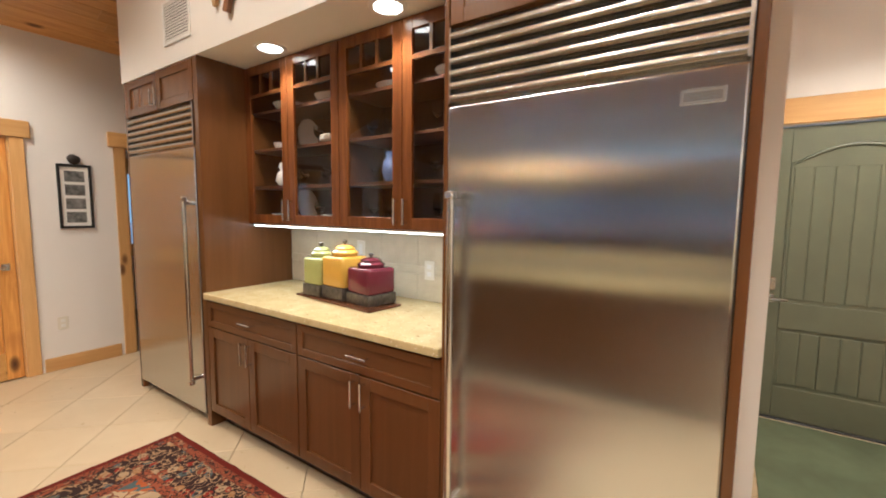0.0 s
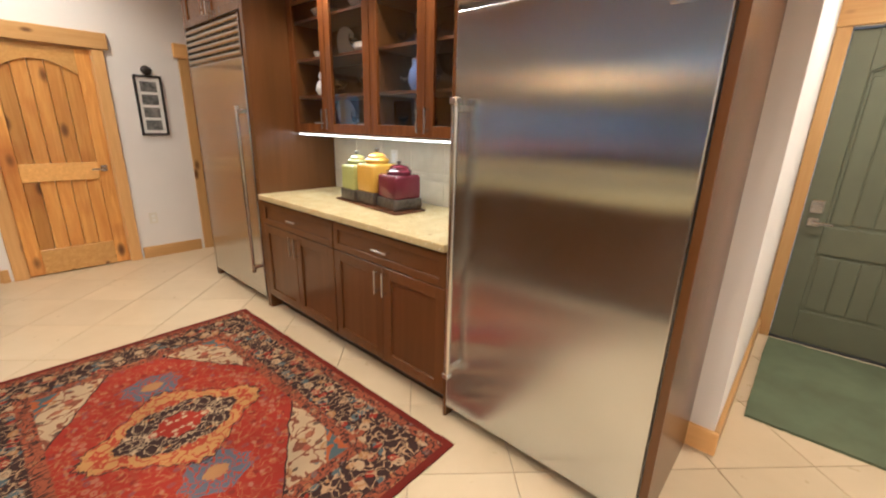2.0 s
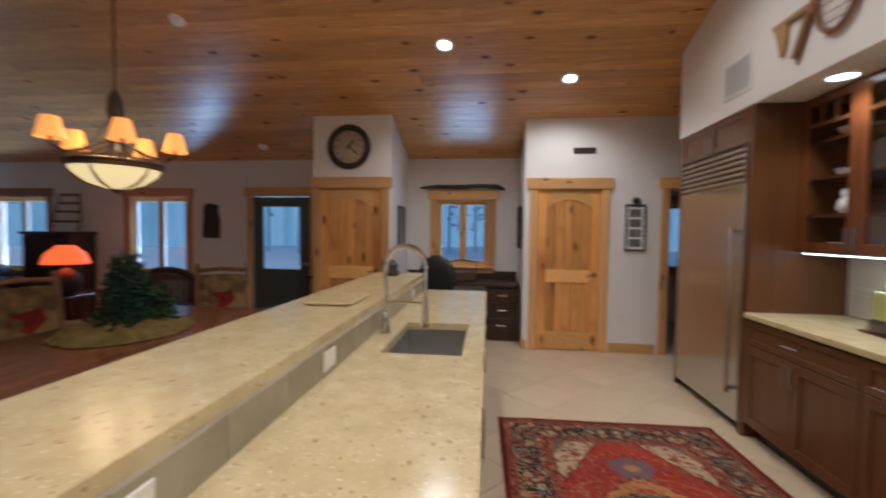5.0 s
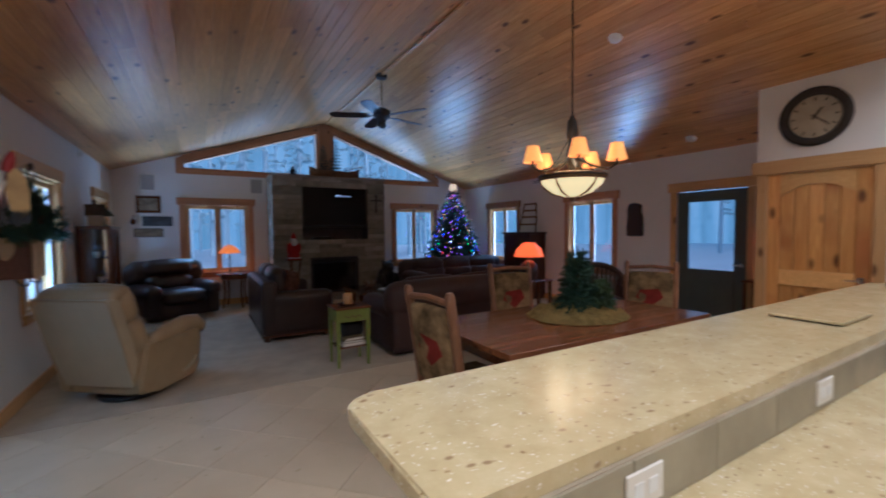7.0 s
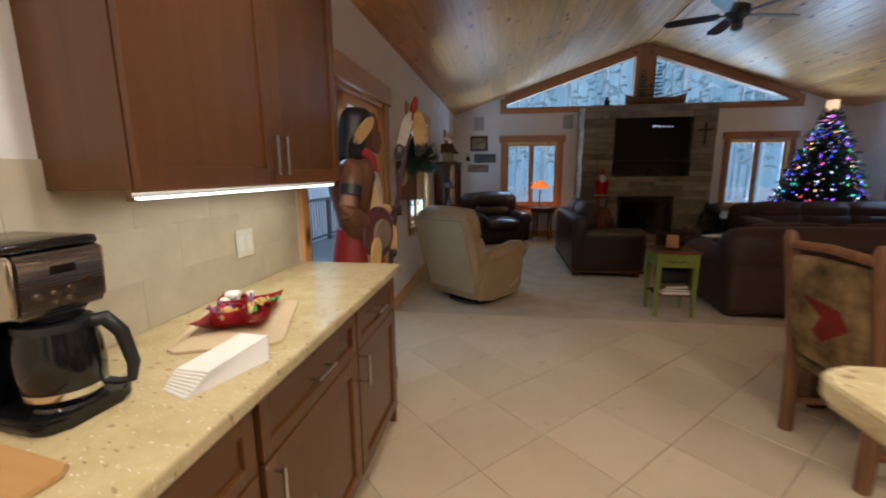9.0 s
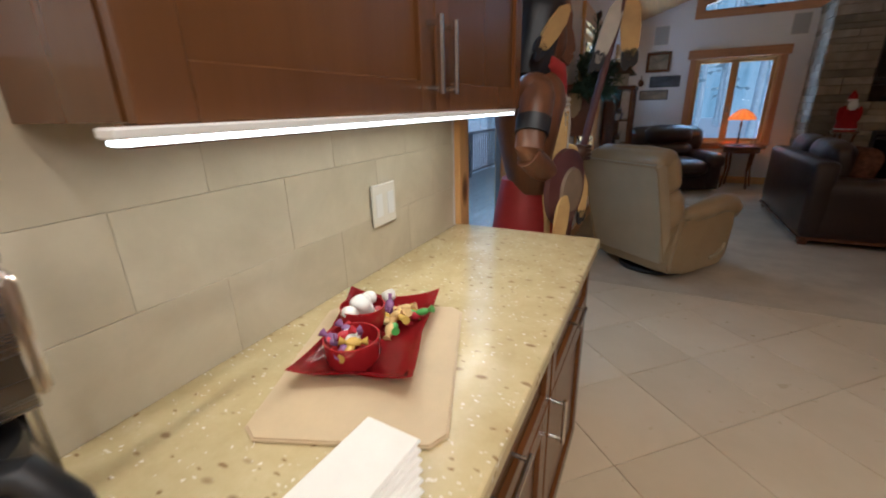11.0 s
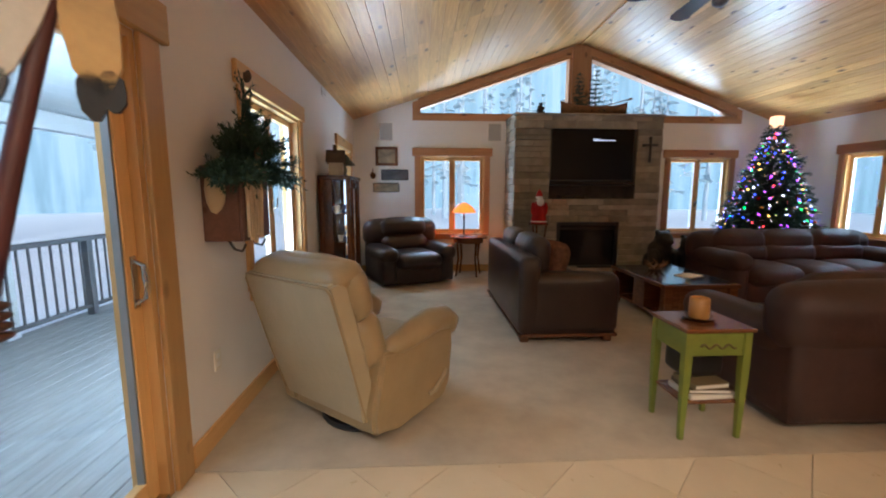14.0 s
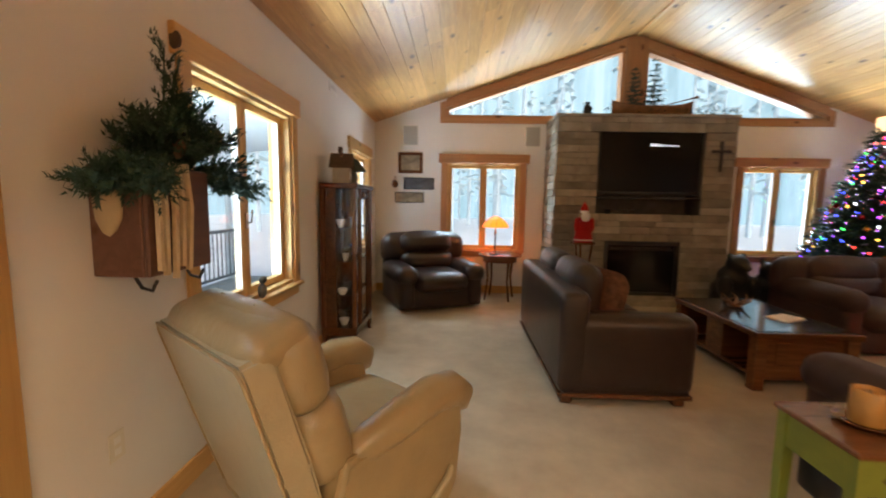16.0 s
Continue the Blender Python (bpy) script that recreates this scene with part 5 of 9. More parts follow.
    col = mix(n, l, mathn("LESS_THAN", edge, 0.085), col, guard)
    col = mix(n, l, mathn("LESS_THAN", edge, 0.035), col, deep)
    fade = noise_node(n, l, tc.outputs["Object"], 2.2, 4)
    fr_ = ramp(n, [(0.3, (0.72, 0.72, 0.72)), (0.7, (1.12, 1.1, 1.06))])
    l.new(fade.outputs["Fac"], fr_.inputs["Fac"])
    col = mix(n, l, 1.0, col, fr_.outputs["Color"], "MULTIPLY")
    l.new(col, b.inputs["Base Color"])
    w = noise_node(n, l, tc.outputs["Object"], 320, 2)
    bump(n, l, b, w.outputs["Fac"], 0.5, 0.004)
    return m


def rug(name, m, hx, hy, mat, label, th=0.009):
    bm = bmesh.new()
    nx, ny = 36, 28
    g = [[bm.verts.new((-hx + 2 * hx * i / nx + 0.006 * noise.noise(Vector((j * 0.7, i * 0.1, 3))), -hy + 2 * hy * j / ny + 0.006 * noise.noise(Vector((i * 0.7, j * 0.1, 9))), th + 0.002 * noise.noise(Vector((i * 0.4, j * 0.4, 0))))) for i in range(nx + 1)] for j in range(ny + 1)]
    for j in range(ny):
        for i in range(nx):
            bm.faces.new((g[j][i], g[j][i + 1], g[j + 1][i + 1], g[j + 1][i]))
    ring = [g[0][i] for i in range(nx + 1)] + [g[j][nx] for j in range(1, ny + 1)] + [g[ny][i] for i in range(nx - 1, -1, -1)] + [g[j][0] for j in range(ny - 1, 0, -1)]
    low = [bm.verts.new((v.co.x, v.co.y, 0.0)) for v in ring]
    for k in range(len(ring)):
        bm.faces.new((ring[k - 1], ring[k], low[k], low[k - 1]))
    bm.faces.new(low)
    return solid(name, bm, mat, label, "rug", "", 60, m)


rug("oriental_rug", pose(2.24, 0.255, 0.0, 0, 0, 1.2), 1.07, 0.80, oriental("oriental_wool", 1.07, 0.80), "red oriental wool rug with a central medallion on tile")
rug("door_rug", pose(-0.24, -2.38, 0.0), 0.46, 0.59, GREEN_RUG, "plain faded green rug in front of the green door", 0.014)

# ---- island ----
IX0, IX1 = 0.33, 3.98
solid("island_countertop", boxes([(IX0, 1.185, 0.875, 1.85, 1.782, 0.915), (2.50, 1.185, 0.875, IX1 - 0.02, 1.782, 0.915), (1.85, 1.185, 0.875, 2.50, 1.285, 0.915), (1.85, 1.655, 0.875, 2.50, 1.782, 0.915)]), QUARTZ, "speckled cream quartz island countertop with a sink cutout", "countertop")
pts = []
x0, x1, y0, y1 = 0.215, 4.02, 1.79, 2.262
for cx, cy, a0 in ((x0 + 0.07, y0 + 0.03, 180), (x1 - 0.03, y0 + 0.03, 270), (x1 - 0.07, y1 - 0.07, 0), (x0 + 0.07, y1 - 0.07, 90)):
    r = 0.07 if cy > 2 else 0.03
    for k in range(7):
        a = radians(a0 + 15 * k)
        pts.append((cx + (r if cx > 1 or cy > 2 else 0.07) * math.cos(a), cy + r * math.sin(a)))
bm = prism(bmesh.new(), pts, 1.03, 1.07, "z")
es = [e for e in bm.edges if abs(e.verts[0].co.z - e.verts[1].co.z) < 1e-5]
bmesh.ops.bevel(bm, geom=es, offset=0.006, segments=2, affect="EDGES")
solid("bar_top", bm, QUARTZ, "raised speckled cream quartz breakfast bar with rounded corner", "bar top", "", 40)
isl = thing("kitchen_island", pose(0, 0, 0), "dark wood kitchen island carrying sink and breakfast bar", "island")
part("body", boxes([(IX0 + 0.04, 1.235, 0.10, 1.84, 1.77, 0.874), (2.51, 1.235, 0.10, IX1 - 0.05, 1.77, 0.874), (1.84, 1.235, 0.10, 2.51, 1.77, 0.66)]), CAB, isl)
part("knee_wall", boxes([(IX0 + 0.02, 1.797, 0.0, IX1 - 0.03, 1.95, 1.029)]), CAB, isl)
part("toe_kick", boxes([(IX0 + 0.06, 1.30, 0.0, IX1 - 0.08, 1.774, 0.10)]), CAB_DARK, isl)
riser = part("riser", boxes([(IX0, 1.7825, 0.9155, IX1 - 0.02, 1.796, 1.029)]), GROUT, isl, "stone tile riser under the bar")
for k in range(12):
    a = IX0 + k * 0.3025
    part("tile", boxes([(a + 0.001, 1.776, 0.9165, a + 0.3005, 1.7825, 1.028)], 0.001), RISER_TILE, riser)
for k, x in enumerate((0.75, 1.32, 2.17, 3.02, 3.58)):
    w = 0.52 if k != 2 else 0.66
    face = thing("island_cabinet_front", pose(x, 1.236, 0, 0, 0, 180), "dark cherry shaker doors and drawer of the island", "cabinet front", "island fronts")
    d = shaker(face, "drawer_front", -w / 2 + 0.004, w / 2 - 0.004, 0.70, 0.862, 0.0, 0.042, CAB_X)
    bar_handle(d, (-0.05, 0.02, 0.78), (0.05, 0.02, 0.78), (0, 0.033, 0))
    d = shaker(face, "door", -w / 2 + 0.004, w / 2 - 0.004, 0.115, 0.692)
    bar_handle(d, (w / 2 - 0.035, 0.02, 0.54), (w / 2 - 0.035, 0.02, 0.66), (0, 0.032, 0))
for x in (0.66, 1.55, 2.35, 3.3):
    wall_plate(pose(x, 1.7755, 0.972, 0, 90, 180), "cream outlet plate on the bar riser")

bm = bmesh.new()
for it in ((1.845, 1.28, 0.69, 1.853, 1.66, 0.874), (2.497, 1.28, 0.69, 2.505, 1.66, 0.874), (1.853, 1.28, 0.69, 2.497, 1.288, 0.874), (1.853, 1.652, 0.69, 2.497, 1.66, 0.874), (1.845, 1.28, 0.682, 2.505, 1.66, 0.69)):
    box(bm, *it)
sink = thing("sink", pose(0, 0, 0), "undermounted brushed stainless steel bar sink", "sink")
part("basin", bm, SINK_STEEL, sink)
part("drain", lathe(bmesh.new(), [(0.045, 0.691), (0.045, 0.694), (0.03, 0.692), (0, 0.691)], 20, 2.17, 1.47), CHROME, sink, "", 40)

fa = thing("faucet", pose(2.20, 1.72, 0.915, 0, 0, -90), "chrome spring-neck pull-down kitchen faucet", "faucet")
part("base", lathe(bmesh.new(), [(0.03, 0), (0.03, 0.008), (0.024, 0.014), (0.022, 0.1), (0.018, 0.12), (0, 0.12)], 20), CHROME, fa, "", 40)
arc = [(0, 0, 0.12), (0, 0, 0.34)]
for k in range(13):
    a = math.pi * k / 12
    arc.append((0.11 - 0.11 * math.cos(a), -0.02 * k / 12, 0.36 + 0.115 * math.sin(a)))
arc += [(0.22, -0.03, 0.30), (0.22, -0.03, 0.17)]
part("neck", tube(bmesh.new(), arc, 0.009, 10), CHROME, fa, "", 50)
bm = bmesh.new()
for k in range(34):
    u = k / 33 * (len(arc) - 4) + 1
    i = int(u)
    p = Vector(arc[i]).lerp(Vector(arc[min(i + 1, len(arc) - 1)]), u - i)
    q = Vector(arc[min(i + 1, len(arc) - 1)]) - Vector(arc[i])
    c = p
    d = q.normalized() * 0.003
    cyl(bm, c - d, c + d, 0.0165, None, 10)
part("spring", bm, CHROME, fa, "", 30)
part("spray_head", tube(bmesh.new(), [(0.22, -0.03, 0.21), (0.22, -0.03, 0.12), (0.22, -0.03, 0.06), (0.22, -0.03, 0.05)], [0.014, 0.017, 0.021, 0.019], 14), CHROME, fa, "", 40)
part("support_arm", tube(bmesh.new(), [(0, 0, 0.17), (0.11, -0.015, 0.175), (0.215, -0.03, 0.175)], 0.006, 8), CHROME, fa, "", 50)
part("lever", tube(bmesh.new(), [(0.0, -0.02, 0.075), (0.03, -0.05, 0.085), (0.05, -0.09, 0.095)], [0.011, 0.008, 0.006], 10), CHROME, fa, "", 50)

bd = thing("cutting_board", pose(2.28, 2.01, 1.0705), "pale stone cutting board lying on the bar", "board")
part("slab", boxes([(-0.175, -0.125, 0.006, 0.175, 0.125, 0.018)], 0.003), QUARTZ, bd)
for x, y in ((-0.15, -0.1), (0.15, -0.1), (-0.15, 0.1), (0.15, 0.1)):
    bm = bmesh.new()
    cyl(bm, (x, y, 0), (x, y, 0.006), 0.008, None, 10)
    part("foot", bm, BLACK, bd)
bm = lathe(bmesh.new(), [(0, 0), (0.06, 0), (0.075, 0.02), (0.05, 0.06), (0.06, 0.1), (0.035, 0.12), (0.03, 0.14), (0, 0.14)], 18)
solid("dark_crock", bm, IRON, "small dark pottery crock on the bar end", "crock", "", 50, pose(3.72, 2.05, 1.0705))

# ---- snowshoes hung high on the bulkhead ----
sn = thing("snowshoe_display", pose(0, -0.688, 0), "tan wooden snowshoes hung crossed on the bulkhead", "snowshoes")
TAN_WOOD = wood("tan_ash", (0.40, 0.24, 0.09), (0.52, 0.34, 0.15), "z", 0.45, 0, 0.6)
part("blade_tail", prism(bmesh.new(), [(2.895, 2.82), (3.02, 2.82), (2.985, 2.72), (2.955, 2.613), (2.932, 2.618), (2.905, 2.70)], 0.004, 0.024), TAN_WOOD, sn)
part("stick_tail", prism(bmesh.new(), [(2.675, 2.82), (2.72, 2.82), (2.845, 2.56), (2.802, 2.542)], 0.004, 0.03), LOG, sn)
hoop = [(2.53 + 0.16 * math.cos(k * math.pi / 16), 0.02, 2.87 + 0.285 * math.sin(k * math.pi / 16)) for k in range(33)]
part("hoop", tube(bmesh.new(), hoop, 0.016, 8), LOG, sn, "bent brown hoop", 50)
for k in range(9):
    z = 2.64 + k * 0.055
    hw = 0.155 * math.sqrt(max(0.02, 1 - ((z - 2.87) / 0.285) ** 2))
    part("lacing", tube(bmesh.new(), [(2.53 - hw, 0.018, z), (2.53 + hw, 0.018, z + 0.01)], 0.004, 6), LOG, sn)
part("cross_bar", boxes([(2.66, 0.006, 2.80, 3.03, 0.026, 2.835)], 0.003), TAN_WOOD, sn)

# ---- counter along the west wall ----
for k, yc in enumerate((0.62, 1.30, 1.98, 2.66, 3.285)):
    base_cabinet(pose(-0.90, yc, 0, 0, 0, -90), 0.66 if k < 4 else 0.57, 0.53, "dark cherry shaker base cabinet with drawer and door", "west wall base cabinets", "cabinet", 1, False)
solid("counter_gable", boxes([(WL, 3.572, 0.0, -0.895, 3.598, 0.874)], 0.002), CAB, "dark cherry end panel of the counter run", "panel")
solid("west_countertop", boxes([(WL, 0.29, 0.875, -0.862, 3.645, 0.915)], 0.008, 2), QUARTZ, "speckled cream quartz countertop along the wall", "countertop")
uc = thing("wall_cabinet", pose(-1.18, 2.982, 0, 0, 0, -90), "dark cherry upper cabinet with two flat shaker doors", "cabinet")
w = 1.22
part("body", boxes([(-w / 2, -0.249, 1.365, w / 2, -0.001, 2.40)]), CAB, uc)
part("light_rail", boxes([(-w / 2, -0.02, 1.34, w / 2, -0.001, 1.364)]), CAB_X, uc)
for a, b, hx in ((-w / 2 + 0.003, -0.002, -0.034), (0.002, w / 2 - 0.003, 0.034)):
    d = shaker(uc, "door", a, b, 1.362, 2.397, 0.0, 0.062)
    bar_handle(d, (hx, 0.02, 1.41), (hx, 0.02, 1.53), (0, 0.03, 0), 0.007)
splash = solid("backsplash_2", boxes([(WL, 0.29, 0.916, WL + 0.006, 3.60, 1.44)]), SPLASH_GROUT, "tan stone tile backsplash behind the counter", "backsplash", "structure")
for r_, (a0, a1) in enumerate(((0.917, 1.075), (1.078, 1.238), (1.241, 1.44))):
    y = 0.29 - 0.16 * (r_ % 2)
    while y < 3.60:
        ya, yb = max(y, 0.29), min(y + 0.33, 3.60)
        if yb - ya > 0.01:
            part("tile", boxes([(WL + 0.006, ya + 0.0003, a0 - 0.0011, WL + 0.0095, yb - 0.0003, a1 + 0.0011)], 0.0006), SPLASH, splash)
        y += 0.33

cm = thing("coffee_maker", pose(-1.262, 2.180, 0.9155, 0, 0, -95) @ Matrix.Diagonal((0.88, 1, 1, 1)), "steel and black drip coffee maker with glass carafe", "coffee maker")
DARK_STEEL = steel("dark_steel", "x", (0.22, 0.21, 0.20), 0.26)
CM_STEEL = steel("coffee_maker_steel", "z", (0.62, 0.58, 0.52), 0.24)
pts = []
for cx, cy, a0, r in ((0.06, 0.085, 0, 0.05), (-0.06, 0.085, 90, 0.05), (-0.085, -0.12, 180, 0.015), (0.085, -0.12, 270, 0.015)):
    pts += [(cx + r * math.cos(radians(a0 + 15 * k)), cy + r * math.sin(radians(a0 + 15 * k))) for k in range(7)]
bm = prism(bmesh.new(), pts, 0.0, 0.030, "z")
bmesh.ops.bevel(bm, geom=[e for e in bm.edges if abs(e.verts[0].co.z - e.verts[1].co.z) < 1e-5], offset=0.007, segments=2, affect="EDGES")
part("base", bm, BLACK_GLOSS, cm, "glossy black base", 40)
part("warming_plate", lathe(bmesh.new(), [(0.066, 0.030), (0.066, 0.034), (0, 0.034)], 28, 0, 0.055), CHROME, cm, "", 40)
part("tower", boxes([(-0.082, -0.13, 0.03, 0.082, -0.045, 0.235)], 0.008, 2), BLACK_GLOSS, cm, "", 40)
for x0, x1 in ((-0.096, -0.083), (0.083, 0.096)):
    bm = prism(bmesh.new(), [(-0.134, 0.022), (-0.134, 0.345), (0.098, 0.345), (0.104, 0.335), (0.094, 0.232), (0.01, 0.215), (-0.012, 0.18), (-0.016, 0.022)], x0, x1, "x")
    bmesh.ops.bevel(bm, geom=[e for e in bm.edges], offset=0.004, segments=2, affect="EDGES")
    part("side_panel", bm, CM_STEEL, cm, "brushed steel side panel", 40)
bm = prism(bmesh.new(), [(-0.13, 0.236), (-0.13, 0.344), (0.100, 0.344), (0.108, 0.33), (0.096, 0.225), (0.06, 0.222)], -0.082, 0.082, "x")
hd = part("head", bm, DARK_STEEL, cm, "dark steel control head", 40)
bm = boxes([(-0.095, -0.134, 0.3455, 0.095, 0.096, 0.366)], 0.010, 3)
part("lid", bm, BLACK_GLOSS, hd, "", 40)
part("display", boxes([(-0.026, 0.1045, 0.300, 0.026, 0.1065, 0.318)], 0.001), BLACK_GLOSS, hd)
for k, (x, z) in enumerate(((0.052, 0.262), (0.018, 0.262), (-0.012, 0.266), (-0.045, 0.278), (0.018, 0.243), (-0.012, 0.246))):
    bm = bmesh.new()
    cyl(bm, (x, 0.098, z), (x, 0.107, z), 0.0065 if k < 4 else 0.005, None, 12)
    part("button", bm, CHROME, hd, "", 40)
part("brand_plate", boxes([(-0.04, 0.107, 0.327, 0.04, 0.1085, 0.334)]), NICKEL, hd)
part("filter_basket", lathe(bmesh.new(), [(0.060, 0.206), (0.070, 0.224), (0, 0.224)], 24, 0, 0.045), BLACK_GLOSS, cm, "", 40)
car = part("carafe", lathe(bmesh.new(), [(0, 0.035), (0.066, 0.035), (0.076, 0.05), (0.081, 0.10), (0.079, 0.145), (0.070, 0.185), (0, 0.185)], 32, 0, 0.055), BLACK_GLOSS, cm, "dark glass carafe", 50)
part("carafe_band", lathe(bmesh.new(), [(0.0745, 0.052), (0.0772, 0.052), (0.0785, 0.066), (0.0765, 0.066)], 32, 0, 0.055), CHROME, car, "thin steel band", 40)
part("collar", lathe(bmesh.new(), [(0.068, 0.183), (0.072, 0.187), (0.070, 0.200), (0, 0.206)], 28, 0, 0.055), BLACK, car, "", 40)
bm = bmesh.new()
tube(bm, [(-0.030, 0.105, 0.190), (-0.050, 0.130, 0.194), (-0.068, 0.148, 0.160), (-0.080, 0.155, 0.085), (-0.076, 0.148, 0.045)], [0.014, 0.017, 0.016, 0.014, 0.010], 12)
tube(bm, [(-0.076, 0.148, 0.047), (-0.060, 0.122, 0.044), (-0.052, 0.108, 0.050)], 0.008, 8)
part("carafe_handle", bm, BLACK, car, "", 50)

bm = prism(bmesh.new(), [(-0.17, -0.20), (0.15, -0.20), (0.165, -0.18), (0.16, 0.16), (0.14, 0.18), (-0.17, 0.185)], 0, 0.010, "z")
bmesh.ops.bevel(bm, geom=[e for e in bm.edges if abs(e.verts[0].co.z - e.verts[1].co.z) < 1e-5], offset=0.003, segments=2, affect="EDGES")
solid("wooden_board", bm, PINE_X, "pale wooden board lying beside the coffee maker", "board", "", None, pose(-1.19, 1.865, 0.9155, 0, 0, -8))
MATB = paint("mat_board", (0.56, 0.43, 0.26), 0.5, 0.08, 10, 0.1)
bm = prism(bmesh.new(), [(-0.215, -0.13), (-0.19, -0.155), (0.19, -0.16), (0.215, -0.135), (0.21, 0.13), (0.185, 0.155), (-0.19, 0.155), (-0.215, 0.13)], 0, 0.008, "z")
bmesh.ops.bevel(bm, geom=[e for e in bm.edges if abs(e.verts[0].co.z - e.verts[1].co.z) < 1e-5], offset=0.003, segments=2, affect="EDGES")
solid("serving_board", bm, MATB, "tan serving board under the snack dish", "board", "", None, pose(-1.155, 2.685, 0.9155, 0, 0, 112))
RED_DISH = paint("red_ceramic", (0.30, 0.014, 0.016), 0.12, 0.08, 8, 0)
sd = thing("snack_dish", pose(-1.185, 2.735, 0.924, 0, 0, 110), "red glazed party dish with bowls of wrapped sweets", "dish")
bm = bmesh.new()
N = 14
grid = [[None] * (N + 1) for _ in range(N + 1)]
for i in range(N + 1):
    for j in range(N + 1):
        u, v = -1 + 2 * i / N, -1 + 2 * j / N
        e = max(abs(u), abs(v))
        corner = abs(u * v)
        grid[i][j] = bm.verts.new((0.150 * u * (1 + 0.14 * corner), 0.095 * v * (1 + 0.14 * corner), 0.004 + 0.022 * max(0, e - 0.72) / 0.28 + 0.016 * corner ** 3))
for i in range(N):
    for j in range(N):
        bm.faces.new((grid[i][j], grid[i + 1][j], grid[i + 1][j + 1], grid[i][j + 1]))
bmesh.ops.solidify(bm, geom=bm.faces[:], thickness=0.004)
part("tray", bm, RED_DISH, sd, "", 50)
for x, y, r in ((-0.080, 0.022, 0.052), (0.045, 0.040, 0.048)):
    part("bowl", lathe(bmesh.new(), [(0, 0.006), (r * 0.86, 0.006), (r, 0.022), (r, 0.056), (r * 0.93, 0.056), (r * 0.9, 0.022), (0, 0.018)], 24, x, y), RED_DISH, sd, "glossy red bowl", 50)
SWEET = [paint("sweet_white", (0.78, 0.75, 0.70), 0.5), paint("sweet_purple", (0.22, 0.10, 0.22), 0.22), paint("sweet_gold", (0.55, 0.36, 0.07), 0.25), paint("cookie", (0.62, 0.42, 0.17), 0.8, 0.2, 20, 0.4), paint("sweet_green", (0.10, 0.34, 0.07), 0.3), paint("sweet_red", (0.45, 0.03, 0.04), 0.25)]
rnd = random.Random(11)
for x0, y0, r0, z0, n, cols in ((-0.080, 0.022, 0.034, 0.050, 9, (1, 2, 1, 5, 0)), (0.045, 0.040, 0.034, 0.056, 8, (0, 0, 0)), (0.055, -0.050, 0.048, 0.020, 12, (3, 2, 3, 4, 5)), (0.112, 0.020, 0.030, 0.026, 5, (5, 1, 0))):
    for k in range(n):
        bm = bmesh.new()
        if cols[k % len(cols)] == 0:
            blob(bm, (0, 0, 0), (0.019, 0.017, 0.015), 2, 0.2, k)
        else:
            blob(bm, (0, 0, 0), (0.016, 0.011, 0.008), 2, 0.3, k)
            for sgn in (-1, 1):
                cyl(bm, (sgn * 0.013, 0, 0), (sgn * 0.026, 0, 0.002), 0.003, 0.009, 7)
        a = rnd.uniform(0, 6.283)
        q = r0 * math.sqrt(rnd.random())
        part("sweet", bm, SWEET[cols[k % len(cols)]], sd, "", 60).matrix_local = pose(x0 + q * math.cos(a), y0 + q * math.sin(a), z0 + 0.008 * (k % 3) - 0.006, rnd.uniform(-30, 30), rnd.uniform(-30, 30), rnd.uniform(0, 360))
nk = thing("napkin_stack", pose(-1.0, 2.38, 0.9155, 0, 0, 79), "fanned stack of folded white paper napkins", "napkins")
NAPKIN = paint("paper_napkin", (0.80, 0.77, 0.71), 0.9, 0.03, 20, 0.15, 200)
for k in range(8):
    nap = part("napkin", boxes([(-0.112, -0.046, 0, 0.112, 0.046, 0.0024), (-0.111, -0.045, 0.0026, 0.111, 0.043, 0.0049)], 0.0012), NAPKIN, nk)
    nap.matrix_local = pose(0.006 * k - 0.02, 0.003 * k - 0.01, 0.0053 * k, 0, 0, 2.3 * k - 9)

# ---- desk nook ----
dk = thing("desk_unit", pose(0, 0, 0), "dark built-in desk with drawers under the window", "desk")
part("worktop", boxes([(5.62, 0.752, 0.745, 6.249, 2.405, 0.78)], 0.005), CAB_DARK, dk)
part("backsplash", boxes([(6.235, 0.752, 0.781, 6.249, 2.405, 0.9)]), CAB_DARK, dk)
part("pedestal", boxes([(5.66, 0.752, 0.0, 6.24, 1.20, 0.744)]), CAB_DARK, dk)
for k in range(3):
    d = part("drawer_front", boxes([(5.64, 0.765, 0.12 + k * 0.205, 5.66, 1.19, 0.31 + k * 0.205)], 0.003), CAB_DARK, dk)
    bar_handle(d, (5.64, 0.93, 0.22 + k * 0.205), (5.64, 1.03, 0.22 + k * 0.205), (-0.03, 0, 0))
part("pedestal", boxes([(5.66, 2.1, 0.0, 6.24, 2.405, 0.744)]), CAB_DARK, dk)
WICKER = wood("wicker", (0.05, 0.025, 0.012), (0.13, 0.07, 0.035), "y", 0.7, 0, 3)
bk = thing("basket", pose(5.95, 1.55, 0.781), "brown wicker basket on the desk", "basket")
part("body", boxes([(-0.12, -0.2, 0, 0.12, 0.2, 0.14)], 0.02, 2), WICKER, bk)
part("handle", tube(bmesh.new(), [(0, -0.2, 0.1), (0, -0.21, 0.27), (0, 0, 0.30), (0, 0.21, 0.27), (0, 0.2, 0.1)], 0.012, 8), WICKER, bk)
oc = thing("office_chair", pose(5.15, 1.75, 0, 0, 0, 80), "black office chair with rounded back at the desk", "chair")
bm = bmesh.new()
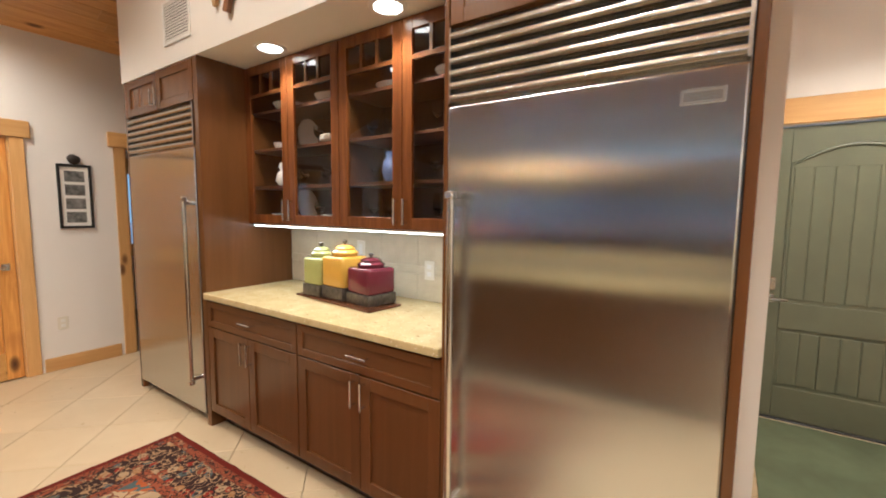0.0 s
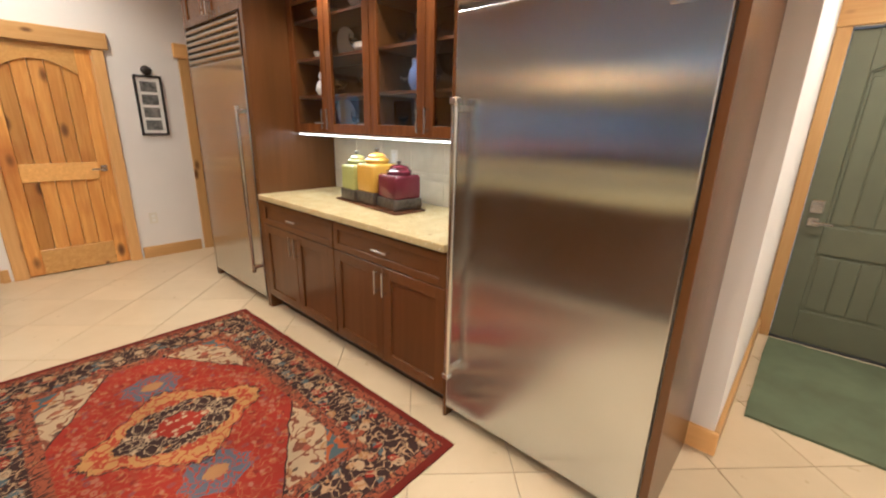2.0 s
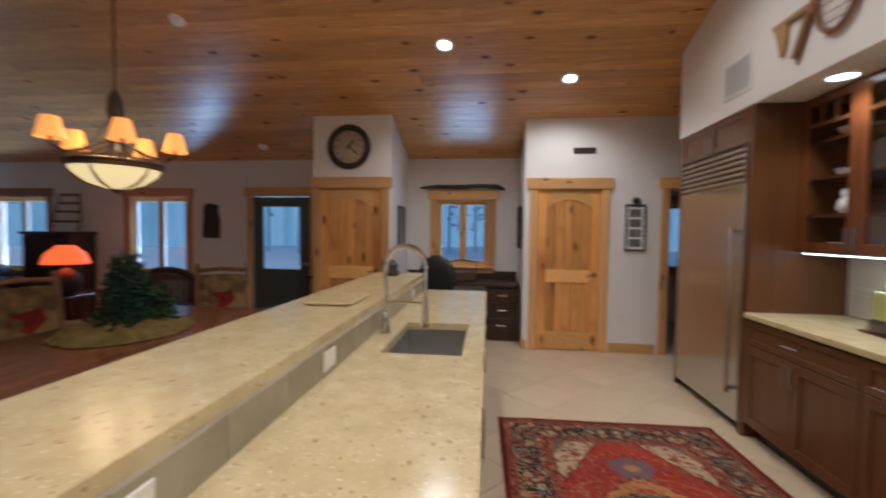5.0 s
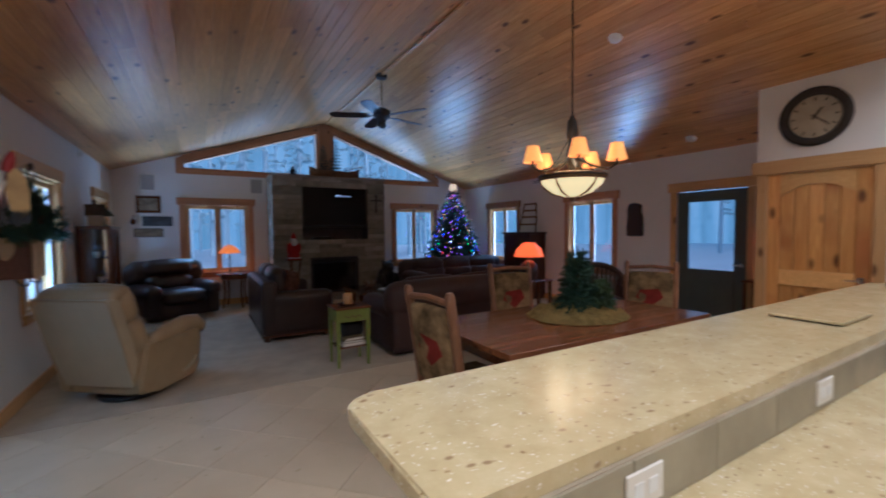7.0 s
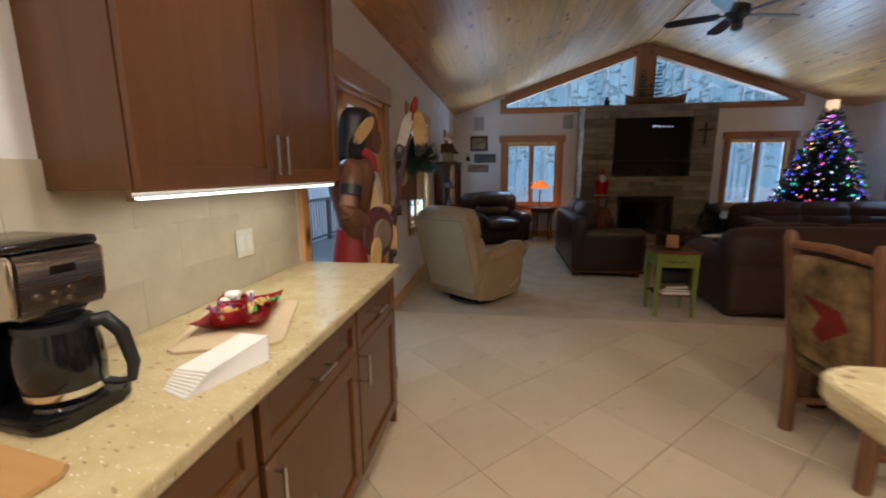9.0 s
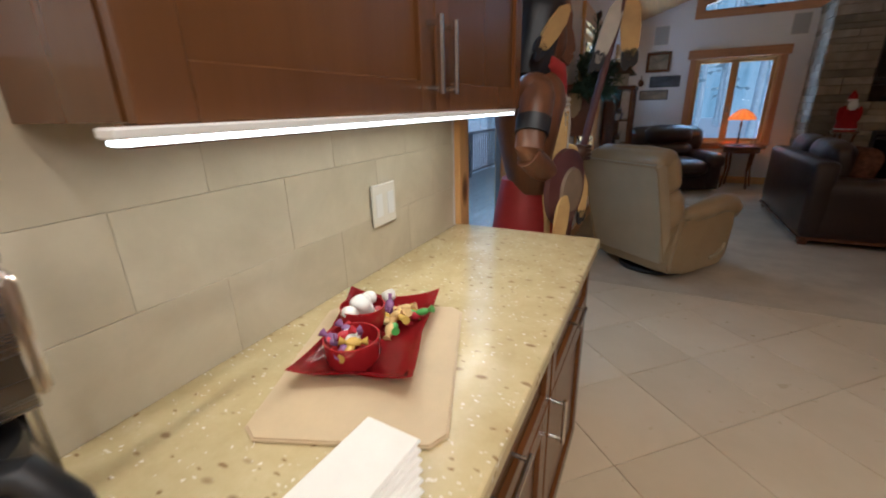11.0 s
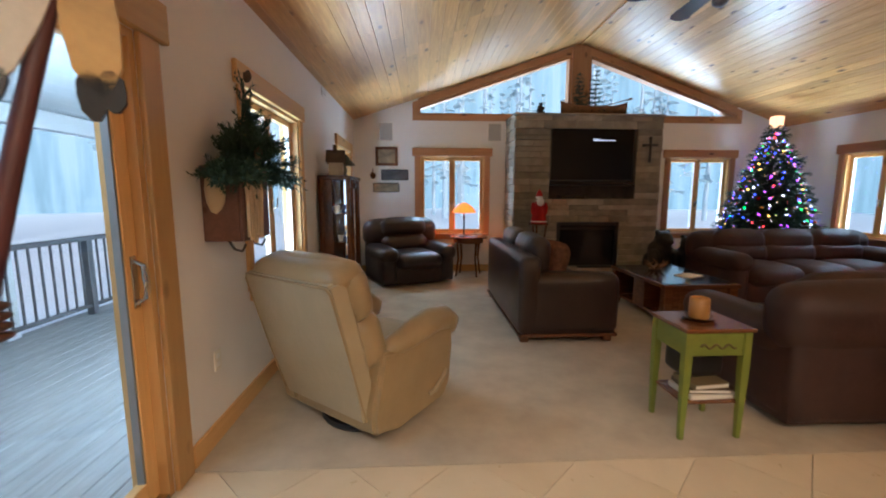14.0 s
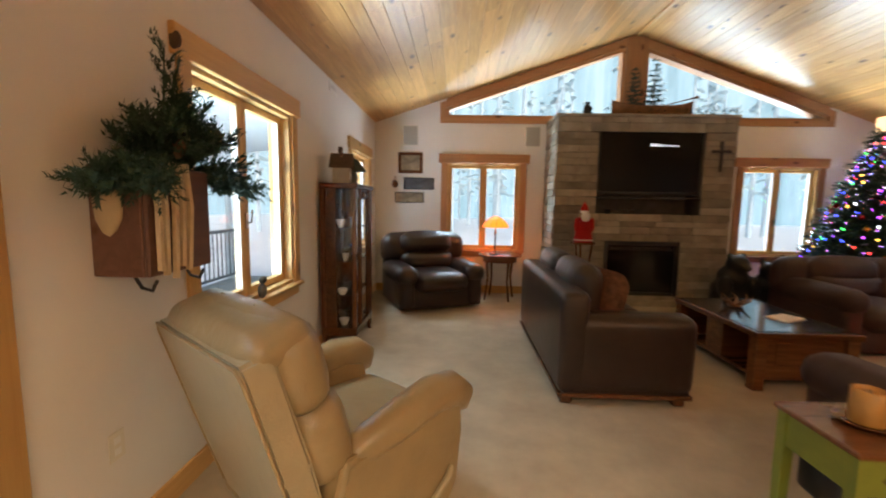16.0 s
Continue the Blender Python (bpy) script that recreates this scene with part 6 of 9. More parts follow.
blob(bm, (0, 0.22, 0.9), (0.24, 0.06, 0.30), 3)
part("backrest", bm, BLACK, oc, "", 60)
part("seat", boxes([(-0.25, -0.25, 0.44, 0.25, 0.22, 0.52)], 0.035, 3), BLACK, oc, "", 40)
part("back_bracket", boxes([(-0.03, 0.2, 0.46, 0.03, 0.24, 0.68)]), BLACK, oc)
bm = bmesh.new()
cyl(bm, (0, 0, 0.08), (0, 0, 0.44), 0.025)
part("column", bm, CHROME, oc, "", 40)
for k in range(5):
    a = 2 * math.pi * k / 5
    leg = part("leg", tube(bmesh.new(), [(0, 0, 0.1), (0.28 * math.cos(a), 0.28 * math.sin(a), 0.065)], [0.022, 0.014], 8), BLACK, oc)
    bm = bmesh.new()
    cyl(bm, (0.28 * math.cos(a) - 0.012 * math.sin(a), 0.28 * math.sin(a) + 0.012 * math.cos(a), 0.028), (0.28 * math.cos(a) + 0.012 * math.sin(a), 0.28 * math.sin(a) - 0.012 * math.cos(a), 0.028), 0.028, None, 12)
    part("castor", bm, BLACK, leg)
bm = tube(bmesh.new(), [(XR - 0.07, 2.2, 2.14), (XR - 0.08, 1.95, 2.155), (XR - 0.075, 1.6, 2.15), (XR - 0.085, 1.3, 2.165), (XR - 0.08, 1.05, 2.15), (XR - 0.09, 0.95, 2.11)], [0.015, 0.03, 0.035, 0.03, 0.038, 0.02], 8)
solid("driftwood_branch", bm, IRON, "weathered dark branch mounted over the window", "branch", "", 60)
for m in (pose(5.75, 2.409, 1.55, 0, 0, 180), pose(5.75, 0.749, 1.55)):
    pf = thing("picture_frame", m, "dark framed picture on the nook side wall", "picture")
    part("frame", boxes([(-0.2, 0, -0.28, -0.17, 0.025, 0.28), (0.17, 0, -0.28, 0.2, 0.025, 0.28), (-0.17, 0, -0.28, 0.17, 0.025, -0.25), (-0.17, 0, 0.25, 0.17, 0.025, 0.28)], 0.003), BLACK, pf)
    part("print", boxes([(-0.17, 0, -0.25, 0.17, 0.008, 0.25)]), PHOTO, pf)


# ---- living room ----
LEDGE = tile_mat("ledge_stone", (0.17, 0.14, 0.105), (0.36, 0.31, 0.24), 0.75, 4.0, 0.3, 0.6)
MORTAR = paint("mortar", (0.10, 0.085, 0.07), 0.95, 0.2, 10, 0.3)
FX0, FX1, FY, FZ = 1.19, 3.58, 10.09, 2.60
fp = thing("fireplace", pose(0, 0, 0), "floor-to-gable ledgestone fireplace with television niche", "fireplace")
for it in ((FX0 + 0.02, FY + 0.02, 0, 1.76, YG, FZ - 0.005), (3.17, FY + 0.02, 0, FX1 - 0.02, YG, FZ - 0.005), (1.76, FY + 0.02, 2.43, 3.17, YG, FZ - 0.005), (1.76, FY + 0.02, 0.92, 3.17, YG, 1.29), (1.76, FY + 0.02, 0, 1.91, YG, 0.92), (2.94, FY + 0.02, 0, 3.17, YG, 0.92), (1.91, FY + 0.02, 0, 2.94, YG, 0.16), (1.76, YG - 0.3, 1.29, 3.17, YG, 2.43), (1.91, YG - 0.2, 0.16, 2.94, YG, 0.92)):
    part("core_block", boxes([it]), MORTAR, fp, "dark recessed mortar")
rnd = random.Random(21)


def stone(x0, y0, z0, x1, y1, z1):
    part("stone", boxes([(x0, y0, z0, x1, y1, z1)], 0.006), LEDGE, fp)


z = 0.0
while z < FZ - 0.02:
    h = min(rnd.choice((0.075, 0.1, 0.125, 0.1)), FZ - z)
    if FZ - z - h < 0.05:
        h = FZ - z
    spans = [(FX0, FX1)]
    zm = z + h / 2
    if 1.29 < zm < 2.43:
        spans = [(FX0, 1.76), (3.17, FX1)]
    elif 0.16 < zm < 0.92:
        spans = [(FX0, 1.91), (2.94, FX1)]
    for a, b in spans:
        x = a
        while x < b - 0.001:
            w = rnd.uniform(0.22, 0.62)
            if b - x - w < 0.14:
                w = b - x
            stone(x + 0.002, FY - rnd.uniform(0.0, 0.02), z + 0.002, x + w - 0.002, FY + 0.025, z + h - 0.002)
            x += w
    for xs, sgn in ((FX0, 1), (FX1, -1)):
        y = FY + 0.027
        while y < YG - 0.02:
            w = rnd.uniform(0.2, 0.45)
            if YG - y - w < 0.12:
                w = YG - y
            d = rnd.uniform(0, 0.015)
            x0, x1 = (xs - d, xs + 0.022) if sgn > 0 else (xs - 0.022, xs + d)
            stone(x0, y + 0.002, z + 0.002, x1, y + w - 0.002, z + h - 0.002)
            y += w
    z += h
part("cap", boxes([(FX0 - 0.02, FY - 0.03, FZ, FX1 + 0.02, YG - 0.026, FZ + 0.035)], 0.006), LEDGE, fp, "flat stone cap")

SCREEN = paint("dark_screen", (0.004, 0.004, 0.005), 0.22, 0.05, 6, 0)
SCREEN.node_tree.nodes["Principled BSDF"].inputs["Specular IOR Level"].default_value = 0.2
tv = thing("television", pose(2.465, FY + 0.05, 1.99), "large flat black television in the stone niche", "television")
part("screen", boxes([(-0.665, -0.012, -0.385, 0.665, -0.008, 0.42)]), SCREEN, tv, "glossy dark screen")
part("bezel", boxes([(-0.685, -0.014, -0.42, -0.665, 0.05, 0.435), (0.665, -0.014, -0.42, 0.685, 0.05, 0.435), (-0.665, -0.014, -0.42, 0.665, 0.05, -0.385), (-0.665, -0.014, 0.42, 0.665, 0.05, 0.435), (-0.665, -0.007, -0.385, 0.665, 0.05, 0.42)], 0.002), BLACK, tv)
TXT = emitter("screen_text", (0.75, 0.8, 0.95), 1.3)
for k, (a, b) in enumerate(((0.0, 0.37), (0.0, 0.12))):
    part("text_bar", boxes([(a, -0.0135, 0.235 + k * 0.02, b, -0.0122, 0.241 + k * 0.02)]), TXT, tv)
solid("niche_shelf", boxes([(1.762, FY + 0.03, 1.515, 3.168, YG - 0.302, 1.54)], 0.003), BLACK, "black shelf under the television", "shelf")
eq = thing("media_box", pose(2.2, 10.3, 1.2905), "black media box in the niche", "media player")
part("case", boxes([(-0.2, -0.12, 0, 0.2, 0.12, 0.07)], 0.005), BLACK, eq)
part("front", boxes([(-0.19, -0.124, 0.008, 0.19, -0.12, 0.062)]), BLACK_GLOSS, eq)
fb = thing("firebox", pose(0, 0, 0), "black gas fireplace insert with dark glass", "fireplace insert")
part("surround", boxes([(1.912, FY - 0.004, 0.162, 1.965, FY + 0.3, 0.918), (2.885, FY - 0.004, 0.162, 2.938, FY + 0.3, 0.918), (1.965, FY - 0.004, 0.162, 2.885, FY + 0.3, 0.21), (1.965, FY - 0.004, 0.865, 2.885, FY + 0.3, 0.918)], 0.004), BLACK, fb)
part("glass_front", boxes([(1.965, FY + 0.03, 0.21, 2.885, FY + 0.036, 0.865)]), BLACK_GLOSS, fb)
for k in range(3):
    part("louver", boxes([(1.985, FY + 0.01, 0.80 + k * 0.018, 2.865, FY + 0.029, 0.808 + k * 0.018)]), IRON, fb)

# cross, canoe, small trees and bear on the fireplace
bm = bmesh.new()
tube(bm, [(0, 0, -0.2), (0.006, 0, 0), (0, 0, 0.2)], [0.022, 0.018, 0.024], 8)
tube(bm, [(-0.12, 0, 0.07), (0, 0.0, 0.075), (0.12, 0, 0.07)], [0.022, 0.017, 0.02], 8)
solid("wall_cross", bm, IRON, "rustic dark twig cross on the stone", "cross", "", 50, pose(3.36, FY - 0.045, 2.08))
BIRCH = paint("birch_bark", (0.36, 0.19, 0.09), 0.7, 0.3, 12, 0.2)
cn = thing("model_canoe", pose(2.52, 10.3, FZ + 0.035), "model birch bark canoe on the fireplace", "canoe")
bm = bmesh.new()
ribs = []
for k in range(17):
    u = -1 + k / 8
    w, zb, zt = 0.11 * (1 - u * u) ** 0.6 + 0.004, 0.02 + 0.03 * abs(u) ** 4, 0.13 + 0.09 * abs(u) ** 3
    ribs.append([bm.verts.new((0.55 * u, s * w * (c ** 0.5), zb + (zt - zb) * c)) for s, c in ((-1, 1), (-1, 0.5), (-1, 0.12), (1, 0.0), (1, 0.12), (1, 0.5), (1, 1))])
for a, b in zip(ribs, ribs[1:]):
    for q in range(6):
        bm.faces.new((a[q], a[q + 1], b[q + 1], b[q]))
bmesh.ops.solidify(bm, geom=bm.faces[:], thickness=0.008)
part("hull", bm, BIRCH, cn, "", 40)
for s in (-1, 1):
    part("gunwale", tube(bmesh.new(), [(0.55 * (-1 + k / 8), s * (0.11 * (1 - (-1 + k / 8) ** 2) ** 0.6 + 0.004), 0.13 + 0.09 * abs(-1 + k / 8) ** 3) for k in range(17)], 0.008, 6), LOG, cn)
for x in (-0.3, 0.0, 0.3):
    part("thwart", boxes([(x - 0.01, -0.09, 0.12, x + 0.01, 0.09, 0.132)]), LOG, cn)
part("paddle", tube(bmesh.new(), [(0.1, -0.02, 0.14), (0.5, 0.0, 0.25), (0.62, 0.0, 0.28)], [0.008, 0.008, 0.02], 6), LOG, cn)
bm = boxes([(-0.27, -0.05, 0, 0.27, 0.05, 0.022)])
part("stand", bm, WALNUT, cn)

NEEDLE = paint("fir_needles", (0.022, 0.055, 0.028), 0.7, 0.35, 9, 0)
NEEDLE_BLUE = paint("spruce_needles", (0.018, 0.045, 0.032), 0.7, 0.35, 9, 0)
BARK = paint("bark", (0.09, 0.055, 0.035), 0.95, 0.3, 14, 0.6, 40)


def twig(bm, p, d, ln, rnd, needles=18, nl=0.035, w=0.0035):
    """A shoot of thin needle blades round a stem."""
    d = d.normalized()
    s = d.orthogonal().normalized()
    t = d.cross(s)
    for k in range(needles):
        u = (k + rnd.random()) / needles
        a = rnd.uniform(0, 6.283)
        o = (s * math.cos(a) + t * math.sin(a))
        base = p + d * ln * u
        tip = base + (o * 0.8 + d * 0.75).normalized() * nl * rnd.uniform(0.7, 1.2) * (1.1 - 0.4 * u)
        side = o.cross(d) * w
        bm.faces.new((bm.verts.new(base - side), bm.verts.new(base + side), bm.verts.new(tip)))


def conifer_crown(h0, h1, r, rows, per, rnd, needles=14, nl=0.05, w=0.005, droop=0.25, shoots=3, taper=0.85):
    bm = bmesh.new()
    for k in range(rows):
        u = k / (rows - 1)
        z = h0 + (h1 - h0) * u
        rr = r * (1 - u) ** taper + 0.02
        n = max(3, int(per * (1 - u) + 3))
        for q in range(n):
            a = 2 * math.pi * (q + rnd.random() * 0.8) / n + k
            ln = rr * rnd.uniform(0.78, 1.1)
            d = Vector((math.cos(a), math.sin(a), -droop + 0.3 * u))
            tip = Vector((0, 0, z)) + d * ln
            tube(bm, [Vector((0, 0, z)), tip], [0.006, 0.002], 3)
            steps = max(2, int(ln / (nl * 1.6)))
            for s in range(steps):
                p = Vector((0, 0, z)) + d * ln * (0.25 + 0.75 * s / steps)
                for b in range(shoots):
                    dd = d + Vector((rnd.uniform(-0.9, 0.9), rnd.uniform(-0.9, 0.9), rnd.uniform(-0.3, 0.5)))
                    twig(bm, p, dd, nl * 2.2, rnd, needles, nl, w)
    twig(bm, Vector((0, 0, h1 - 0.05)), Vector((0, 0, 1)), 0.12, rnd, needles, nl, w)
    return bm


def mini_tree(m, h, r, label):
    t = thing("small_fir", m, label, "artificial tree", "small fir trees")
    bm = bmesh.new()
    cyl(bm, (0, 0, 0), (0, 0, h * 0.9), 0.012, 0.004, 8)
    part("trunk", bm, BARK, t)
    part("crown", conifer_crown(h * 0.12, h * 0.97, r, 11, 7, random.Random(int(h * 1000)), 10, 0.022, 0.004, 0.15, 2), NEEDLE_BLUE, t)


mini_tree(pose(2.30, 10.38, FZ + 0.035), 0.68, 0.13, "small dark green fir behind the canoe")
mini_tree(pose(2.56, 10.36, FZ + 0.035), 0.80, 0.16, "taller dark green fir behind the canoe")
bm = bmesh.new()
rnd = random.Random(4)
for x in (-0.3, -0.15, 0.0, 0.15, 0.3):
    for k in range(5):
        twig(bm, Vector((x, 0, 0.03)), Vector((rnd.uniform(-1, 1), rnd.uniform(-0.6, 0.6), rnd.uniform(0.1, 0.6))), 0.12, rnd, 16, 0.03, 0.004)
solid("greenery_sprig", bm, NEEDLE, "loose evergreen sprigs along the stone cap", "greenery", "", None, pose(3.3, 10.2, FZ + 0.035))
BEAR = paint("black_resin", (0.012, 0.011, 0.011), 0.55, 0.3, 20, 0.5, 60)
FUR = BEAR


def bear(name, m, s, label):
    """A sitting bear as one plain shape."""
    bm = bmesh.new()
    for c, r in (((0, 0, 0.3), (0.26, 0.24, 0.3)), ((0, -0.05, 0.55), (0.22, 0.2, 0.22)), ((0, -0.12, 0.78), (0.15, 0.16, 0.14)), ((0, -0.27, 0.74), (0.07, 0.08, 0.06)), ((-0.11, -0.08, 0.9), (0.05, 0.03, 0.05)), ((0.11, -0.08, 0.9), (0.05, 0.03, 0.05)), ((-0.2, -0.25, 0.12), (0.1, 0.18, 0.11)), ((0.2, -0.25, 0.12), (0.1, 0.18, 0.11)), ((-0.22, -0.18, 0.45), (0.08, 0.12, 0.16)), ((0.22, -0.18, 0.45), (0.08, 0.12, 0.16))):
        blob(bm, c, r, 3, 0.12, c[0] * 7 + c[2])
    bmesh.ops.scale(bm, verts=bm.verts, vec=(s, s, s))
    zmin = min(v.co.z for v in bm.verts)
    for v in bm.verts:
        v.co.z -= zmin
    ob = solid(name, bm, BEAR, label, "bear figure", "", 60, m)
    skin = ob.modifiers.new("skin", "REMESH")
    skin.mode, skin.voxel_size, skin.use_smooth_shade = "VOXEL", 0.03 * s, True
    whole = bpy.data.meshes.new_from_object(ob.evaluated_get(bpy.context.evaluated_depsgraph_get()))
    ob.modifiers.clear()
    ob.data = whole


bear("bear_statue", pose(3.45, 9.78, 0.008, 0, 0, 8), 0.88, "large black bear statue beside the fireplace")
bear("bear_statue", pose(3.86, 9.66, 0.008, 0, 0, -30), 0.80, "black bear cub statue beside the larger one")
bear("bear_figurine", pose(1.62, 10.25, FZ + 0.035), 0.2, "small black bear figurine on the stone cap")

st = thing("plant_stand", pose(1.52, 9.78, 0.004), "slim brown wooden stand before the fireplace", "stand")
part("top", lathe(bmesh.new(), [(0, 0.9), (0.15, 0.9), (0.155, 0.91), (0.15, 0.925), (0, 0.925)], 24), WALNUT, st, "", 40)
for k in range(3):
    a = k * 2.094
    part("leg", tube(bmesh.new(), [(0.17 * math.cos(a), 0.17 * math.sin(a), 0.0), (0.07 * math.cos(a), 0.07 * math.sin(a), 0.45), (0.12 * math.cos(a), 0.12 * math.sin(a), 0.9)], 0.014, 8), WALNUT, st)
RED_CLOTH = pile("red_cloth", (0.34, 0.015, 0.015), 0.2, 200, 0.4)
WHITE_CLOTH = pile("white_cloth", (0.72, 0.70, 0.66), 0.1, 200, 0.5)


def multi(name, pieces, label, category, m, smooth=50):
    """One plain mesh in several colours."""
    bm_all = bmesh.new()
    mats = []
    for bm, mat in pieces:
        bmesh.ops.recalc_face_normals(bm, faces=bm.faces)
        if mat not in mats:
            mats.append(mat)
        for f in bm.faces:
            f.material_index = mats.index(mat)
        me = bpy.data.meshes.new("piece")
        bm.to_mesh(me)
        bm.free()
        bm_all.from_mesh(me)
        bpy.data.meshes.remove(me)
    me = bpy.data.meshes.new(name)
    bm_all.to_mesh(me)
    bm_all.free()
    for mat in mats:
        me.materials.append(mat)
    for p in me.polygons:
        p.use_smooth = True
    me.set_sharp_from_angle(angle=radians(smooth))
    ob = new(name, me)
    ob.matrix_world = m
    return tagged(ob, label, category)


def shape(*items):
    bm = bmesh.new()
    for c, r in items:
        blob(bm, c, r, 3)
    return bm


multi("santa_figure", [
    (lathe(bmesh.new(), [(0, 0), (0.11, 0.0), (0.12, 0.03), (0.09, 0.2), (0.07, 0.32), (0, 0.34)], 20), RED_CLOTH),
    (shape(((0, -0.06, 0.33), (0.055, 0.04, 0.07)), ((0, 0, 0.4), (0.055, 0.055, 0.03)), ((0, 0, 0.03), (0.125, 0.125, 0.025))), WHITE_CLOTH),
    (lathe(bmesh.new(), [(0.052, 0.41), (0.04, 0.46), (0.0, 0.53)], 16), RED_CLOTH),
    (shape(((0.1, -0.02, 0.22), (0.03, 0.03, 0.1)), ((-0.1, -0.02, 0.22), (0.03, 0.03, 0.1))), RED_CLOTH)],
    "small red and white holiday figure on a stand", "figurine", pose(1.52, 9.78, 0.93, 0, 0, 0))


# speakers and pictures on the gable wall
for x in (-0.885, 0.985):
    sp = thing("wall_speaker", pose(x, YG, 2.43, 0, 0, 180), "flush white wall speaker with mesh grille", "speaker", "wall speakers")
    part("frame", boxes([(-0.115, 0, -0.15, 0.115, 0.006, 0.15)], 0.003), WHITE_PLASTIC, sp)
    part("mesh_grille", boxes([(-0.105, 0.006, -0.14, 0.105, 0.009, 0.14)], 0.002), paint("speaker_mesh", (0.42, 0.40, 0.38), 0.8, 0.15, 300, 0.4, 400), sp)


def picture(m, w, h, label, mat_frame, mat_print, f=0.03):
    p = thing("wall_picture", m, label, "picture")
    part("frame", boxes([(-w / 2, 0, -h / 2, -w / 2 + f, 0.022, h / 2), (w / 2 - f, 0, -h / 2, w / 2, 0.022, h / 2), (-w / 2 + f, 0, -h / 2, w / 2 - f, 0.022, -h / 2 + f), (-w / 2 + f, 0, h / 2 - f, w / 2 - f, 0.022, h / 2)], 0.003), mat_frame, p)
    part("print", boxes([(-w / 2 + f, 0, -h / 2 + f, w / 2 - f, 0.008, h / 2 - f)]), mat_print, p)
    return p


SEPIA = paint("sepia_print", (0.26, 0.20, 0.13), 0.5, 0.55, 7, 0)
DUSK = paint("dusk_print", (0.07, 0.075, 0.085), 0.4, 0.7, 5, 0)
picture(pose(-0.88, YG, 2.015, 0, 0, 180), 0.38, 0.32, "brown framed sepia print on the gable wall", WALNUT, SEPIA, 0.045)
picture(pose(-0.745, YG, 1.70, 0, 0, 180), 0.47, 0.18, "dark panoramic landscape print without mat", BLACK, DUSK, 0.012)
picture(pose(-0.895, YG, 1.485, 0, 0, 180), 0.45, 0.16, "grey panoramic landscape print in a thin frame", IRON, SEPIA, 0.012)
bm = bmesh.new()
blob(bm, (0, 0.02, 0), (0.05, 0.02, 0.06), 2, 0.2)
tube(bm, [(0, 0.02, 0.05), (0, 0.015, 0.12)], 0.008, 6)
solid("wall_gourd", bm, WALNUT, "small brown gourd ornament hanging on the wall", "ornament", "", 60, pose(-1.12, YG, 1.69, 0, 0, 180))


# ---- seating ----
def cushion(x0, y0, z0, x1, y1, z1, r=0.07, puff=0.02):
    bm = bmesh.new()
    box(bm, x0, y0, z0, x1, y1, z1, r, 4)
    c = Vector(((x0 + x1) / 2, (y0 + y1) / 2, (z0 + z1) / 2))
    h = Vector((abs(x1 - x0) / 2, abs(y1 - y0) / 2, abs(z1 - z0) / 2))
    es = [e for e in bm.edges if e.calc_length() > 0.12]
    bmesh.ops.subdivide_edges(bm, edges=es, cuts=3, use_grid_fill=True)
    for v in bm.verts:
        q = v.co - c
        n = Vector((q.x / h.x, q.y / h.y, q.z / h.z))
        d = max(abs(n.x), abs(n.y), abs(n.z))
        k = (1 - min(1, abs(n.x)) ** 4) * (1 - min(1, abs(n.y)) ** 4) if abs(n.z) > 0.9 else ((1 - min(1, abs(n.x)) ** 4) * (1 - min(1, abs(n.z)) ** 4) if abs(n.y) > 0.9 else (1 - min(1, abs(n.y)) ** 4) * (1 - min(1, abs(n.z)) ** 4))
        ax = 2 if abs(n.z) > 0.9 else (1 if abs(n.y) > 0.9 else 0)
        v.co[ax] += math.copysign(puff * k, q[ax]) + 0.006 * noise.noise(v.co * 5)
    return bm


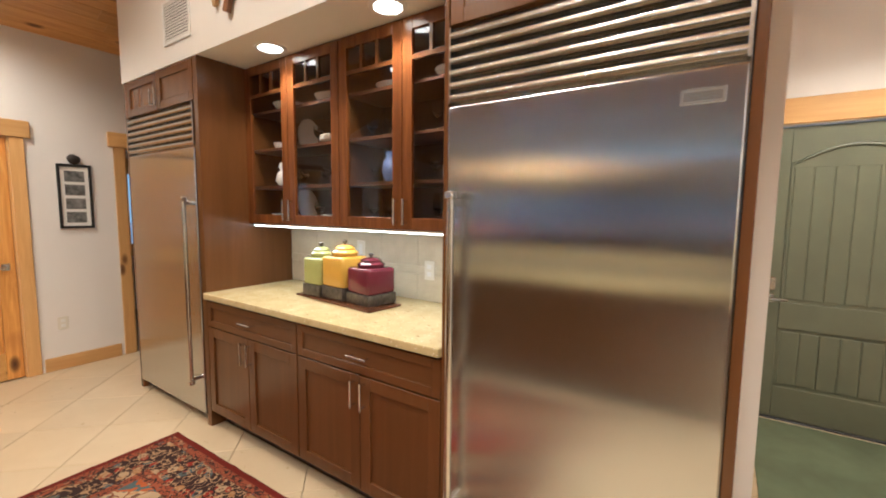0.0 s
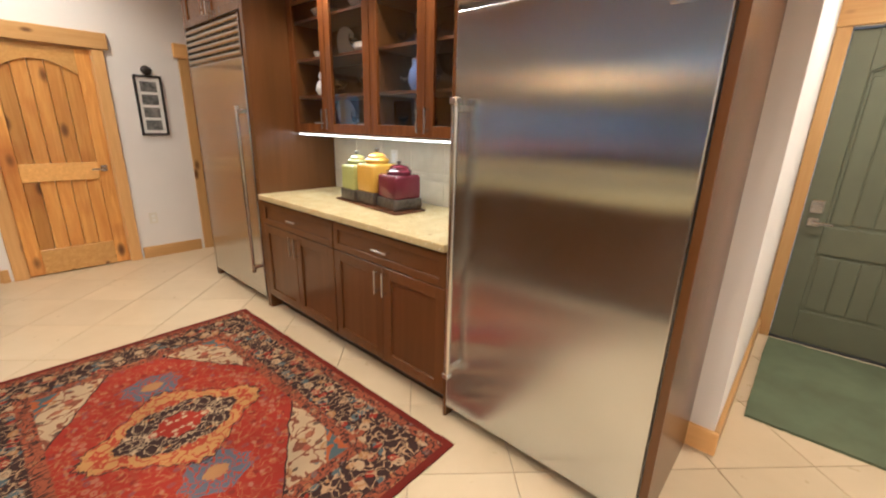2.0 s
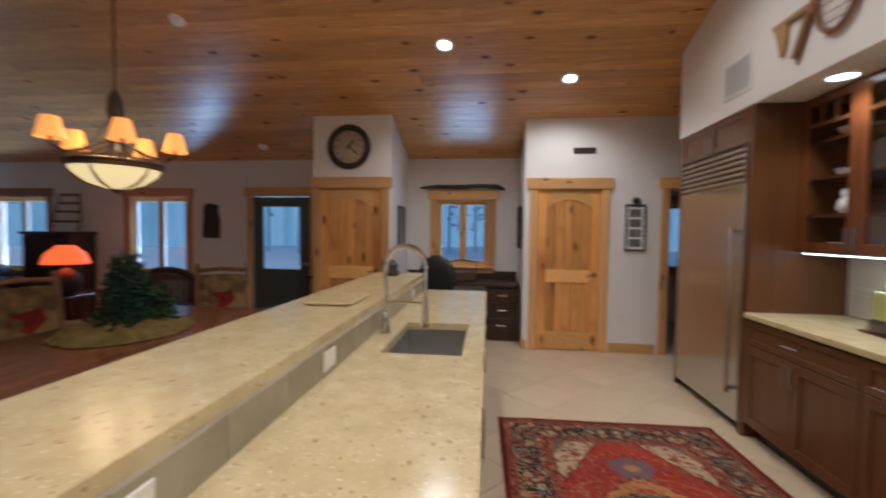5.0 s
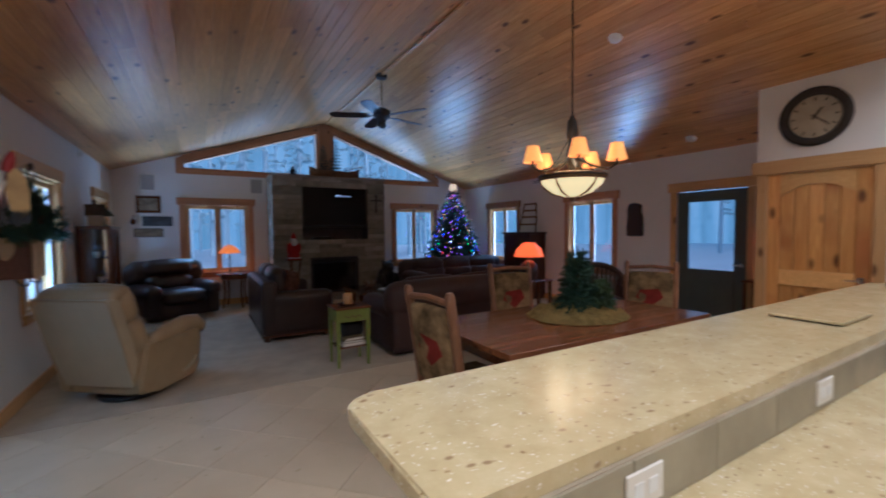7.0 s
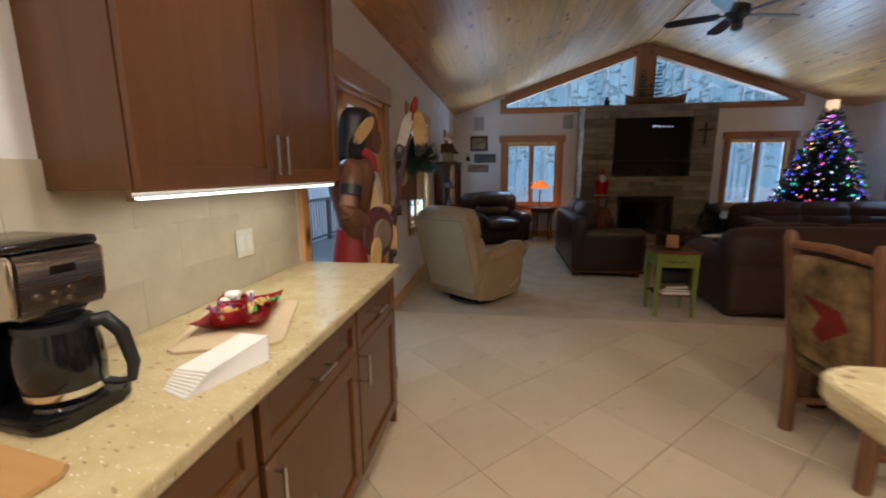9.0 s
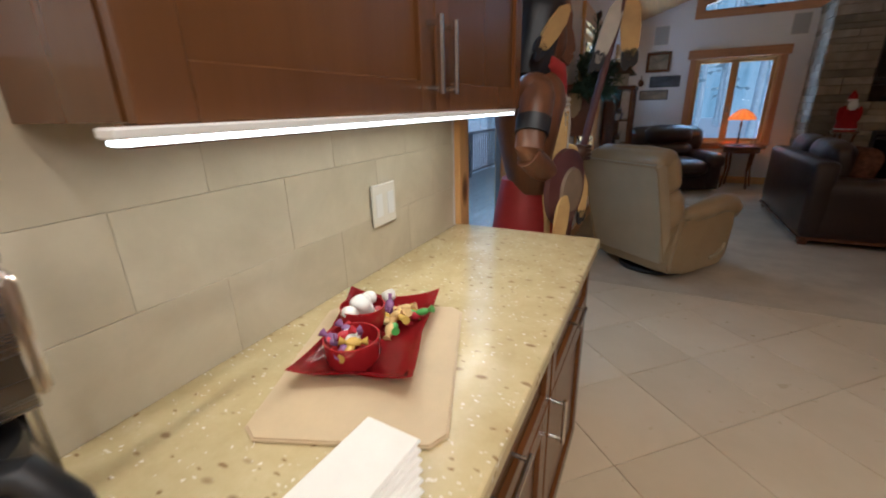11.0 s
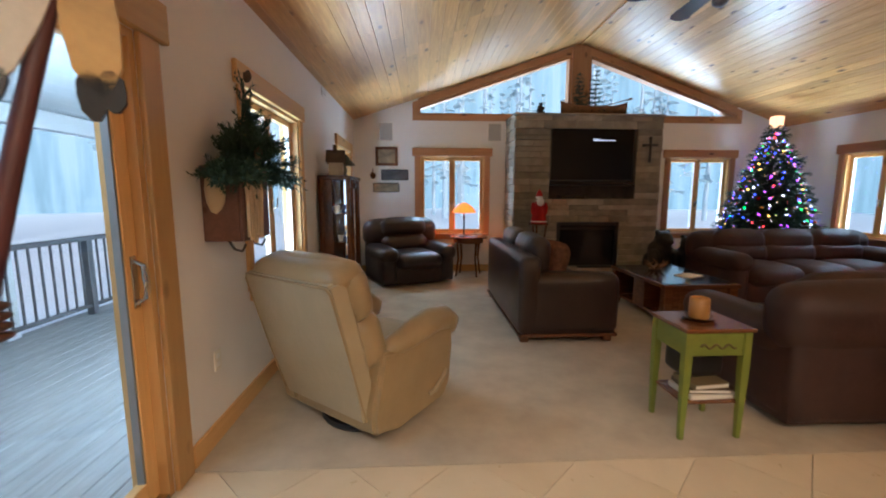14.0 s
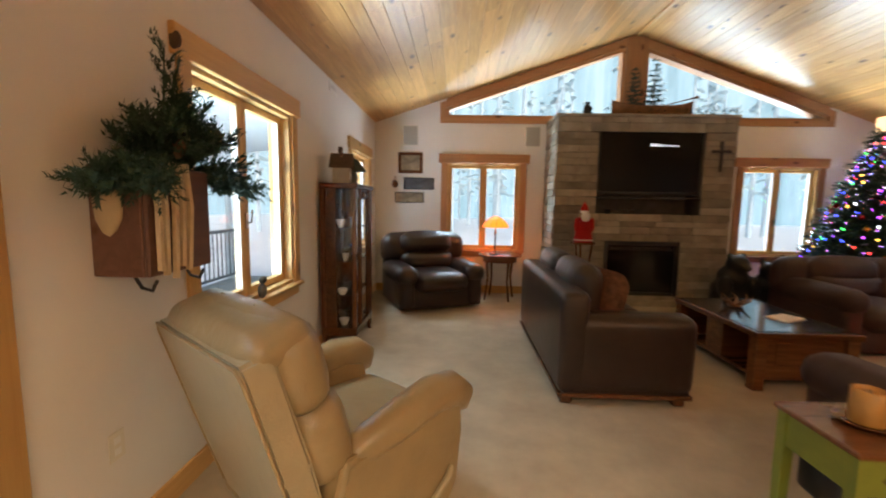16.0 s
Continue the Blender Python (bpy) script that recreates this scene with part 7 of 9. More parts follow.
def sofa(name, m, w, mat, label, seats=3, arm=0.64, back=0.80, depth=0.94, feet=True, puffy=False):
    """Faces local +y; the back lies along y = -depth/2."""
    s = thing(name, m, label, "sofa")
    d = depth / 2
    aw = 0.22
    part("base", boxes([(-w / 2 + 0.01, -d + 0.03, 0.04 if puffy else 0.07, w / 2 - 0.01, d - 0.03, 0.30)], 0.02, 2), mat, s, "", 40)
    if puffy:
        part("back", cushion(-w / 2 + 0.02, -d, 0.05, w / 2 - 0.02, -d + 0.22, back - 0.16, 0.06, 0.02), mat, s, "", 60)
        part("back_roll", cushion(-w / 2 - 0.03, -d - 0.02, back - 0.42, w / 2 + 0.03, -d + 0.30, back, 0.145, 0.02), mat, s, "", 60)
    else:
        part("back", cushion(-w / 2, -d, 0.08, w / 2, -d + 0.2, back, 0.05, 0.01), mat, s, "", 60)
    for sx in (-1, 1):
        a, b = sorted((sx * w / 2, sx * (w / 2 - aw)))
        part("arm", cushion(a, -d + 0.04, 0.05 if puffy else 0.08, b, d, arm - (0.08 if puffy else 0), 0.07, 0.012), mat, s, "", 60)
        if puffy:
            part("arm_roll", cushion(a - 0.03, -d + 0.10, arm - 0.20, b + 0.03, d + 0.04, arm + 0.03, 0.105, 0.012), mat, s, "", 60)
    iw = (w - 2 * aw) / seats
    for k in range(seats):
        a = -w / 2 + aw + k * iw
        if puffy:
            part("seat_cushion", cushion(a + 0.004, -d + 0.2, 0.26, a + iw - 0.004, d + 0.04, 0.47, 0.09, 0.04), mat, s, "", 60)
            for z, tz in ((0.44, 0.27), (back - 0.26, 0.27)):
                ob = part("back_cushion", cushion(-iw / 2 + 0.004, -0.1, 0, iw / 2 - 0.004, 0.1, tz, 0.095, 0.035), mat, s, "", 60)
                ob.matrix_local = pose(a + iw / 2, -d + 0.36 - 0.06 * (z > 0.5), z, 9, 0, 0)
        else:
            part("seat_cushion", cushion(a + 0.004, -d + 0.2, 0.29, a + iw - 0.004, d + 0.01, 0.46, 0.05, 0.025), mat, s, "", 60)
            ob = part("back_cushion", cushion(-iw / 2 + 0.01, -0.1, 0, iw / 2 - 0.01, 0.1, 0.5, 0.08, 0.03), mat, s, "", 60)
            ob.matrix_local = pose(a + iw / 2, -d + 0.32, 0.45, 10, 0, 0)
    if feet:
        for x in (-w / 2 + 0.06, w / 2 - 0.06):
            for y in (-d + 0.06, d - 0.09):
                part("foot", boxes([(x - 0.04, y - 0.04, 0.0, x + 0.04, y + 0.04, 0.075)], 0.01), WALNUT, s)
        for y in (-d - 0.004, d - 0.03):
            part("skirt_rail", boxes([(-w / 2, y, 0.055, w / 2, y + 0.02, 0.085)], 0.004), WALNUT, s)
        for x in (-w / 2 - 0.004, w / 2 - 0.016):
            part("skirt_rail", boxes([(x, -d + 0.02, 0.055, x + 0.02, d - 0.03, 0.085)], 0.004), WALNUT, s)
    return s


sf = sofa("leather_sofa", pose(1.075, 8.03, 0.006, 0, 0, -90), 1.82, LEATHER_DARK, "dark brown leather sofa with wooden base rail", 2, 0.64, 0.80)
PILLOW = pile("patterned_fabric", (0.10, 0.045, 0.025), 0.6, 60, 0.3, 18)
for x, y, rz in ((-0.52, -0.1, 20), (-0.22, -0.14, 5)):
    bm = cushion(-0.22, -0.07, -0.2, 0.22, 0.07, 0.2, 0.06, 0.04)
    ob = part("throw_pillow", bm, PILLOW, sf, "patterned brown throw pillow", 60)
    ob.matrix_local = pose(-x, y, 0.68, -18, 0, rz)
sofa("brown_loveseat", pose(2.83, 6.10, 0.006), 2.04, LEATHER_BROWN, "brown upholstered loveseat with rounded padded back", 2, 0.60, 0.86, 1.0, False, puffy=True)
sofa("brown_sofa", pose(4.75, 8.72, 0.006, 0, 0, 180), 2.5, LEATHER_BROWN, "long dark brown upholstered sofa before the christmas tree", 3, 0.62, 0.86, 0.98, False, puffy=True)
sofa("dark_armchair", pose(-0.50, 10.02, 0.006, 0, 0, 204), 1.16, LEATHER_DARK, "wide puffy dark leather armchair in the corner", 1, 0.56, 0.96, 0.98, False, puffy=True)


def recliner(m):
    """Swivel recliner that faces local +y; a flat rear panel, raked, with a thick padded back before it."""
    r = thing("recliner", m, "tan leather swivel recliner with padded back", "armchair")
    rake = pose(0, -0.386, 0.157, 16.1, 0, 0)
    part("swivel_base", lathe(bmesh.new(), [(0, 0), (0.27, 0), (0.28, 0.015), (0.27, 0.035), (0.1, 0.05), (0.08, 0.12), (0, 0.12)], 32, 0.0, -0.05), BLACK, r, "black round base", 40)
    part("body", boxes([(-0.30, -0.36, 0.08, 0.30, 0.30, 0.34)], 0.03, 3), LEATHER_TAN, r, "", 40)
    bm = bmesh.new()
    prism(bm, [(-0.335, 0.0), (0.335, 0.0), (0.358, 0.40), (0.360, 0.78), (0.345, 0.815), (-0.345, 0.815), (-0.360, 0.78), (-0.358, 0.40)], 0.0, 0.105)
    bmesh.ops.bevel(bm, geom=[e for e in bm.edges], offset=0.012, segments=2, affect="EDGES")
    shell = part("back_shell", bm, LEATHER_CREAM, r, "smooth cream rear panel", 40)
    shell.matrix_local = rake
    part("piping", tube(bmesh.new(), [(-0.352, 0.002, 0.03), (-0.358, 0.0, 0.40), (-0.356, 0.0, 0.775), (-0.335, 0.0, 0.808), (0.335, 0.0, 0.808), (0.356, 0.0, 0.775), (0.358, 0.0, 0.40), (0.352, 0.002, 0.03)], 0.006, 6), LEATHER_TAN, shell, "", 60)
    for z0, z1, y1 in ((0.24, 0.57, 0.285), (0.53, 0.845, 0.27)):
        bp = part("back_cushion", cushion(-0.345, 0.085, z0, 0.345, y1, z1, 0.085, 0.035), LEATHER_TAN, r, "", 60)
        bp.matrix_local = rake
    roll = part("head_roll", cushion(-0.345, 0.03, 0.735, 0.345, 0.255, 0.862, 0.06, 0.012), LEATHER_TAN, r, "", 60)
    roll.matrix_local = rake
    for k in range(2):
        x = 0.13 - 0.26 * k
        seam = part("seam", tube(bmesh.new(), [(x, 0.297, 0.32), (x, 0.318, 0.45), (x, 0.305, 0.57), (x, 0.308, 0.68), (x, 0.285, 0.80), (x, 0.18, 0.885)], 0.004, 5), LEATHER_CREAM, r)
        seam.matrix_local = rake
    for s in (-1, 1):
        x0, x1 = sorted((s * 0.40, s * 0.27))
        bm = bmesh.new()
        prism(bm, [(-0.375, 0.10), (-0.20, 0.075), (0.24, 0.075), (0.31, 0.16), (0.345, 0.40), (0.33, 0.54), (0.20, 0.565), (-0.05, 0.54), (-0.30, 0.535), (-0.385, 0.22)], x0, x1, "x")
        bmesh.ops.bevel(bm, geom=[e for e in bm.edges], offset=0.022, segments=3, affect="EDGES")
        part("arm", bm, LEATHER_TAN, r, "", 60)
        bm = tube(bmesh.new(), [(s * 0.345, -0.24, 0.50), (s * 0.345, -0.20, 0.525), (s * 0.345, -0.02, 0.555), (s * 0.345, 0.18, 0.59), (s * 0.345, 0.30, 0.575), (s * 0.345, 0.365, 0.53), (s * 0.345, 0.385, 0.47)], [0.03, 0.062, 0.078, 0.082, 0.082, 0.074, 0.04], 16)
        part("arm_pad", bm, LEATHER_TAN, r, "", 60)
    part("seat_cushion", cushion(-0.268, -0.28, 0.30, 0.268, 0.36, 0.47, 0.06, 0.03), LEATHER_TAN, r, "", 60)
    part("footrest", cushion(-0.268, 0.30, 0.09, 0.268, 0.385, 0.36, 0.035, 0.012), LEATHER_TAN, r, "", 60)
    part("lever", tube(bmesh.new(), [(0.402, 0.08, 0.165), (0.418, 0.12, 0.175), (0.418, 0.22, 0.235), (0.402, 0.25, 0.26)], 0.014, 8), LEATHER_CREAM, r, "", 50)
    return r


recliner(pose(-0.605, 6.065, 0.006, 0, 0, -38.2))


# ---- tables ----
GREEN_PAINT = paint("green_paint", (0.17, 0.20, 0.028), 0.5, 0.14, 9, 0.1)
gt = thing("side_table", pose(1.335, 5.75, 0.006), "green painted side table with brown top and shelf", "table")
part("tabletop", boxes([(-0.20, -0.18, 0.625, 0.20, 0.18, 0.647)], 0.005), WALNUT, gt, "glossy brown wooden top")
for x in (-1, 1):
    for y in (-1, 1):
        bm = bmesh.new()
        a = [bm.verts.new((x * 0.165 + sx * t, y * 0.145 + sy * t, z)) for z, t in ((0.0, 0.012), (0.40, 0.021), (0.625, 0.021)) for sx, sy in ((-1, -1), (1, -1), (1, 1), (-1, 1))]
        for k in range(2):
            for q in range(4):
                bm.faces.new((a[4 * k + q], a[4 * k + (q + 1) % 4], a[4 * k + 4 + (q + 1) % 4], a[4 * k + 4 + q]))
        bm.faces.new(a[:4][::-1])
        bm.faces.new(a[8:])
        part("leg", bm, GREEN_PAINT, gt)
for it in ((-0.145, -0.16, 0.49, 0.145, -0.145, 0.624), (-0.145, 0.145, 0.49, 0.145, 0.16, 0.624), (-0.18, -0.125, 0.49, -0.165, 0.125, 0.624), (0.165, -0.125, 0.49, 0.18, 0.125, 0.624)):
    part("apron", boxes([it], 0.003), GREEN_PAINT, gt)
bm = tube(bmesh.new(), [(-0.1 + 0.01 * k, -0.163, 0.545 + 0.012 * math.sin(k * 0.9)) for k in range(21)], 0.006, 6)
part("carved_garland", bm, paint("garland_brown", (0.12, 0.09, 0.03), 0.6), gt)
part("shelf", boxes([(-0.16, -0.14, 0.20, 0.16, 0.14, 0.216)], 0.003), WALNUT, gt)
for k, (wd, dp, h, c) in enumerate(((0.26, 0.2, 0.03, (0.55, 0.5, 0.42)), (0.24, 0.19, 0.025, (0.08, 0.05, 0.03)), (0.22, 0.18, 0.03, (0.18, 0.13, 0.06)))):
    b_ = thing("book", pose(1.355, 5.73, 0.222 + (0, 0.03, 0.055)[k], 0, 0, (3, -4, 6)[k]), ("pale book on the table shelf", "dark book in a small stack", "brown worn book on top of a stack")[k], "book", "books on the shelf")
    part("cover", boxes([(-wd / 2, -dp / 2, 0, wd / 2, dp / 2, 0.004), (-wd / 2, -dp / 2, h - 0.004, wd / 2, dp / 2, h), (-wd / 2, -dp / 2, 0.004, -wd / 2 + 0.004, dp / 2, h - 0.004)]), paint("book_cover_%d" % k, c, 0.6), b_)
    part("page_block", boxes([(-wd / 2 + 0.004, -dp / 2 + 0.004, 0.004, wd / 2 - 0.004, dp / 2 - 0.004, h - 0.004)]), WHITE_PLASTIC, b_)
bm = cushion(-0.12, -0.1, 0, 0.12, 0.1, 0.15, 0.03, 0.015)
solid("black_bag", bm, BLACK, "soft black bag on the table shelf", "bag", "", 60, pose(1.37, 5.83, 0.31, 0, 0, 4))
cd = thing("candle", pose(1.33, 5.76, 0.653), "thick amber pillar candle on a wooden dish", "candle")
part("dish", lathe(bmesh.new(), [(0, 0), (0.07, 0), (0.095, 0.02), (0.09, 0.022), (0.06, 0.008), (0, 0.008)], 24), WALNUT, cd, "", 50)
WAX = paint("amber_wax", (0.42, 0.21, 0.05), 0.4, 0.1, 12, 0.05)
part("wax", lathe(bmesh.new(), [(0, 0.012), (0.052, 0.012), (0.054, 0.02), (0.053, 0.125), (0.047, 0.13), (0.04, 0.118), (0, 0.115)], 28), WAX, cd, "", 50)
bm = bmesh.new()
cyl(bm, (0, 0, 0.114), (0.002, 0, 0.128), 0.0018, None, 6)
part("wick", bm, BLACK, cd)

ct = thing("coffee_table", pose(2.55, 8.03, 0.006), "reddish wooden coffee table with glass top and drawers", "table")
part("tabletop", boxes([(-0.40, -0.60, 0.42, 0.40, 0.60, 0.465)], 0.008, 2), TABLE_WOOD, ct)
part("glass_top", boxes([(-0.36, -0.56, 0.465, 0.36, 0.56, 0.470)], 0.001), BLACK_GLOSS, ct, "dark reflective glass inset")
for x in (-0.34, 0.34):
    for y in (-0.54, 0.54):
        part("leg", boxes([(x - 0.045, y - 0.045, 0, x + 0.045, y + 0.045, 0.42)], 0.006), TABLE_WOOD, ct)
part("shelf", boxes([(-0.32, -0.53, 0.07, 0.32, 0.53, 0.10)], 0.004), TABLE_WOOD, ct)
part("end_panel", boxes([(-0.295, -0.555, 0.10, 0.295, -0.53, 0.42)], 0.004), TABLE_WOOD, ct)
part("drawer_front", boxes([(-0.22, -0.566, 0.20, 0.22, -0.555, 0.38)], 0.006), TABLE_WOOD, ct)
part("end_panel", boxes([(-0.295, 0.53, 0.10, 0.295, 0.555, 0.42)], 0.004), TABLE_WOOD, ct)
part("divider", boxes([(-0.34, -0.12, 0.10, 0.34, 0.12, 0.42)], 0.004), TABLE_WOOD, ct)
bm = bmesh.new()
for k in range(7):
    a = k * 0.9
    tube(bm, [(0, 0, 0.02), (0.07 * math.cos(a), 0.07 * math.sin(a), 0.05), (0.14 * math.cos(a), 0.14 * math.sin(a), 0.12), (0.16 * math.cos(a + 0.4), 0.16 * math.sin(a + 0.4), 0.20)], [0.03, 0.022, 0.014, 0.004], 7)
blob(bm, (0, 0, 0.02), (0.1, 0.08, 0.03), 2)
solid("antler_bowl", bm, LOG, "brown carved antler centrepiece on the coffee table", "centrepiece", "", 50, pose(2.52, 8.25, 0.482) @ Matrix.Diagonal((0.8, 0.8, 0.55, 1)))
bk_ = thing("magazine", pose(2.68, 7.86, 0.4765, 0, 0, 24), "white open magazine on the coffee table", "magazine")
part("cover", boxes([(-0.13, -0.09, 0, 0.13, 0.09, 0.005)]), WHITE, bk_)
part("page_block", boxes([(-0.125, -0.085, 0.005, 0.125, 0.085, 0.012)], 0.002), NAPKIN, bk_)

et = thing("end_table", pose(0.50, 10.38, 0.006), "round brown end table with three legs", "table")
part("tabletop", lathe(bmesh.new(), [(0, 0.64), (0.30, 0.64), (0.32, 0.65), (0.32, 0.665), (0.30, 0.672), (0, 0.672)], 36), TABLE_WOOD, et, "", 40)
part("apron", lathe(bmesh.new(), [(0.24, 0.56), (0.25, 0.56), (0.25, 0.64), (0.24, 0.64), (0.24, 0.56)], 30), TABLE_WOOD, et, "", 40)
for k in range(4):
    a = k * math.pi / 2 + 0.5
    part("leg", tube(bmesh.new(), [(0.25 * math.cos(a), 0.25 * math.sin(a), 0), (0.2 * math.cos(a), 0.2 * math.sin(a), 0.3), (0.23 * math.cos(a), 0.23 * math.sin(a), 0.63)], [0.014, 0.018, 0.022], 8), TABLE_WOOD, et)
AMBER = emitter("amber_glass", (1.0, 0.20, 0.02), 1.0)


def tiffany(name, m, h, r, label, shade_mat, flat=0.55):
    t = thing(name, m, label, "table lamp")
    part("base", lathe(bmesh.new(), [(0, 0), (0.08, 0), (0.085, 0.01), (0.03, 0.03), (0.014, 0.06), (0.012, h * 0.5), (0.022, h * 0.55), (0.01, h * 0.62), (0.01, h * 0.98), (0, h)], 20), IRON, t, "dark bronze stem", 50)
    sh = part("shade", lathe(bmesh.new(), [(r, h * 0.70), (r * 0.94, h * 0.76), (r * 0.7, h * 0.86), (r * 0.36, h * 0.95), (0.03, h * 0.985), (0.028, h * 0.98), (r * 0.34, h * 0.94), (r * 0.68, h * 0.85), (r * 0.92, h * 0.755), (r * 0.985, h * 0.70), (r, h * 0.70)], 12), shade_mat, t, "glowing orange glass shade", 20)
    for k in range(12):
        a = 2 * math.pi * k / 12
        part("rib", tube(bmesh.new(), [(q * 1.004 * math.cos(a), q * 1.004 * math.sin(a), z) for q, z in ((r, h * 0.70), (r * 0.94, h * 0.76), (r * 0.7, h * 0.862), (r * 0.36, h * 0.952), (0.03, h * 0.987))], 0.0025, 4), IRON, sh)
    return t


tiffany("tiffany_lamp", pose(0.42, 10.33, 0.679), 0.56, 0.19, "lit stained glass table lamp on the end table", AMBER)
gl = lathe(bmesh.new(), [(0, 0), (0.03, 0), (0.035, 0.08), (0.03, 0.08), (0.026, 0.005), (0, 0.005)], 16)
solid("tumbler", gl, CUT_GLASS, "clear glass tumbler on the end table", "glass", "", 50, pose(0.62, 10.28, 0.679))

# ---- curio cabinet and the things on it ----
cu = thing("curio_cabinet", pose(-1.235, 8.44, 0.006, 0, 0, -90), "dark antique curio cabinet with curved glass", "cabinet")
w, dp, h = 0.70, 0.17, 1.52
part("base", boxes([(-w / 2, -dp, 0.12, w / 2, dp, 0.20)], 0.008), WALNUT, cu)
part("top", boxes([(-w / 2 - 0.015, -dp, h, w / 2 + 0.015, dp + 0.015, h + 0.045)], 0.01, 2), WALNUT, cu)
part("back", boxes([(-w / 2, -dp, 0.20, w / 2, -dp + 0.015, h)]), WALNUT, cu)
for x in (-1, 1):
    part("front_post", boxes([(x * (w / 2 - 0.02) - 0.02, dp - 0.04, 0.2, x * (w / 2 - 0.02) + 0.02, dp, h)], 0.006), WALNUT, cu)
    part("front_post", boxes([(x * 0.17 - 0.014, dp - 0.03, 0.2, x * 0.17 + 0.014, dp + 0.01, h)], 0.005), WALNUT, cu)
    part("rear_post", boxes([(x * (w / 2 - 0.02) - 0.02, -dp + 0.015, 0.2, x * (w / 2 - 0.02) + 0.02, -dp + 0.05, h)], 0.006), WALNUT, cu)
    part("side_panel", boxes([(x * (w / 2 - 0.01) - 0.006, -dp + 0.05, 0.2, x * (w / 2 - 0.01) + 0.006, -0.02, h)]), WALNUT, cu)
    p = part("side_pane", boxes([(x * (w / 2 - 0.01) - 0.002, -0.02, 0.2, x * (w / 2 - 0.01) + 0.002, dp - 0.04, h)]), CAB_GLASS, cu)
    p.visible_shadow = False
    for y in (-dp + 0.03, dp - 0.03):
        part("foot", tube(bmesh.new(), [(x * (w / 2 - 0.03), y, 0.12), (x * (w / 2 - 0.02), y, 0.06), (x * (w / 2 - 0.035), y, 0.02), (x * (w / 2 - 0.02), y + 0.01, 0.0)], [0.03, 0.024, 0.016, 0.022], 8), WALNUT, cu)
part("crown_rail", boxes([(-w / 2 + 0.04, dp - 0.03, h - 0.1, w / 2 - 0.04, dp - 0.004, h)], 0.004), WALNUT, cu)
p = part("front_pane", boxes([(-w / 2 + 0.04, dp - 0.02, 0.2, w / 2 - 0.04, dp - 0.016, h - 0.1)]), CAB_GLASS, cu)
p.visible_shadow = False
bm = bmesh.new()
blob(bm, (0, dp + 0.006, h - 0.05), (0.09, 0.012, 0.035), 2, 0.3)
part("carved_crest", bm, WALNUT, cu, "", 60)
for z in (0.5, 0.82, 1.14):
    part("shelf", boxes([(-w / 2 + 0.03, -dp + 0.016, z, w / 2 - 0.03, dp - 0.045, z + 0.012)]), WALNUT, cu)
rnd = random.Random(17)
for z in (0.206, 0.519, 0.839, 1.159):
    for k in range(5):
        x = 8.44 + rnd.uniform(-0.05, 0.05) + (k - 2) * 0.115
        if k % 2:
            goblet(pose(-1.24 + rnd.uniform(-0.05, 0.05), x, z), rnd.uniform(0.1, 0.17), 0.03, None, "clear glass piece in the curio cabinet")
        else:
            bowl(pose(-1.24 + rnd.uniform(-0.04, 0.04), x, z), rnd.uniform(0.035, 0.05), rnd.uniform(0.05, 0.1), (CHINA, CHINA_BLUE, PEWTER)[k % 3], "small ornament in the curio cabinet", "ornament_bowl")
bh = thing("birdhouse", pose(-1.24, 8.27, 1.572, 0, 0, -80) @ Matrix.Diagonal((1.3, 1.3, 1.25, 1)), "rustic wooden house ornament with lit windows on the cabinet", "ornament")
part("body", boxes([(-0.09, -0.06, 0, 0.09, 0.06, 0.12)], 0.004), PARCH, bh)
part("roof", prism(bmesh.new(), [(-0.12, 0.11), (0, 0.21), (0.12, 0.11), (0.12, 0.125), (0, 0.23), (-0.12, 0.125)], -0.08, 0.08), BARK, bh)
for x in (-0.05, 0.05):
    part("window", boxes([(x - 0.018, 0.06, 0.04, x + 0.018, 0.062, 0.085)]), WHITE, bh)
part("chimney", boxes([(0.03, -0.02, 0.2, 0.06, 0.01, 0.27)]), BARK, bh)
lp = thing("cabinet_lamp", pose(-1.22, 8.62, 1.572) @ Matrix.Diagonal((1.2, 1.2, 1.2, 1)), "small unlit lamp with dark cone shade", "table lamp")
part("base", lathe(bmesh.new(), [(0, 0), (0.05, 0), (0.055, 0.01), (0.03, 0.03), (0.035, 0.08), (0.015, 0.12), (0, 0.13)], 18), GREEN_DOOR, lp, "", 50)
part("shade", lathe(bmesh.new(), [(0.115, 0.12), (0.03, 0.225), (0.028, 0.222), (0.11, 0.12), (0.115, 0.12)], 20), paint("dark_shade", (0.03, 0.035, 0.02), 0.7), lp, "dark cone shade", 50)
part("finial", lathe(bmesh.new(), [(0, 0.22), (0.01, 0.225), (0.008, 0.245), (0, 0.25)], 10), IRON, lp)

# ---- sled box with evergreen on the west wall ----
sb = thing("wall_sled_box", pose(WL, 5.98, 1.12, 0, 0, -90), "brown wooden wall box with leather strips", "wall decor")
BROWN_BOX = wood("red_brown_box", (0.13, 0.06, 0.042), (0.20, 0.095, 0.065), "x", 0.5, 0.1)
PALE_HIDE = paint("pale_hide", (0.62, 0.48, 0.30), 0.7, 0.1, 20, 0.15)
part("front", boxes([(-0.13, 0.19, 0.0, 0.24, 0.21, 0.40)], 0.006), BROWN_BOX, sb)
for x in (-0.13, 0.22):
    part("side", boxes([(x, 0.0, 0.0, x + 0.02, 0.19, 0.40)], 0.004), BROWN_BOX, sb)
part("bottom", boxes([(-0.11, 0.0, 0.0, 0.22, 0.19, 0.02)]), BROWN_BOX, sb)
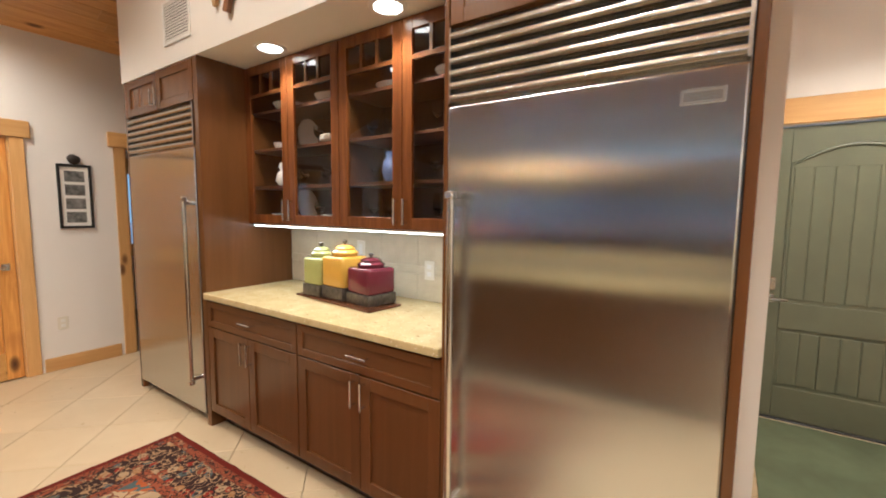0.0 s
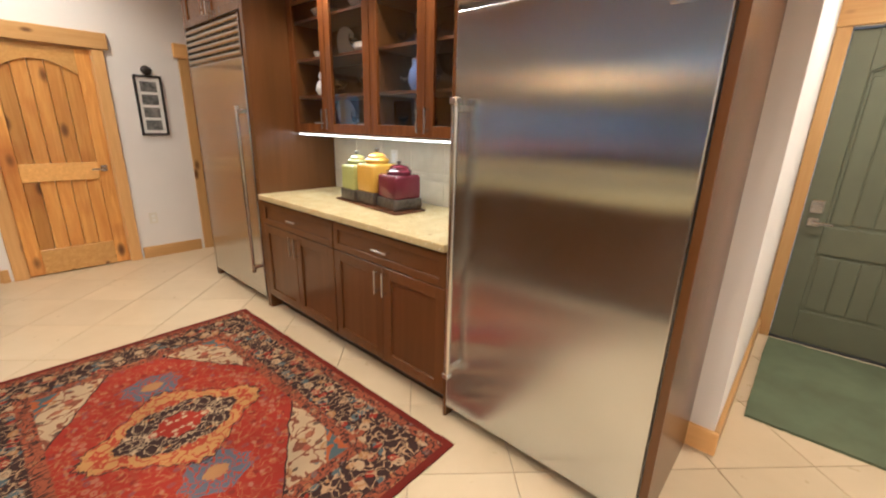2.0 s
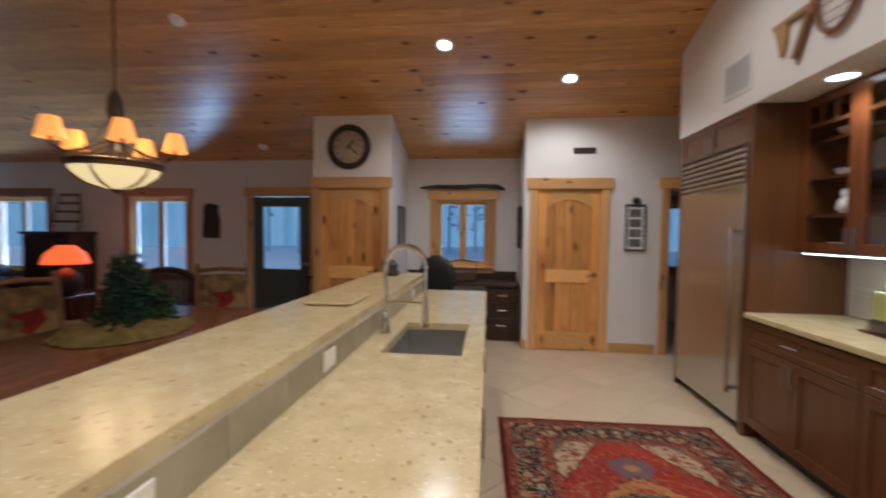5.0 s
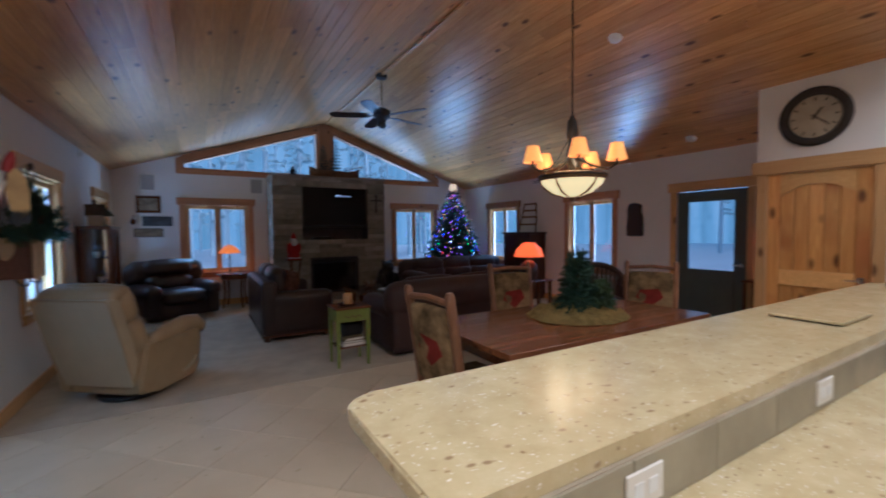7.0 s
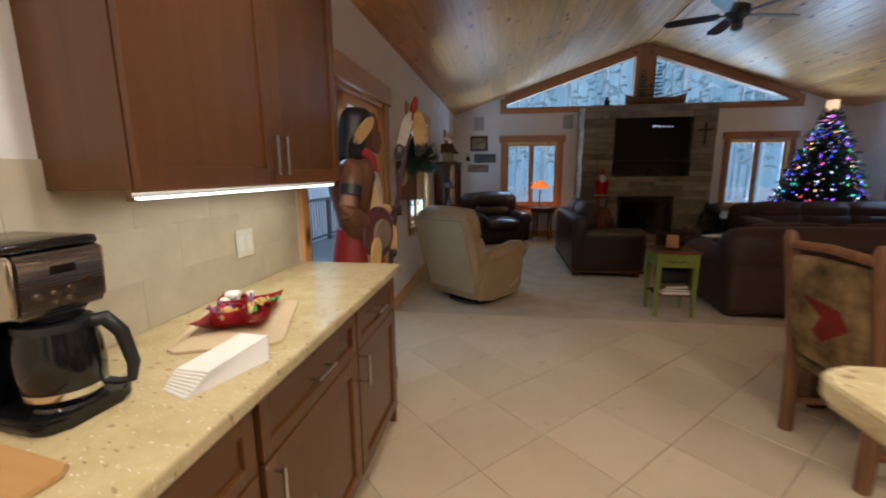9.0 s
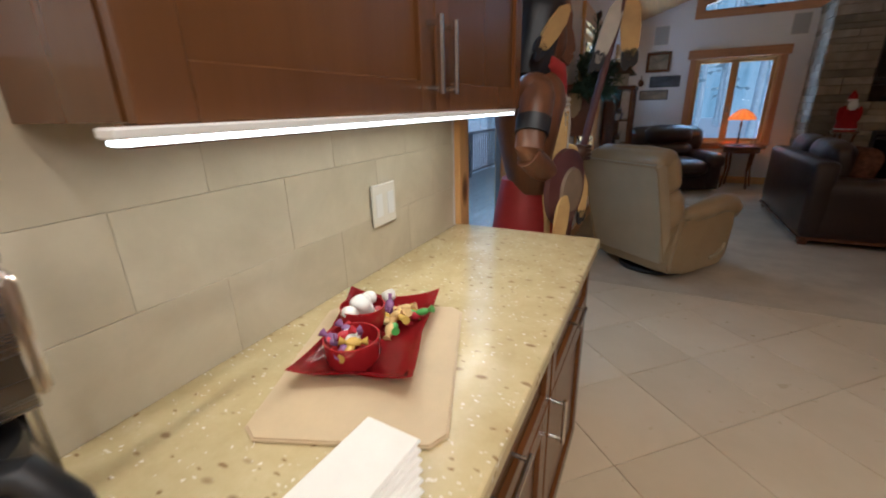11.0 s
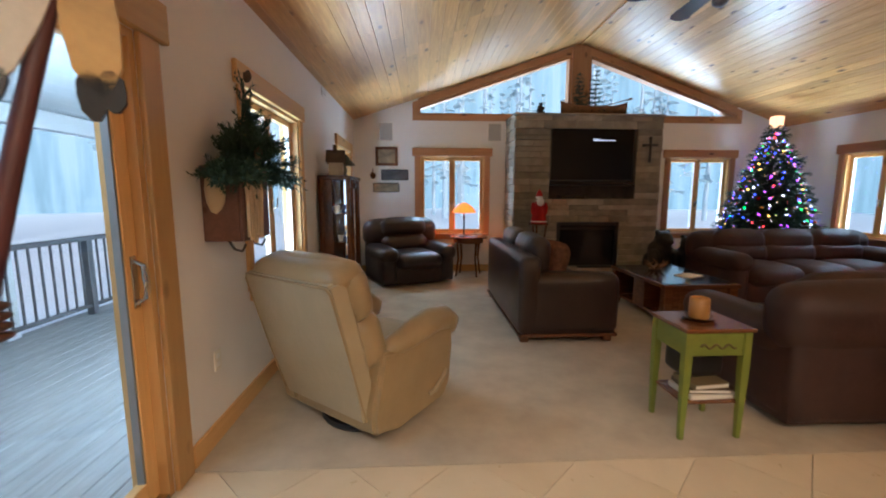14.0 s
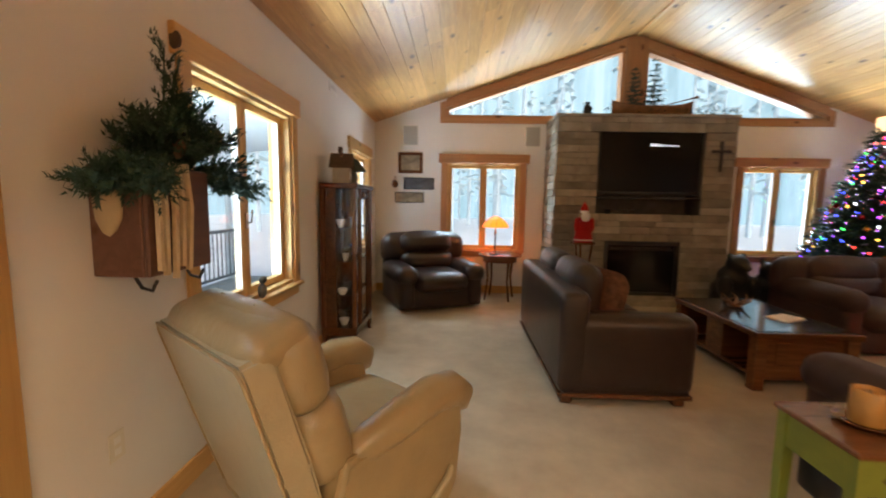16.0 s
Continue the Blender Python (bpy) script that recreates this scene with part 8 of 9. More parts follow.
for k, x in enumerate((0.21, 0.175, 0.12, 0.075, 0.03)):
    part("leather_strip", tube(bmesh.new(), [(x, 0.215, 0.42), (x - 0.01, 0.224, 0.25), (x + 0.006 * (k - 2), 0.222, 0.02 - 0.02 * (k % 3))], 0.013, 5), PALE_HIDE, sb, "pale hanging leather strip")
bm = bmesh.new()
blob(bm, (0.243, 0.075, 0.27), (0.022, 0.055, 0.125), 2, 0.1)
part("snowshoe_patch", bm, MATB, sb, "", 60)
for x in (-0.1, 0.18):
    part("hook", tube(bmesh.new(), [(x, 0.1, 0.0), (x, 0.13, -0.05), (x, 0.17, -0.06), (x, 0.19, -0.02)], 0.007, 6), IRON, sb)
ev = thing("evergreen_spray", pose(-1.31, 5.98, 1.47), "bushy artificial evergreen spray in the wall box", "greenery")
bm = bmesh.new()
rnd = random.Random(8)
for k in range(84):
    a, u = rnd.uniform(-1, 1), rnd.random()
    up = 0.5 if u < 0.75 else 0.9
    tip = Vector((rnd.uniform(-0.02, 0.22), a * 0.45, 0.02 + 0.26 * rnd.random() * (1 - abs(a)) + (0.07 if abs(a) < 0.5 else -0.07)))
    if k < 3:
        tip = Vector((0.06, -0.06 + 0.06 * k, 0.50 - 0.07 * k))
    base = Vector((0.0, tip.y * 0.25, 0.0))
    tube(bm, [base, base.lerp(tip, 0.6) + Vector((0, 0, 0.05)), tip], [0.008, 0.005, 0.003], 4)
    for s in range(9):
        p = base.lerp(tip, 0.25 + 0.75 * s / 9) + Vector((0, 0, 0.04 * math.sin(math.pi * (0.25 + 0.75 * s / 9))))
        for b in range(2):
            d = (tip - base).normalized() + Vector((rnd.uniform(-0.8, 0.8), rnd.uniform(-0.8, 0.8), rnd.uniform(-0.5, 0.8)))
            twig(bm, p, d, 0.09, rnd, 14, 0.034, 0.005)
part("needles", bm, NEEDLE, ev)
for x, y, z in ((0.14, -0.12, 0.12), (0.12, 0.16, 0.2), (0.05, 0.02, 0.56)):
    bm = bmesh.new()
    blob(bm, (x, y, z), (0.022, 0.022, 0.035), 2, 0.5)
    part("pine_cone", bm, BARK, ev)
bm = bmesh.new()
blob(bm, (0, 0, 0.05), (0.03, 0.03, 0.05), 2, 0.1)
blob(bm, (0, 0.01, 0.12), (0.025, 0.028, 0.028), 2, 0.1)
solid("sill_figurine", bm, PEWTER, "small grey figurine on the window sill", "figurine", "", 60, pose(WL + 0.025, 6.95, 0.761))

# ---- ceiling fan ----
solid("ridge_trim", boxes([(2.425, YS, RZ - 0.045, 2.475, YG, RZ - 0.018)], 0.004), PLANK, "pale pine batten along the ceiling ridge", "trim", "structure")
fan = thing("ceiling_fan", pose(2.45, 7.40, RZ - 0.02) @ Matrix.Diagonal((1.18, 1.18, 1.05, 1)), "dark bronze ceiling fan with five blades", "ceiling fan")
part("canopy", lathe(bmesh.new(), [(0, 0), (0.075, 0), (0.07, -0.05), (0.02, -0.07), (0, -0.07)], 24), IRON, fan, "", 40)
bm = bmesh.new()
cyl(bm, (0, 0, -0.06), (0, 0, -0.50), 0.013, None, 12)
part("downrod", bm, NICKEL, fan, "", 40)
part("motor", lathe(bmesh.new(), [(0, -0.48), (0.05, -0.49), (0.11, -0.53), (0.115, -0.60), (0.09, -0.64), (0.06, -0.66), (0.05, -0.71), (0, -0.72)], 28), IRON, fan, "", 40)
bm = bmesh.new()
blob(bm, (0, 0, -0.74), (0.06, 0.06, 0.05), 2)
part("light_bowl", bm, PEWTER, fan, "", 60)
for k in range(5):
    a = radians(72 * k + 14)
    m = Matrix.Rotation(a, 4, "Z")
    bm = bmesh.new()
    prism(bm, [(0.16, -0.05), (0.22, -0.065), (0.60, -0.075), (0.66, -0.05), (0.675, 0.0), (0.66, 0.05), (0.60, 0.075), (0.22, 0.065), (0.16, 0.05)], -0.004, 0.004, "z")
    bmesh.ops.rotate(bm, verts=bm.verts, cent=(0, 0, 0), matrix=Matrix.Rotation(radians(11), 3, "X"))
    bl = part("blade", bm, CAB_DARK, fan)
    bl.matrix_local = Matrix.Translation((0, 0, -0.60)) @ m
    part("blade_iron", boxes([(0.09, -0.02, -0.006, 0.22, 0.02, 0.002)], 0.003), IRON, bl)

# ---- chandelier ----
SHADE = emitter("lamp_shade", (1.0, 0.36, 0.055), 1.15)
BOWL = emitter("alabaster", (1.0, 0.66, 0.24), 1.15)
ch = thing("chandelier", pose(2.64, 3.74, 0), "rustic chandelier with five lit shades and alabaster bowl", "chandelier")
part("rod", tube(bmesh.new(), [(0, 0, 2.3), (0, 0, roof(2.64) - 0.03)], 0.007, 8), IRON, ch)
part("canopy", lathe(bmesh.new(), [(0, roof(2.64) - 0.005), (0.07, roof(2.64) - 0.01), (0.06, roof(2.64) - 0.04), (0, roof(2.64) - 0.05)], 20), IRON, ch)
part("hub", lathe(bmesh.new(), [(0.01, 2.42), (0.04, 2.36), (0.05, 2.26), (0.03, 2.18), (0.05, 2.1), (0.035, 1.98), (0.01, 1.9), (0, 1.9)], 16), IRON, ch, "", 50)
part("bowl", lathe(bmesh.new(), [(0, 1.735), (0.06, 1.74), (0.16, 1.775), (0.235, 1.835), (0.265, 1.895), (0.255, 1.895), (0.22, 1.84), (0.15, 1.787), (0, 1.75)], 40), BOWL, ch, "glowing cream alabaster bowl", 50)
part("bowl_rim", tube(bmesh.new(), [(0.268 * math.cos(k * math.pi / 20), 0.268 * math.sin(k * math.pi / 20), 1.905) for k in range(40)], 0.014, 8, True), IRON, ch, "", 50)
BRONZE = paint("aged_bronze", (0.20, 0.12, 0.05), 0.4, 0.3, 14, 0.3, 50, 0.7)
part("bowl_band", lathe(bmesh.new(), [(0.262, 1.872), (0.272, 1.872), (0.279, 1.888), (0.279, 1.918), (0.268, 1.925), (0.262, 1.925)], 40), BRONZE, ch, "aged bronze band", 50)
part("bowl_finial", lathe(bmesh.new(), [(0, 1.700), (0.014, 1.708), (0.022, 1.722), (0.032, 1.736), (0.0, 1.742)], 16), BRONZE, ch, "", 50)
for k in range(5):
    a = radians(72 * k + 50)
    part("leaf_strap", tube(bmesh.new(), [(q * math.cos(a), q * math.sin(a), z) for q, z in ((0.03, 1.734), (0.10, 1.748), (0.17, 1.775), (0.24, 1.832), (0.268, 1.885))], [0.004, 0.007, 0.010, 0.008, 0.005], 6), BRONZE, ch, "", 50)
for k in range(3):
    a = k * 2.094 + 0.4
    part("bowl_strap", tube(bmesh.new(), [(0.26 * math.cos(a), 0.26 * math.sin(a), 1.91), (0.12 * math.cos(a), 0.12 * math.sin(a), 2.05), (0.04 * math.cos(a), 0.04 * math.sin(a), 2.2)], 0.006, 6), IRON, ch)
for k in range(5):
    a = radians(72 * k + 14)
    c, s = math.cos(a), math.sin(a)
    arm = part("arm", tube(bmesh.new(), [(0.04 * c, 0.04 * s, 2.05), (0.18 * c, 0.18 * s, 1.98), (0.28 * c, 0.28 * s, 1.95), (0.345 * c, 0.345 * s, 1.99), (0.345 * c, 0.345 * s, 2.04)], 0.011, 8), IRON, ch, "", 50)
    bm = lathe(bmesh.new(), [(0.079, 2.02), (0.047, 2.152), (0.044, 2.152), (0.075, 2.02), (0.079, 2.02)], 20, 0.345 * c, 0.345 * s)
    part("shade", bm, SHADE, arm, "glowing amber fabric shade", 50)
    part("candle_cup", lathe(bmesh.new(), [(0, 2.03), (0.03, 2.035), (0.03, 2.045), (0.012, 2.05), (0.012, 2.1), (0, 2.1)], 12, 0.345 * c, 0.345 * s), IRON, arm)

# ---- dining table and log chairs ----
dt = thing("dining_table", pose(2.52, 3.66, 0), "long reddish plank dining table on thick legs", "table")
for k in range(6):
    y = -0.55 + k * 0.1835
    part("plank", boxes([(-1.08, y, 0.705, 1.08, y + 0.181, 0.75)], 0.004), TABLE_WOOD, dt)
for x in (-0.95, 0.95):
    for y in (-0.44, 0.44):
        part("leg", boxes([(x - 0.055, y - 0.055, 0, x + 0.055, y + 0.055, 0.70)], 0.01), TABLE_WOOD, dt)
for it in ((-0.9, -0.46, 0.60, 0.9, -0.43, 0.704), (-0.9, 0.43, 0.60, 0.9, 0.46, 0.704), (-0.97, -0.39, 0.60, -0.94, 0.39, 0.704), (0.94, -0.39, 0.60, 0.97, 0.39, 0.704)):
    part("apron", boxes([it], 0.004), TABLE_WOOD, dt)
FABRIC = pile("cabin_fabric", (0.19, 0.125, 0.055), 0.8, 90, 0.4, 6)
FABRIC_RED = pile("red_patch", (0.17, 0.022, 0.016), 0.3, 120, 0.4, 8)


def log_chair(m):
    c = thing("log_chair", m, "peeled log dining chair with padded cabin fabric", "chair", "dining chairs")
    for x in (-0.23, 0.23):
        part("rear_post", tube(bmesh.new(), [(x, -0.23, 0), (x * 1.02, -0.24, 0.45), (x * 1.05, -0.30, 0.9), (x * 1.06, -0.34, 1.17), (x * 1.06, -0.345, 1.20)], [0.032, 0.033, 0.031, 0.03, 0.018], 10), LOG, c, "", 50)
        part("front_leg", tube(bmesh.new(), [(x, 0.22, 0), (x, 0.22, 0.43), (x, 0.22, 0.45)], [0.032, 0.031, 0.02], 10), LOG, c, "", 50)
        part("stretcher", tube(bmesh.new(), [(x, -0.23, 0.18), (x, 0.22, 0.18)], 0.018, 8), LOG, c)
    part("stretcher", tube(bmesh.new(), [(-0.23, 0.22, 0.24), (0.23, 0.22, 0.24)], 0.018, 8), LOG, c)
    part("top_rail", tube(bmesh.new(), [(-0.25, -0.33, 1.12), (0, -0.335, 1.14), (0.25, -0.33, 1.12)], 0.024, 8), LOG, c)
    part("seat", cushion(-0.26, -0.24, 0.42, 0.26, 0.26, 0.51, 0.03, 0.02), FABRIC, c, "", 60)
    bp = part("back_pad", cushion(-0.215, -0.035, -0.28, 0.215, 0.035, 0.27, 0.025, 0.012), FABRIC, c, "tan patterned back cushion", 60)
    bp.matrix_local = pose(0, -0.285, 0.80, 7, 0, 0)
    for s in (-1, 1):
        bm = bmesh.new()
        prism(bm, [(-0.13, -0.02), (0, -0.14), (0.14, -0.03), (0.1, 0.06), (-0.09, 0.08)], s * 0.046 - 0.002, s * 0.046 + 0.002)
        pt = part("fabric_motif", bm, FABRIC_RED, bp)
    return c


chair = log_chair(pose(1.50, 3.60, 0, 0, 0, -86) @ Matrix.Diagonal((1, 1, 0.92, 1)))
for m in (pose(2.84, 4.52, 0, 0, 0, 172), pose(3.92, 3.88, 0, 0, 0, 118)):
    copy_thing(chair, m)
wc = thing("wicker_armchair", pose(5.0, 5.28, 0, 0, 0, 150), "dark rounded wicker armchair by the window", "armchair")
part("seat", cushion(-0.28, -0.26, 0.22, 0.28, 0.28, 0.46, 0.06, 0.02), CAB_DARK, wc, "", 60)
bk_r = [(0.33 * math.cos(radians(q)), -0.02 + 0.30 * math.sin(radians(q)), 0.62 + 0.30 * max(0.0, math.sin(radians(-q))) ** 0.6) for q in range(0, -181, -12)]
part("arm_rail", tube(bmesh.new(), bk_r, 0.045, 10), CAB_DARK, wc, "", 60)
for q in range(0, -181, -12):
    x, y = 0.32 * math.cos(radians(q)), -0.02 + 0.29 * math.sin(radians(q))
    part("spindle", tube(bmesh.new(), [(x * 0.9, y * 0.9, 0.40), (x, y, 0.62 + 0.30 * max(0.0, math.sin(radians(-q))) ** 0.6)], 0.024, 6), CAB_DARK, wc)
for x in (-0.24, 0.24):
    for y in (-0.22, 0.22):
        part("leg", tube(bmesh.new(), [(x, y, 0), (x * 0.95, y * 0.95, 0.24)], [0.02, 0.026], 8), CAB_DARK, wc)
ce = thing("table_tree", pose(2.62, 3.66, 0.7505), "small evergreen centrepiece on a crumpled burlap skirt", "centrepiece")
bm = bmesh.new()
rings = []
for q in range(7):
    r = 0.05 + 0.055 * q
    rings.append([bm.verts.new((r * 1.15 * math.cos(k * math.pi / 20) * (1 + 0.12 * noise.noise(Vector((k * 0.5, q, 0)))), r * math.sin(k * math.pi / 20) * (1 + 0.12 * noise.noise(Vector((k * 0.5, q, 4)))), max(0.012, 0.085 - 0.008 * q + 0.060 * noise.noise(Vector((k * 0.9, q * 1.3, 2)))) if q < 6 else 0.006)) for k in range(40)])
for a, b in zip(rings, rings[1:]):
    for k in range(40):
        bm.faces.new((a[k], a[(k + 1) % 40], b[(k + 1) % 40], b[k]))
bm.faces.new(rings[0][::-1])
bmesh.ops.solidify(bm, geom=bm.faces[:], thickness=0.004)
part("burlap_skirt", bm, pile("burlap", (0.30, 0.22, 0.07), 0.35, 150, 0.6, 14), ce, "crumpled tan burlap", 60)
bm = bmesh.new()
cyl(bm, (0, 0, 0.03), (0, 0, 0.5), 0.014, 0.005, 8)
part("trunk", bm, BARK, ce)
part("crown", conifer_crown(0.04, 0.50, 0.165, 16, 10, random.Random(66), 12, 0.034, 0.006, 0.1, 3, 0.6), NEEDLE, ce)

NEEDLE_PALE = paint("pale_fir_needles", (0.055, 0.085, 0.028), 0.7, 0.35, 9, 0)
side_fir = part("small_crown", conifer_crown(0.03, 0.24, 0.085, 8, 8, random.Random(71), 12, 0.028, 0.006, 0.1, 3, 0.6), NEEDLE_PALE, ce, "lighter small fir beside the tall one")
side_fir.location = (0.17, -0.10, 0.03)

# ---- christmas tree ----
xt = thing("christmas_tree", pose(5.36, 9.98, 0.006), "tall decorated christmas tree with coloured lights", "christmas tree")
bm = bmesh.new()
cyl(bm, (0, 0, 0.0), (0, 0, 2.4), 0.05, 0.012, 10)
part("trunk", bm, BARK, xt)
part("crown", conifer_crown(0.30, 2.42, 0.84, 34, 22, random.Random(12), 12, 0.055, 0.007, 0.28, 3, 0.68), NEEDLE, xt)
bm = lathe(bmesh.new(), [(0, 0), (0.5, 0), (0.48, 0.02), (0.2, 0.08), (0.06, 0.12), (0, 0.12)], 32)
part("tree_skirt", bm, RED_CLOTH, xt, "", 60)
part("topper", boxes([(-0.07, -0.07, 2.42, 0.07, 0.07, 2.60)], 0.02, 2), emitter("topper_glow", (1.0, 0.62, 0.32), 0.9), xt, "lit square tree topper")
bulbs = []
for nm, col in (("blue", (0.03, 0.06, 1.0)), ("red", (1.0, 0.03, 0.03)), ("green", (0.04, 0.9, 0.1)), ("gold", (1.0, 0.5, 0.06)), ("purple", (0.4, 0.05, 1.0)), ("white", (0.8, 0.85, 1.0))):
    bm = bmesh.new()
    blob(bm, (0, 0, 0), (0.010, 0.010, 0.014), 1)
    bulbs.append(mesh_of("bulb_" + nm, bm, emitter("bulb_" + nm, col, 5.0)))
rnd = random.Random(31)
for k in range(290):
    u = rnd.random() ** 1.25
    z = 0.32 + 2.02 * u
    r = (0.84 * (1 - u) ** 0.68 + 0.02) * rnd.uniform(0.86, 1.04)
    a = rnd.uniform(0, 6.283)
    ob = new("bulb", bulbs[rnd.choice((0, 0, 0, 1, 2, 3, 4, 4, 5))])
    ob.parent = xt
    ob.location = (r * math.cos(a), r * math.sin(a), z - 0.25 * r)
bm = bmesh.new()
strings = [bpy.data.materials["bulb_" + c] for c in ("blue", "red", "green", "gold", "purple", "white")]
for k in range(240):
    u = (k / 240) ** 0.85
    z = 0.32 + 2.05 * u
    r = (0.84 * (1 - u) ** 0.68 + 0.02) * rnd.uniform(0.90, 1.05)
    a = k * 0.61 + rnd.uniform(-0.2, 0.2)
    n0 = len(bm.faces)
    blob(bm, (r * math.cos(a), r * math.sin(a), z - 0.25 * r), (0.0055, 0.0055, 0.008), 1)
    bm.faces.ensure_lookup_table()
    for f in bm.faces[n0:]:
        f.material_index = rnd.choice((0, 0, 1, 2, 3, 4, 4, 5))
lights_ = part("string_lights", bm, strings[0], xt, "many tiny coloured lights")
for mt in strings[1:]:
    lights_.data.materials.append(mt)
lights_["kind"] = "stuff"
balls = []
for nm, col, mt in (("red_ball", (0.3, 0.01, 0.012), 0.4), ("silver_ball", (0.6, 0.6, 0.62), 0.9), ("gold_ball", (0.55, 0.33, 0.08), 0.9)):
    bm = bmesh.new()
    blob(bm, (0, 0, 0), (0.032, 0.032, 0.034), 2)
    balls.append(mesh_of("ornament", bm, paint(nm, col, 0.18, 0.02, 2, 0, 10, mt), 60))
for k in range(70):
    u = rnd.random() ** 1.2
    z = 0.32 + 1.95 * u
    r = (0.84 * (1 - u) ** 0.68 + 0.02) * rnd.uniform(0.9, 1.04)
    a = rnd.uniform(0, 6.283)
    ob = new("ornament", balls[k % 3])
    ob.parent = xt
    ob.location = (r * math.cos(a), r * math.sin(a), z - 0.28 * r)

# ---- east wall things ----
ar = thing("dark_hutch", pose(XR - 0.02, 8.12, 0.006, 0, 0, 90), "tall dark wooden hutch between the windows", "cabinet")
part("body", boxes([(-0.42, 0.0, 0.08, 0.42, 0.42, 1.36)], 0.004), CAB_DARK, ar)
part("cornice", boxes([(-0.46, 0.0, 1.36, 0.46, 0.46, 1.41)], 0.01, 2), CAB_DARK, ar)
for a, b, hx in ((-0.415, -0.003, -0.03), (0.003, 0.415, 0.03)):
    d = shaker(ar, "door", a, b, 0.12, 1.33, 0.42, 0.06, CAB_DARK)
    bar_handle(d, (hx, 0.44, 0.7), (hx, 0.44, 0.8), (0, 0.025, 0))
part("plinth", boxes([(-0.40, 0.02, 0.0, 0.40, 0.40, 0.08)]), CAB_DARK, ar)
sl = thing("wooden_sled", pose(XR - 0.10, 8.05, 1.42, 0, 0, 90), "old weathered wooden sled leaning above the hutch", "sled")
for x, x2 in ((-0.26, -0.17), (0.26, 0.17)):
    part("runner", tube(bmesh.new(), [(x, 0.12, 0), (x * 0.9, 0.06, 0.3), (x2, 0.02, 0.62)], 0.015, 8), LOG, sl)
for k, (z, hw) in enumerate(((0.16, 0.25), (0.32, 0.225), (0.46, 0.20), (0.60, 0.175))):
    part("slat", boxes([(-hw, 0.07 - 0.02 * k, z - 0.02, hw, 0.09 - 0.02 * k, z + 0.02)], 0.004), LOG, sl)
bm = bmesh.new()
prism(bm, [(-0.15, -0.28), (0.15, -0.28), (0.16, -0.1), (0.12, 0.05), (0.15, 0.16), (0.11, 0.26), (0.0, 0.28), (-0.12, 0.24), (-0.10, 0.12), (-0.15, 0.02), (-0.13, -0.12)], 0.0, 0.03)
bmesh.ops.bevel(bm, geom=list(bm.edges), offset=0.008, segments=2, affect="EDGES")
solid("bear_wall_plaque", bm, CAB_DARK, "dark carved wooden plaque on the wall", "plaque", "", 40, pose(XR - 0.001, 5.62, 1.62, 0, 0, 90))
hl = thing("half_table", pose(XR - 0.02, 3.70, 0, 0, 0, 90), "small dark console shelf beside the exterior door", "table")
part("tabletop", boxes([(-0.2, 0.0, 0.76, 0.2, 0.3, 0.785)], 0.005), WALNUT, hl)
for x in (-0.17, 0.17):
    part("leg", boxes([(x - 0.015, 0.25, 0, x + 0.015, 0.28, 0.76)]), WALNUT, hl)
    part("leg", boxes([(x - 0.015, 0.02, 0, x + 0.015, 0.05, 0.76)]), WALNUT, hl)
rl = thing("red_lamp", pose(XR - 0.17, 3.72, 0.7855), "small red lamp glowing on the console", "lamp")
part("stem", lathe(bmesh.new(), [(0, 0), (0.05, 0), (0.05, 0.01), (0.01, 0.02), (0.008, 0.36), (0, 0.36)], 14), IRON, rl)
bm = lathe(bmesh.new(), [(0.07, 0.34), (0.05, 0.43), (0.047, 0.43), (0.067, 0.34), (0.07, 0.34)], 16)
part("shade", bm, emitter("red_glow", (1.0, 0.03, 0.05), 2.0), rl, "glowing red shade", 50)
ct2 = thing("sofa_table", pose(5.13, 7.02, 0.006), "dark narrow table behind the sofas", "table")
part("tabletop", boxes([(-0.45, -0.2, 0.50, 0.45, 0.2, 0.53)], 0.006), WALNUT, ct2)
for x in (-0.4, 0.4):
    for y in (-0.15, 0.15):
        part("leg", boxes([(x - 0.025, y - 0.025, 0, x + 0.025, y + 0.025, 0.50)], 0.004), WALNUT, ct2)
cl = thing("console_lamp", pose(5.13, 7.0, 0.537), "large lamp with glowing orange shade and dark jar base", "table lamp")
part("base", lathe(bmesh.new(), [(0, 0), (0.1, 0), (0.15, 0.06), (0.17, 0.18), (0.15, 0.28), (0.07, 0.36), (0.02, 0.38), (0.015, 0.45), (0, 0.45)], 24), IRON, cl, "", 50)
part("shade", lathe(bmesh.new(), [(0.27, 0.44), (0.22, 0.58), (0.10, 0.69), (0.097, 0.685), (0.215, 0.575), (0.265, 0.44), (0.27, 0.44)], 28), emitter("orange_shade", (1.0, 0.12, 0.015), 1.5), cl, "glowing orange shade", 50)

# ---- carved wooden statue by the patio door ----
SKIN = wood("carved_wood", (0.085, 0.033, 0.014), (0.175, 0.070, 0.030), "z", 0.42, 0, 0.5)
SKIN_DARK = wood("carved_wood_dark", (0.045, 0.020, 0.012), (0.085, 0.035, 0.018), "z", 0.42, 0, 0.5)
HIDE = paint("shield_hide", (0.20, 0.145, 0.095), 0.55, 0.2, 10, 0.2)
HAIR = paint("black_paint", (0.010, 0.011, 0.016), 0.5, 0.3, 20, 0.3, 50)
CREAM = paint("cream_paint", (0.50, 0.33, 0.12), 0.5, 0.15, 12, 0.15)
WHITEP = paint("white_paint_old", (0.52, 0.49, 0.43), 0.5, 0.12, 12, 0.15)
REDP = paint("red_paint", (0.33, 0.022, 0.022), 0.45, 0.12, 10, 0.1)
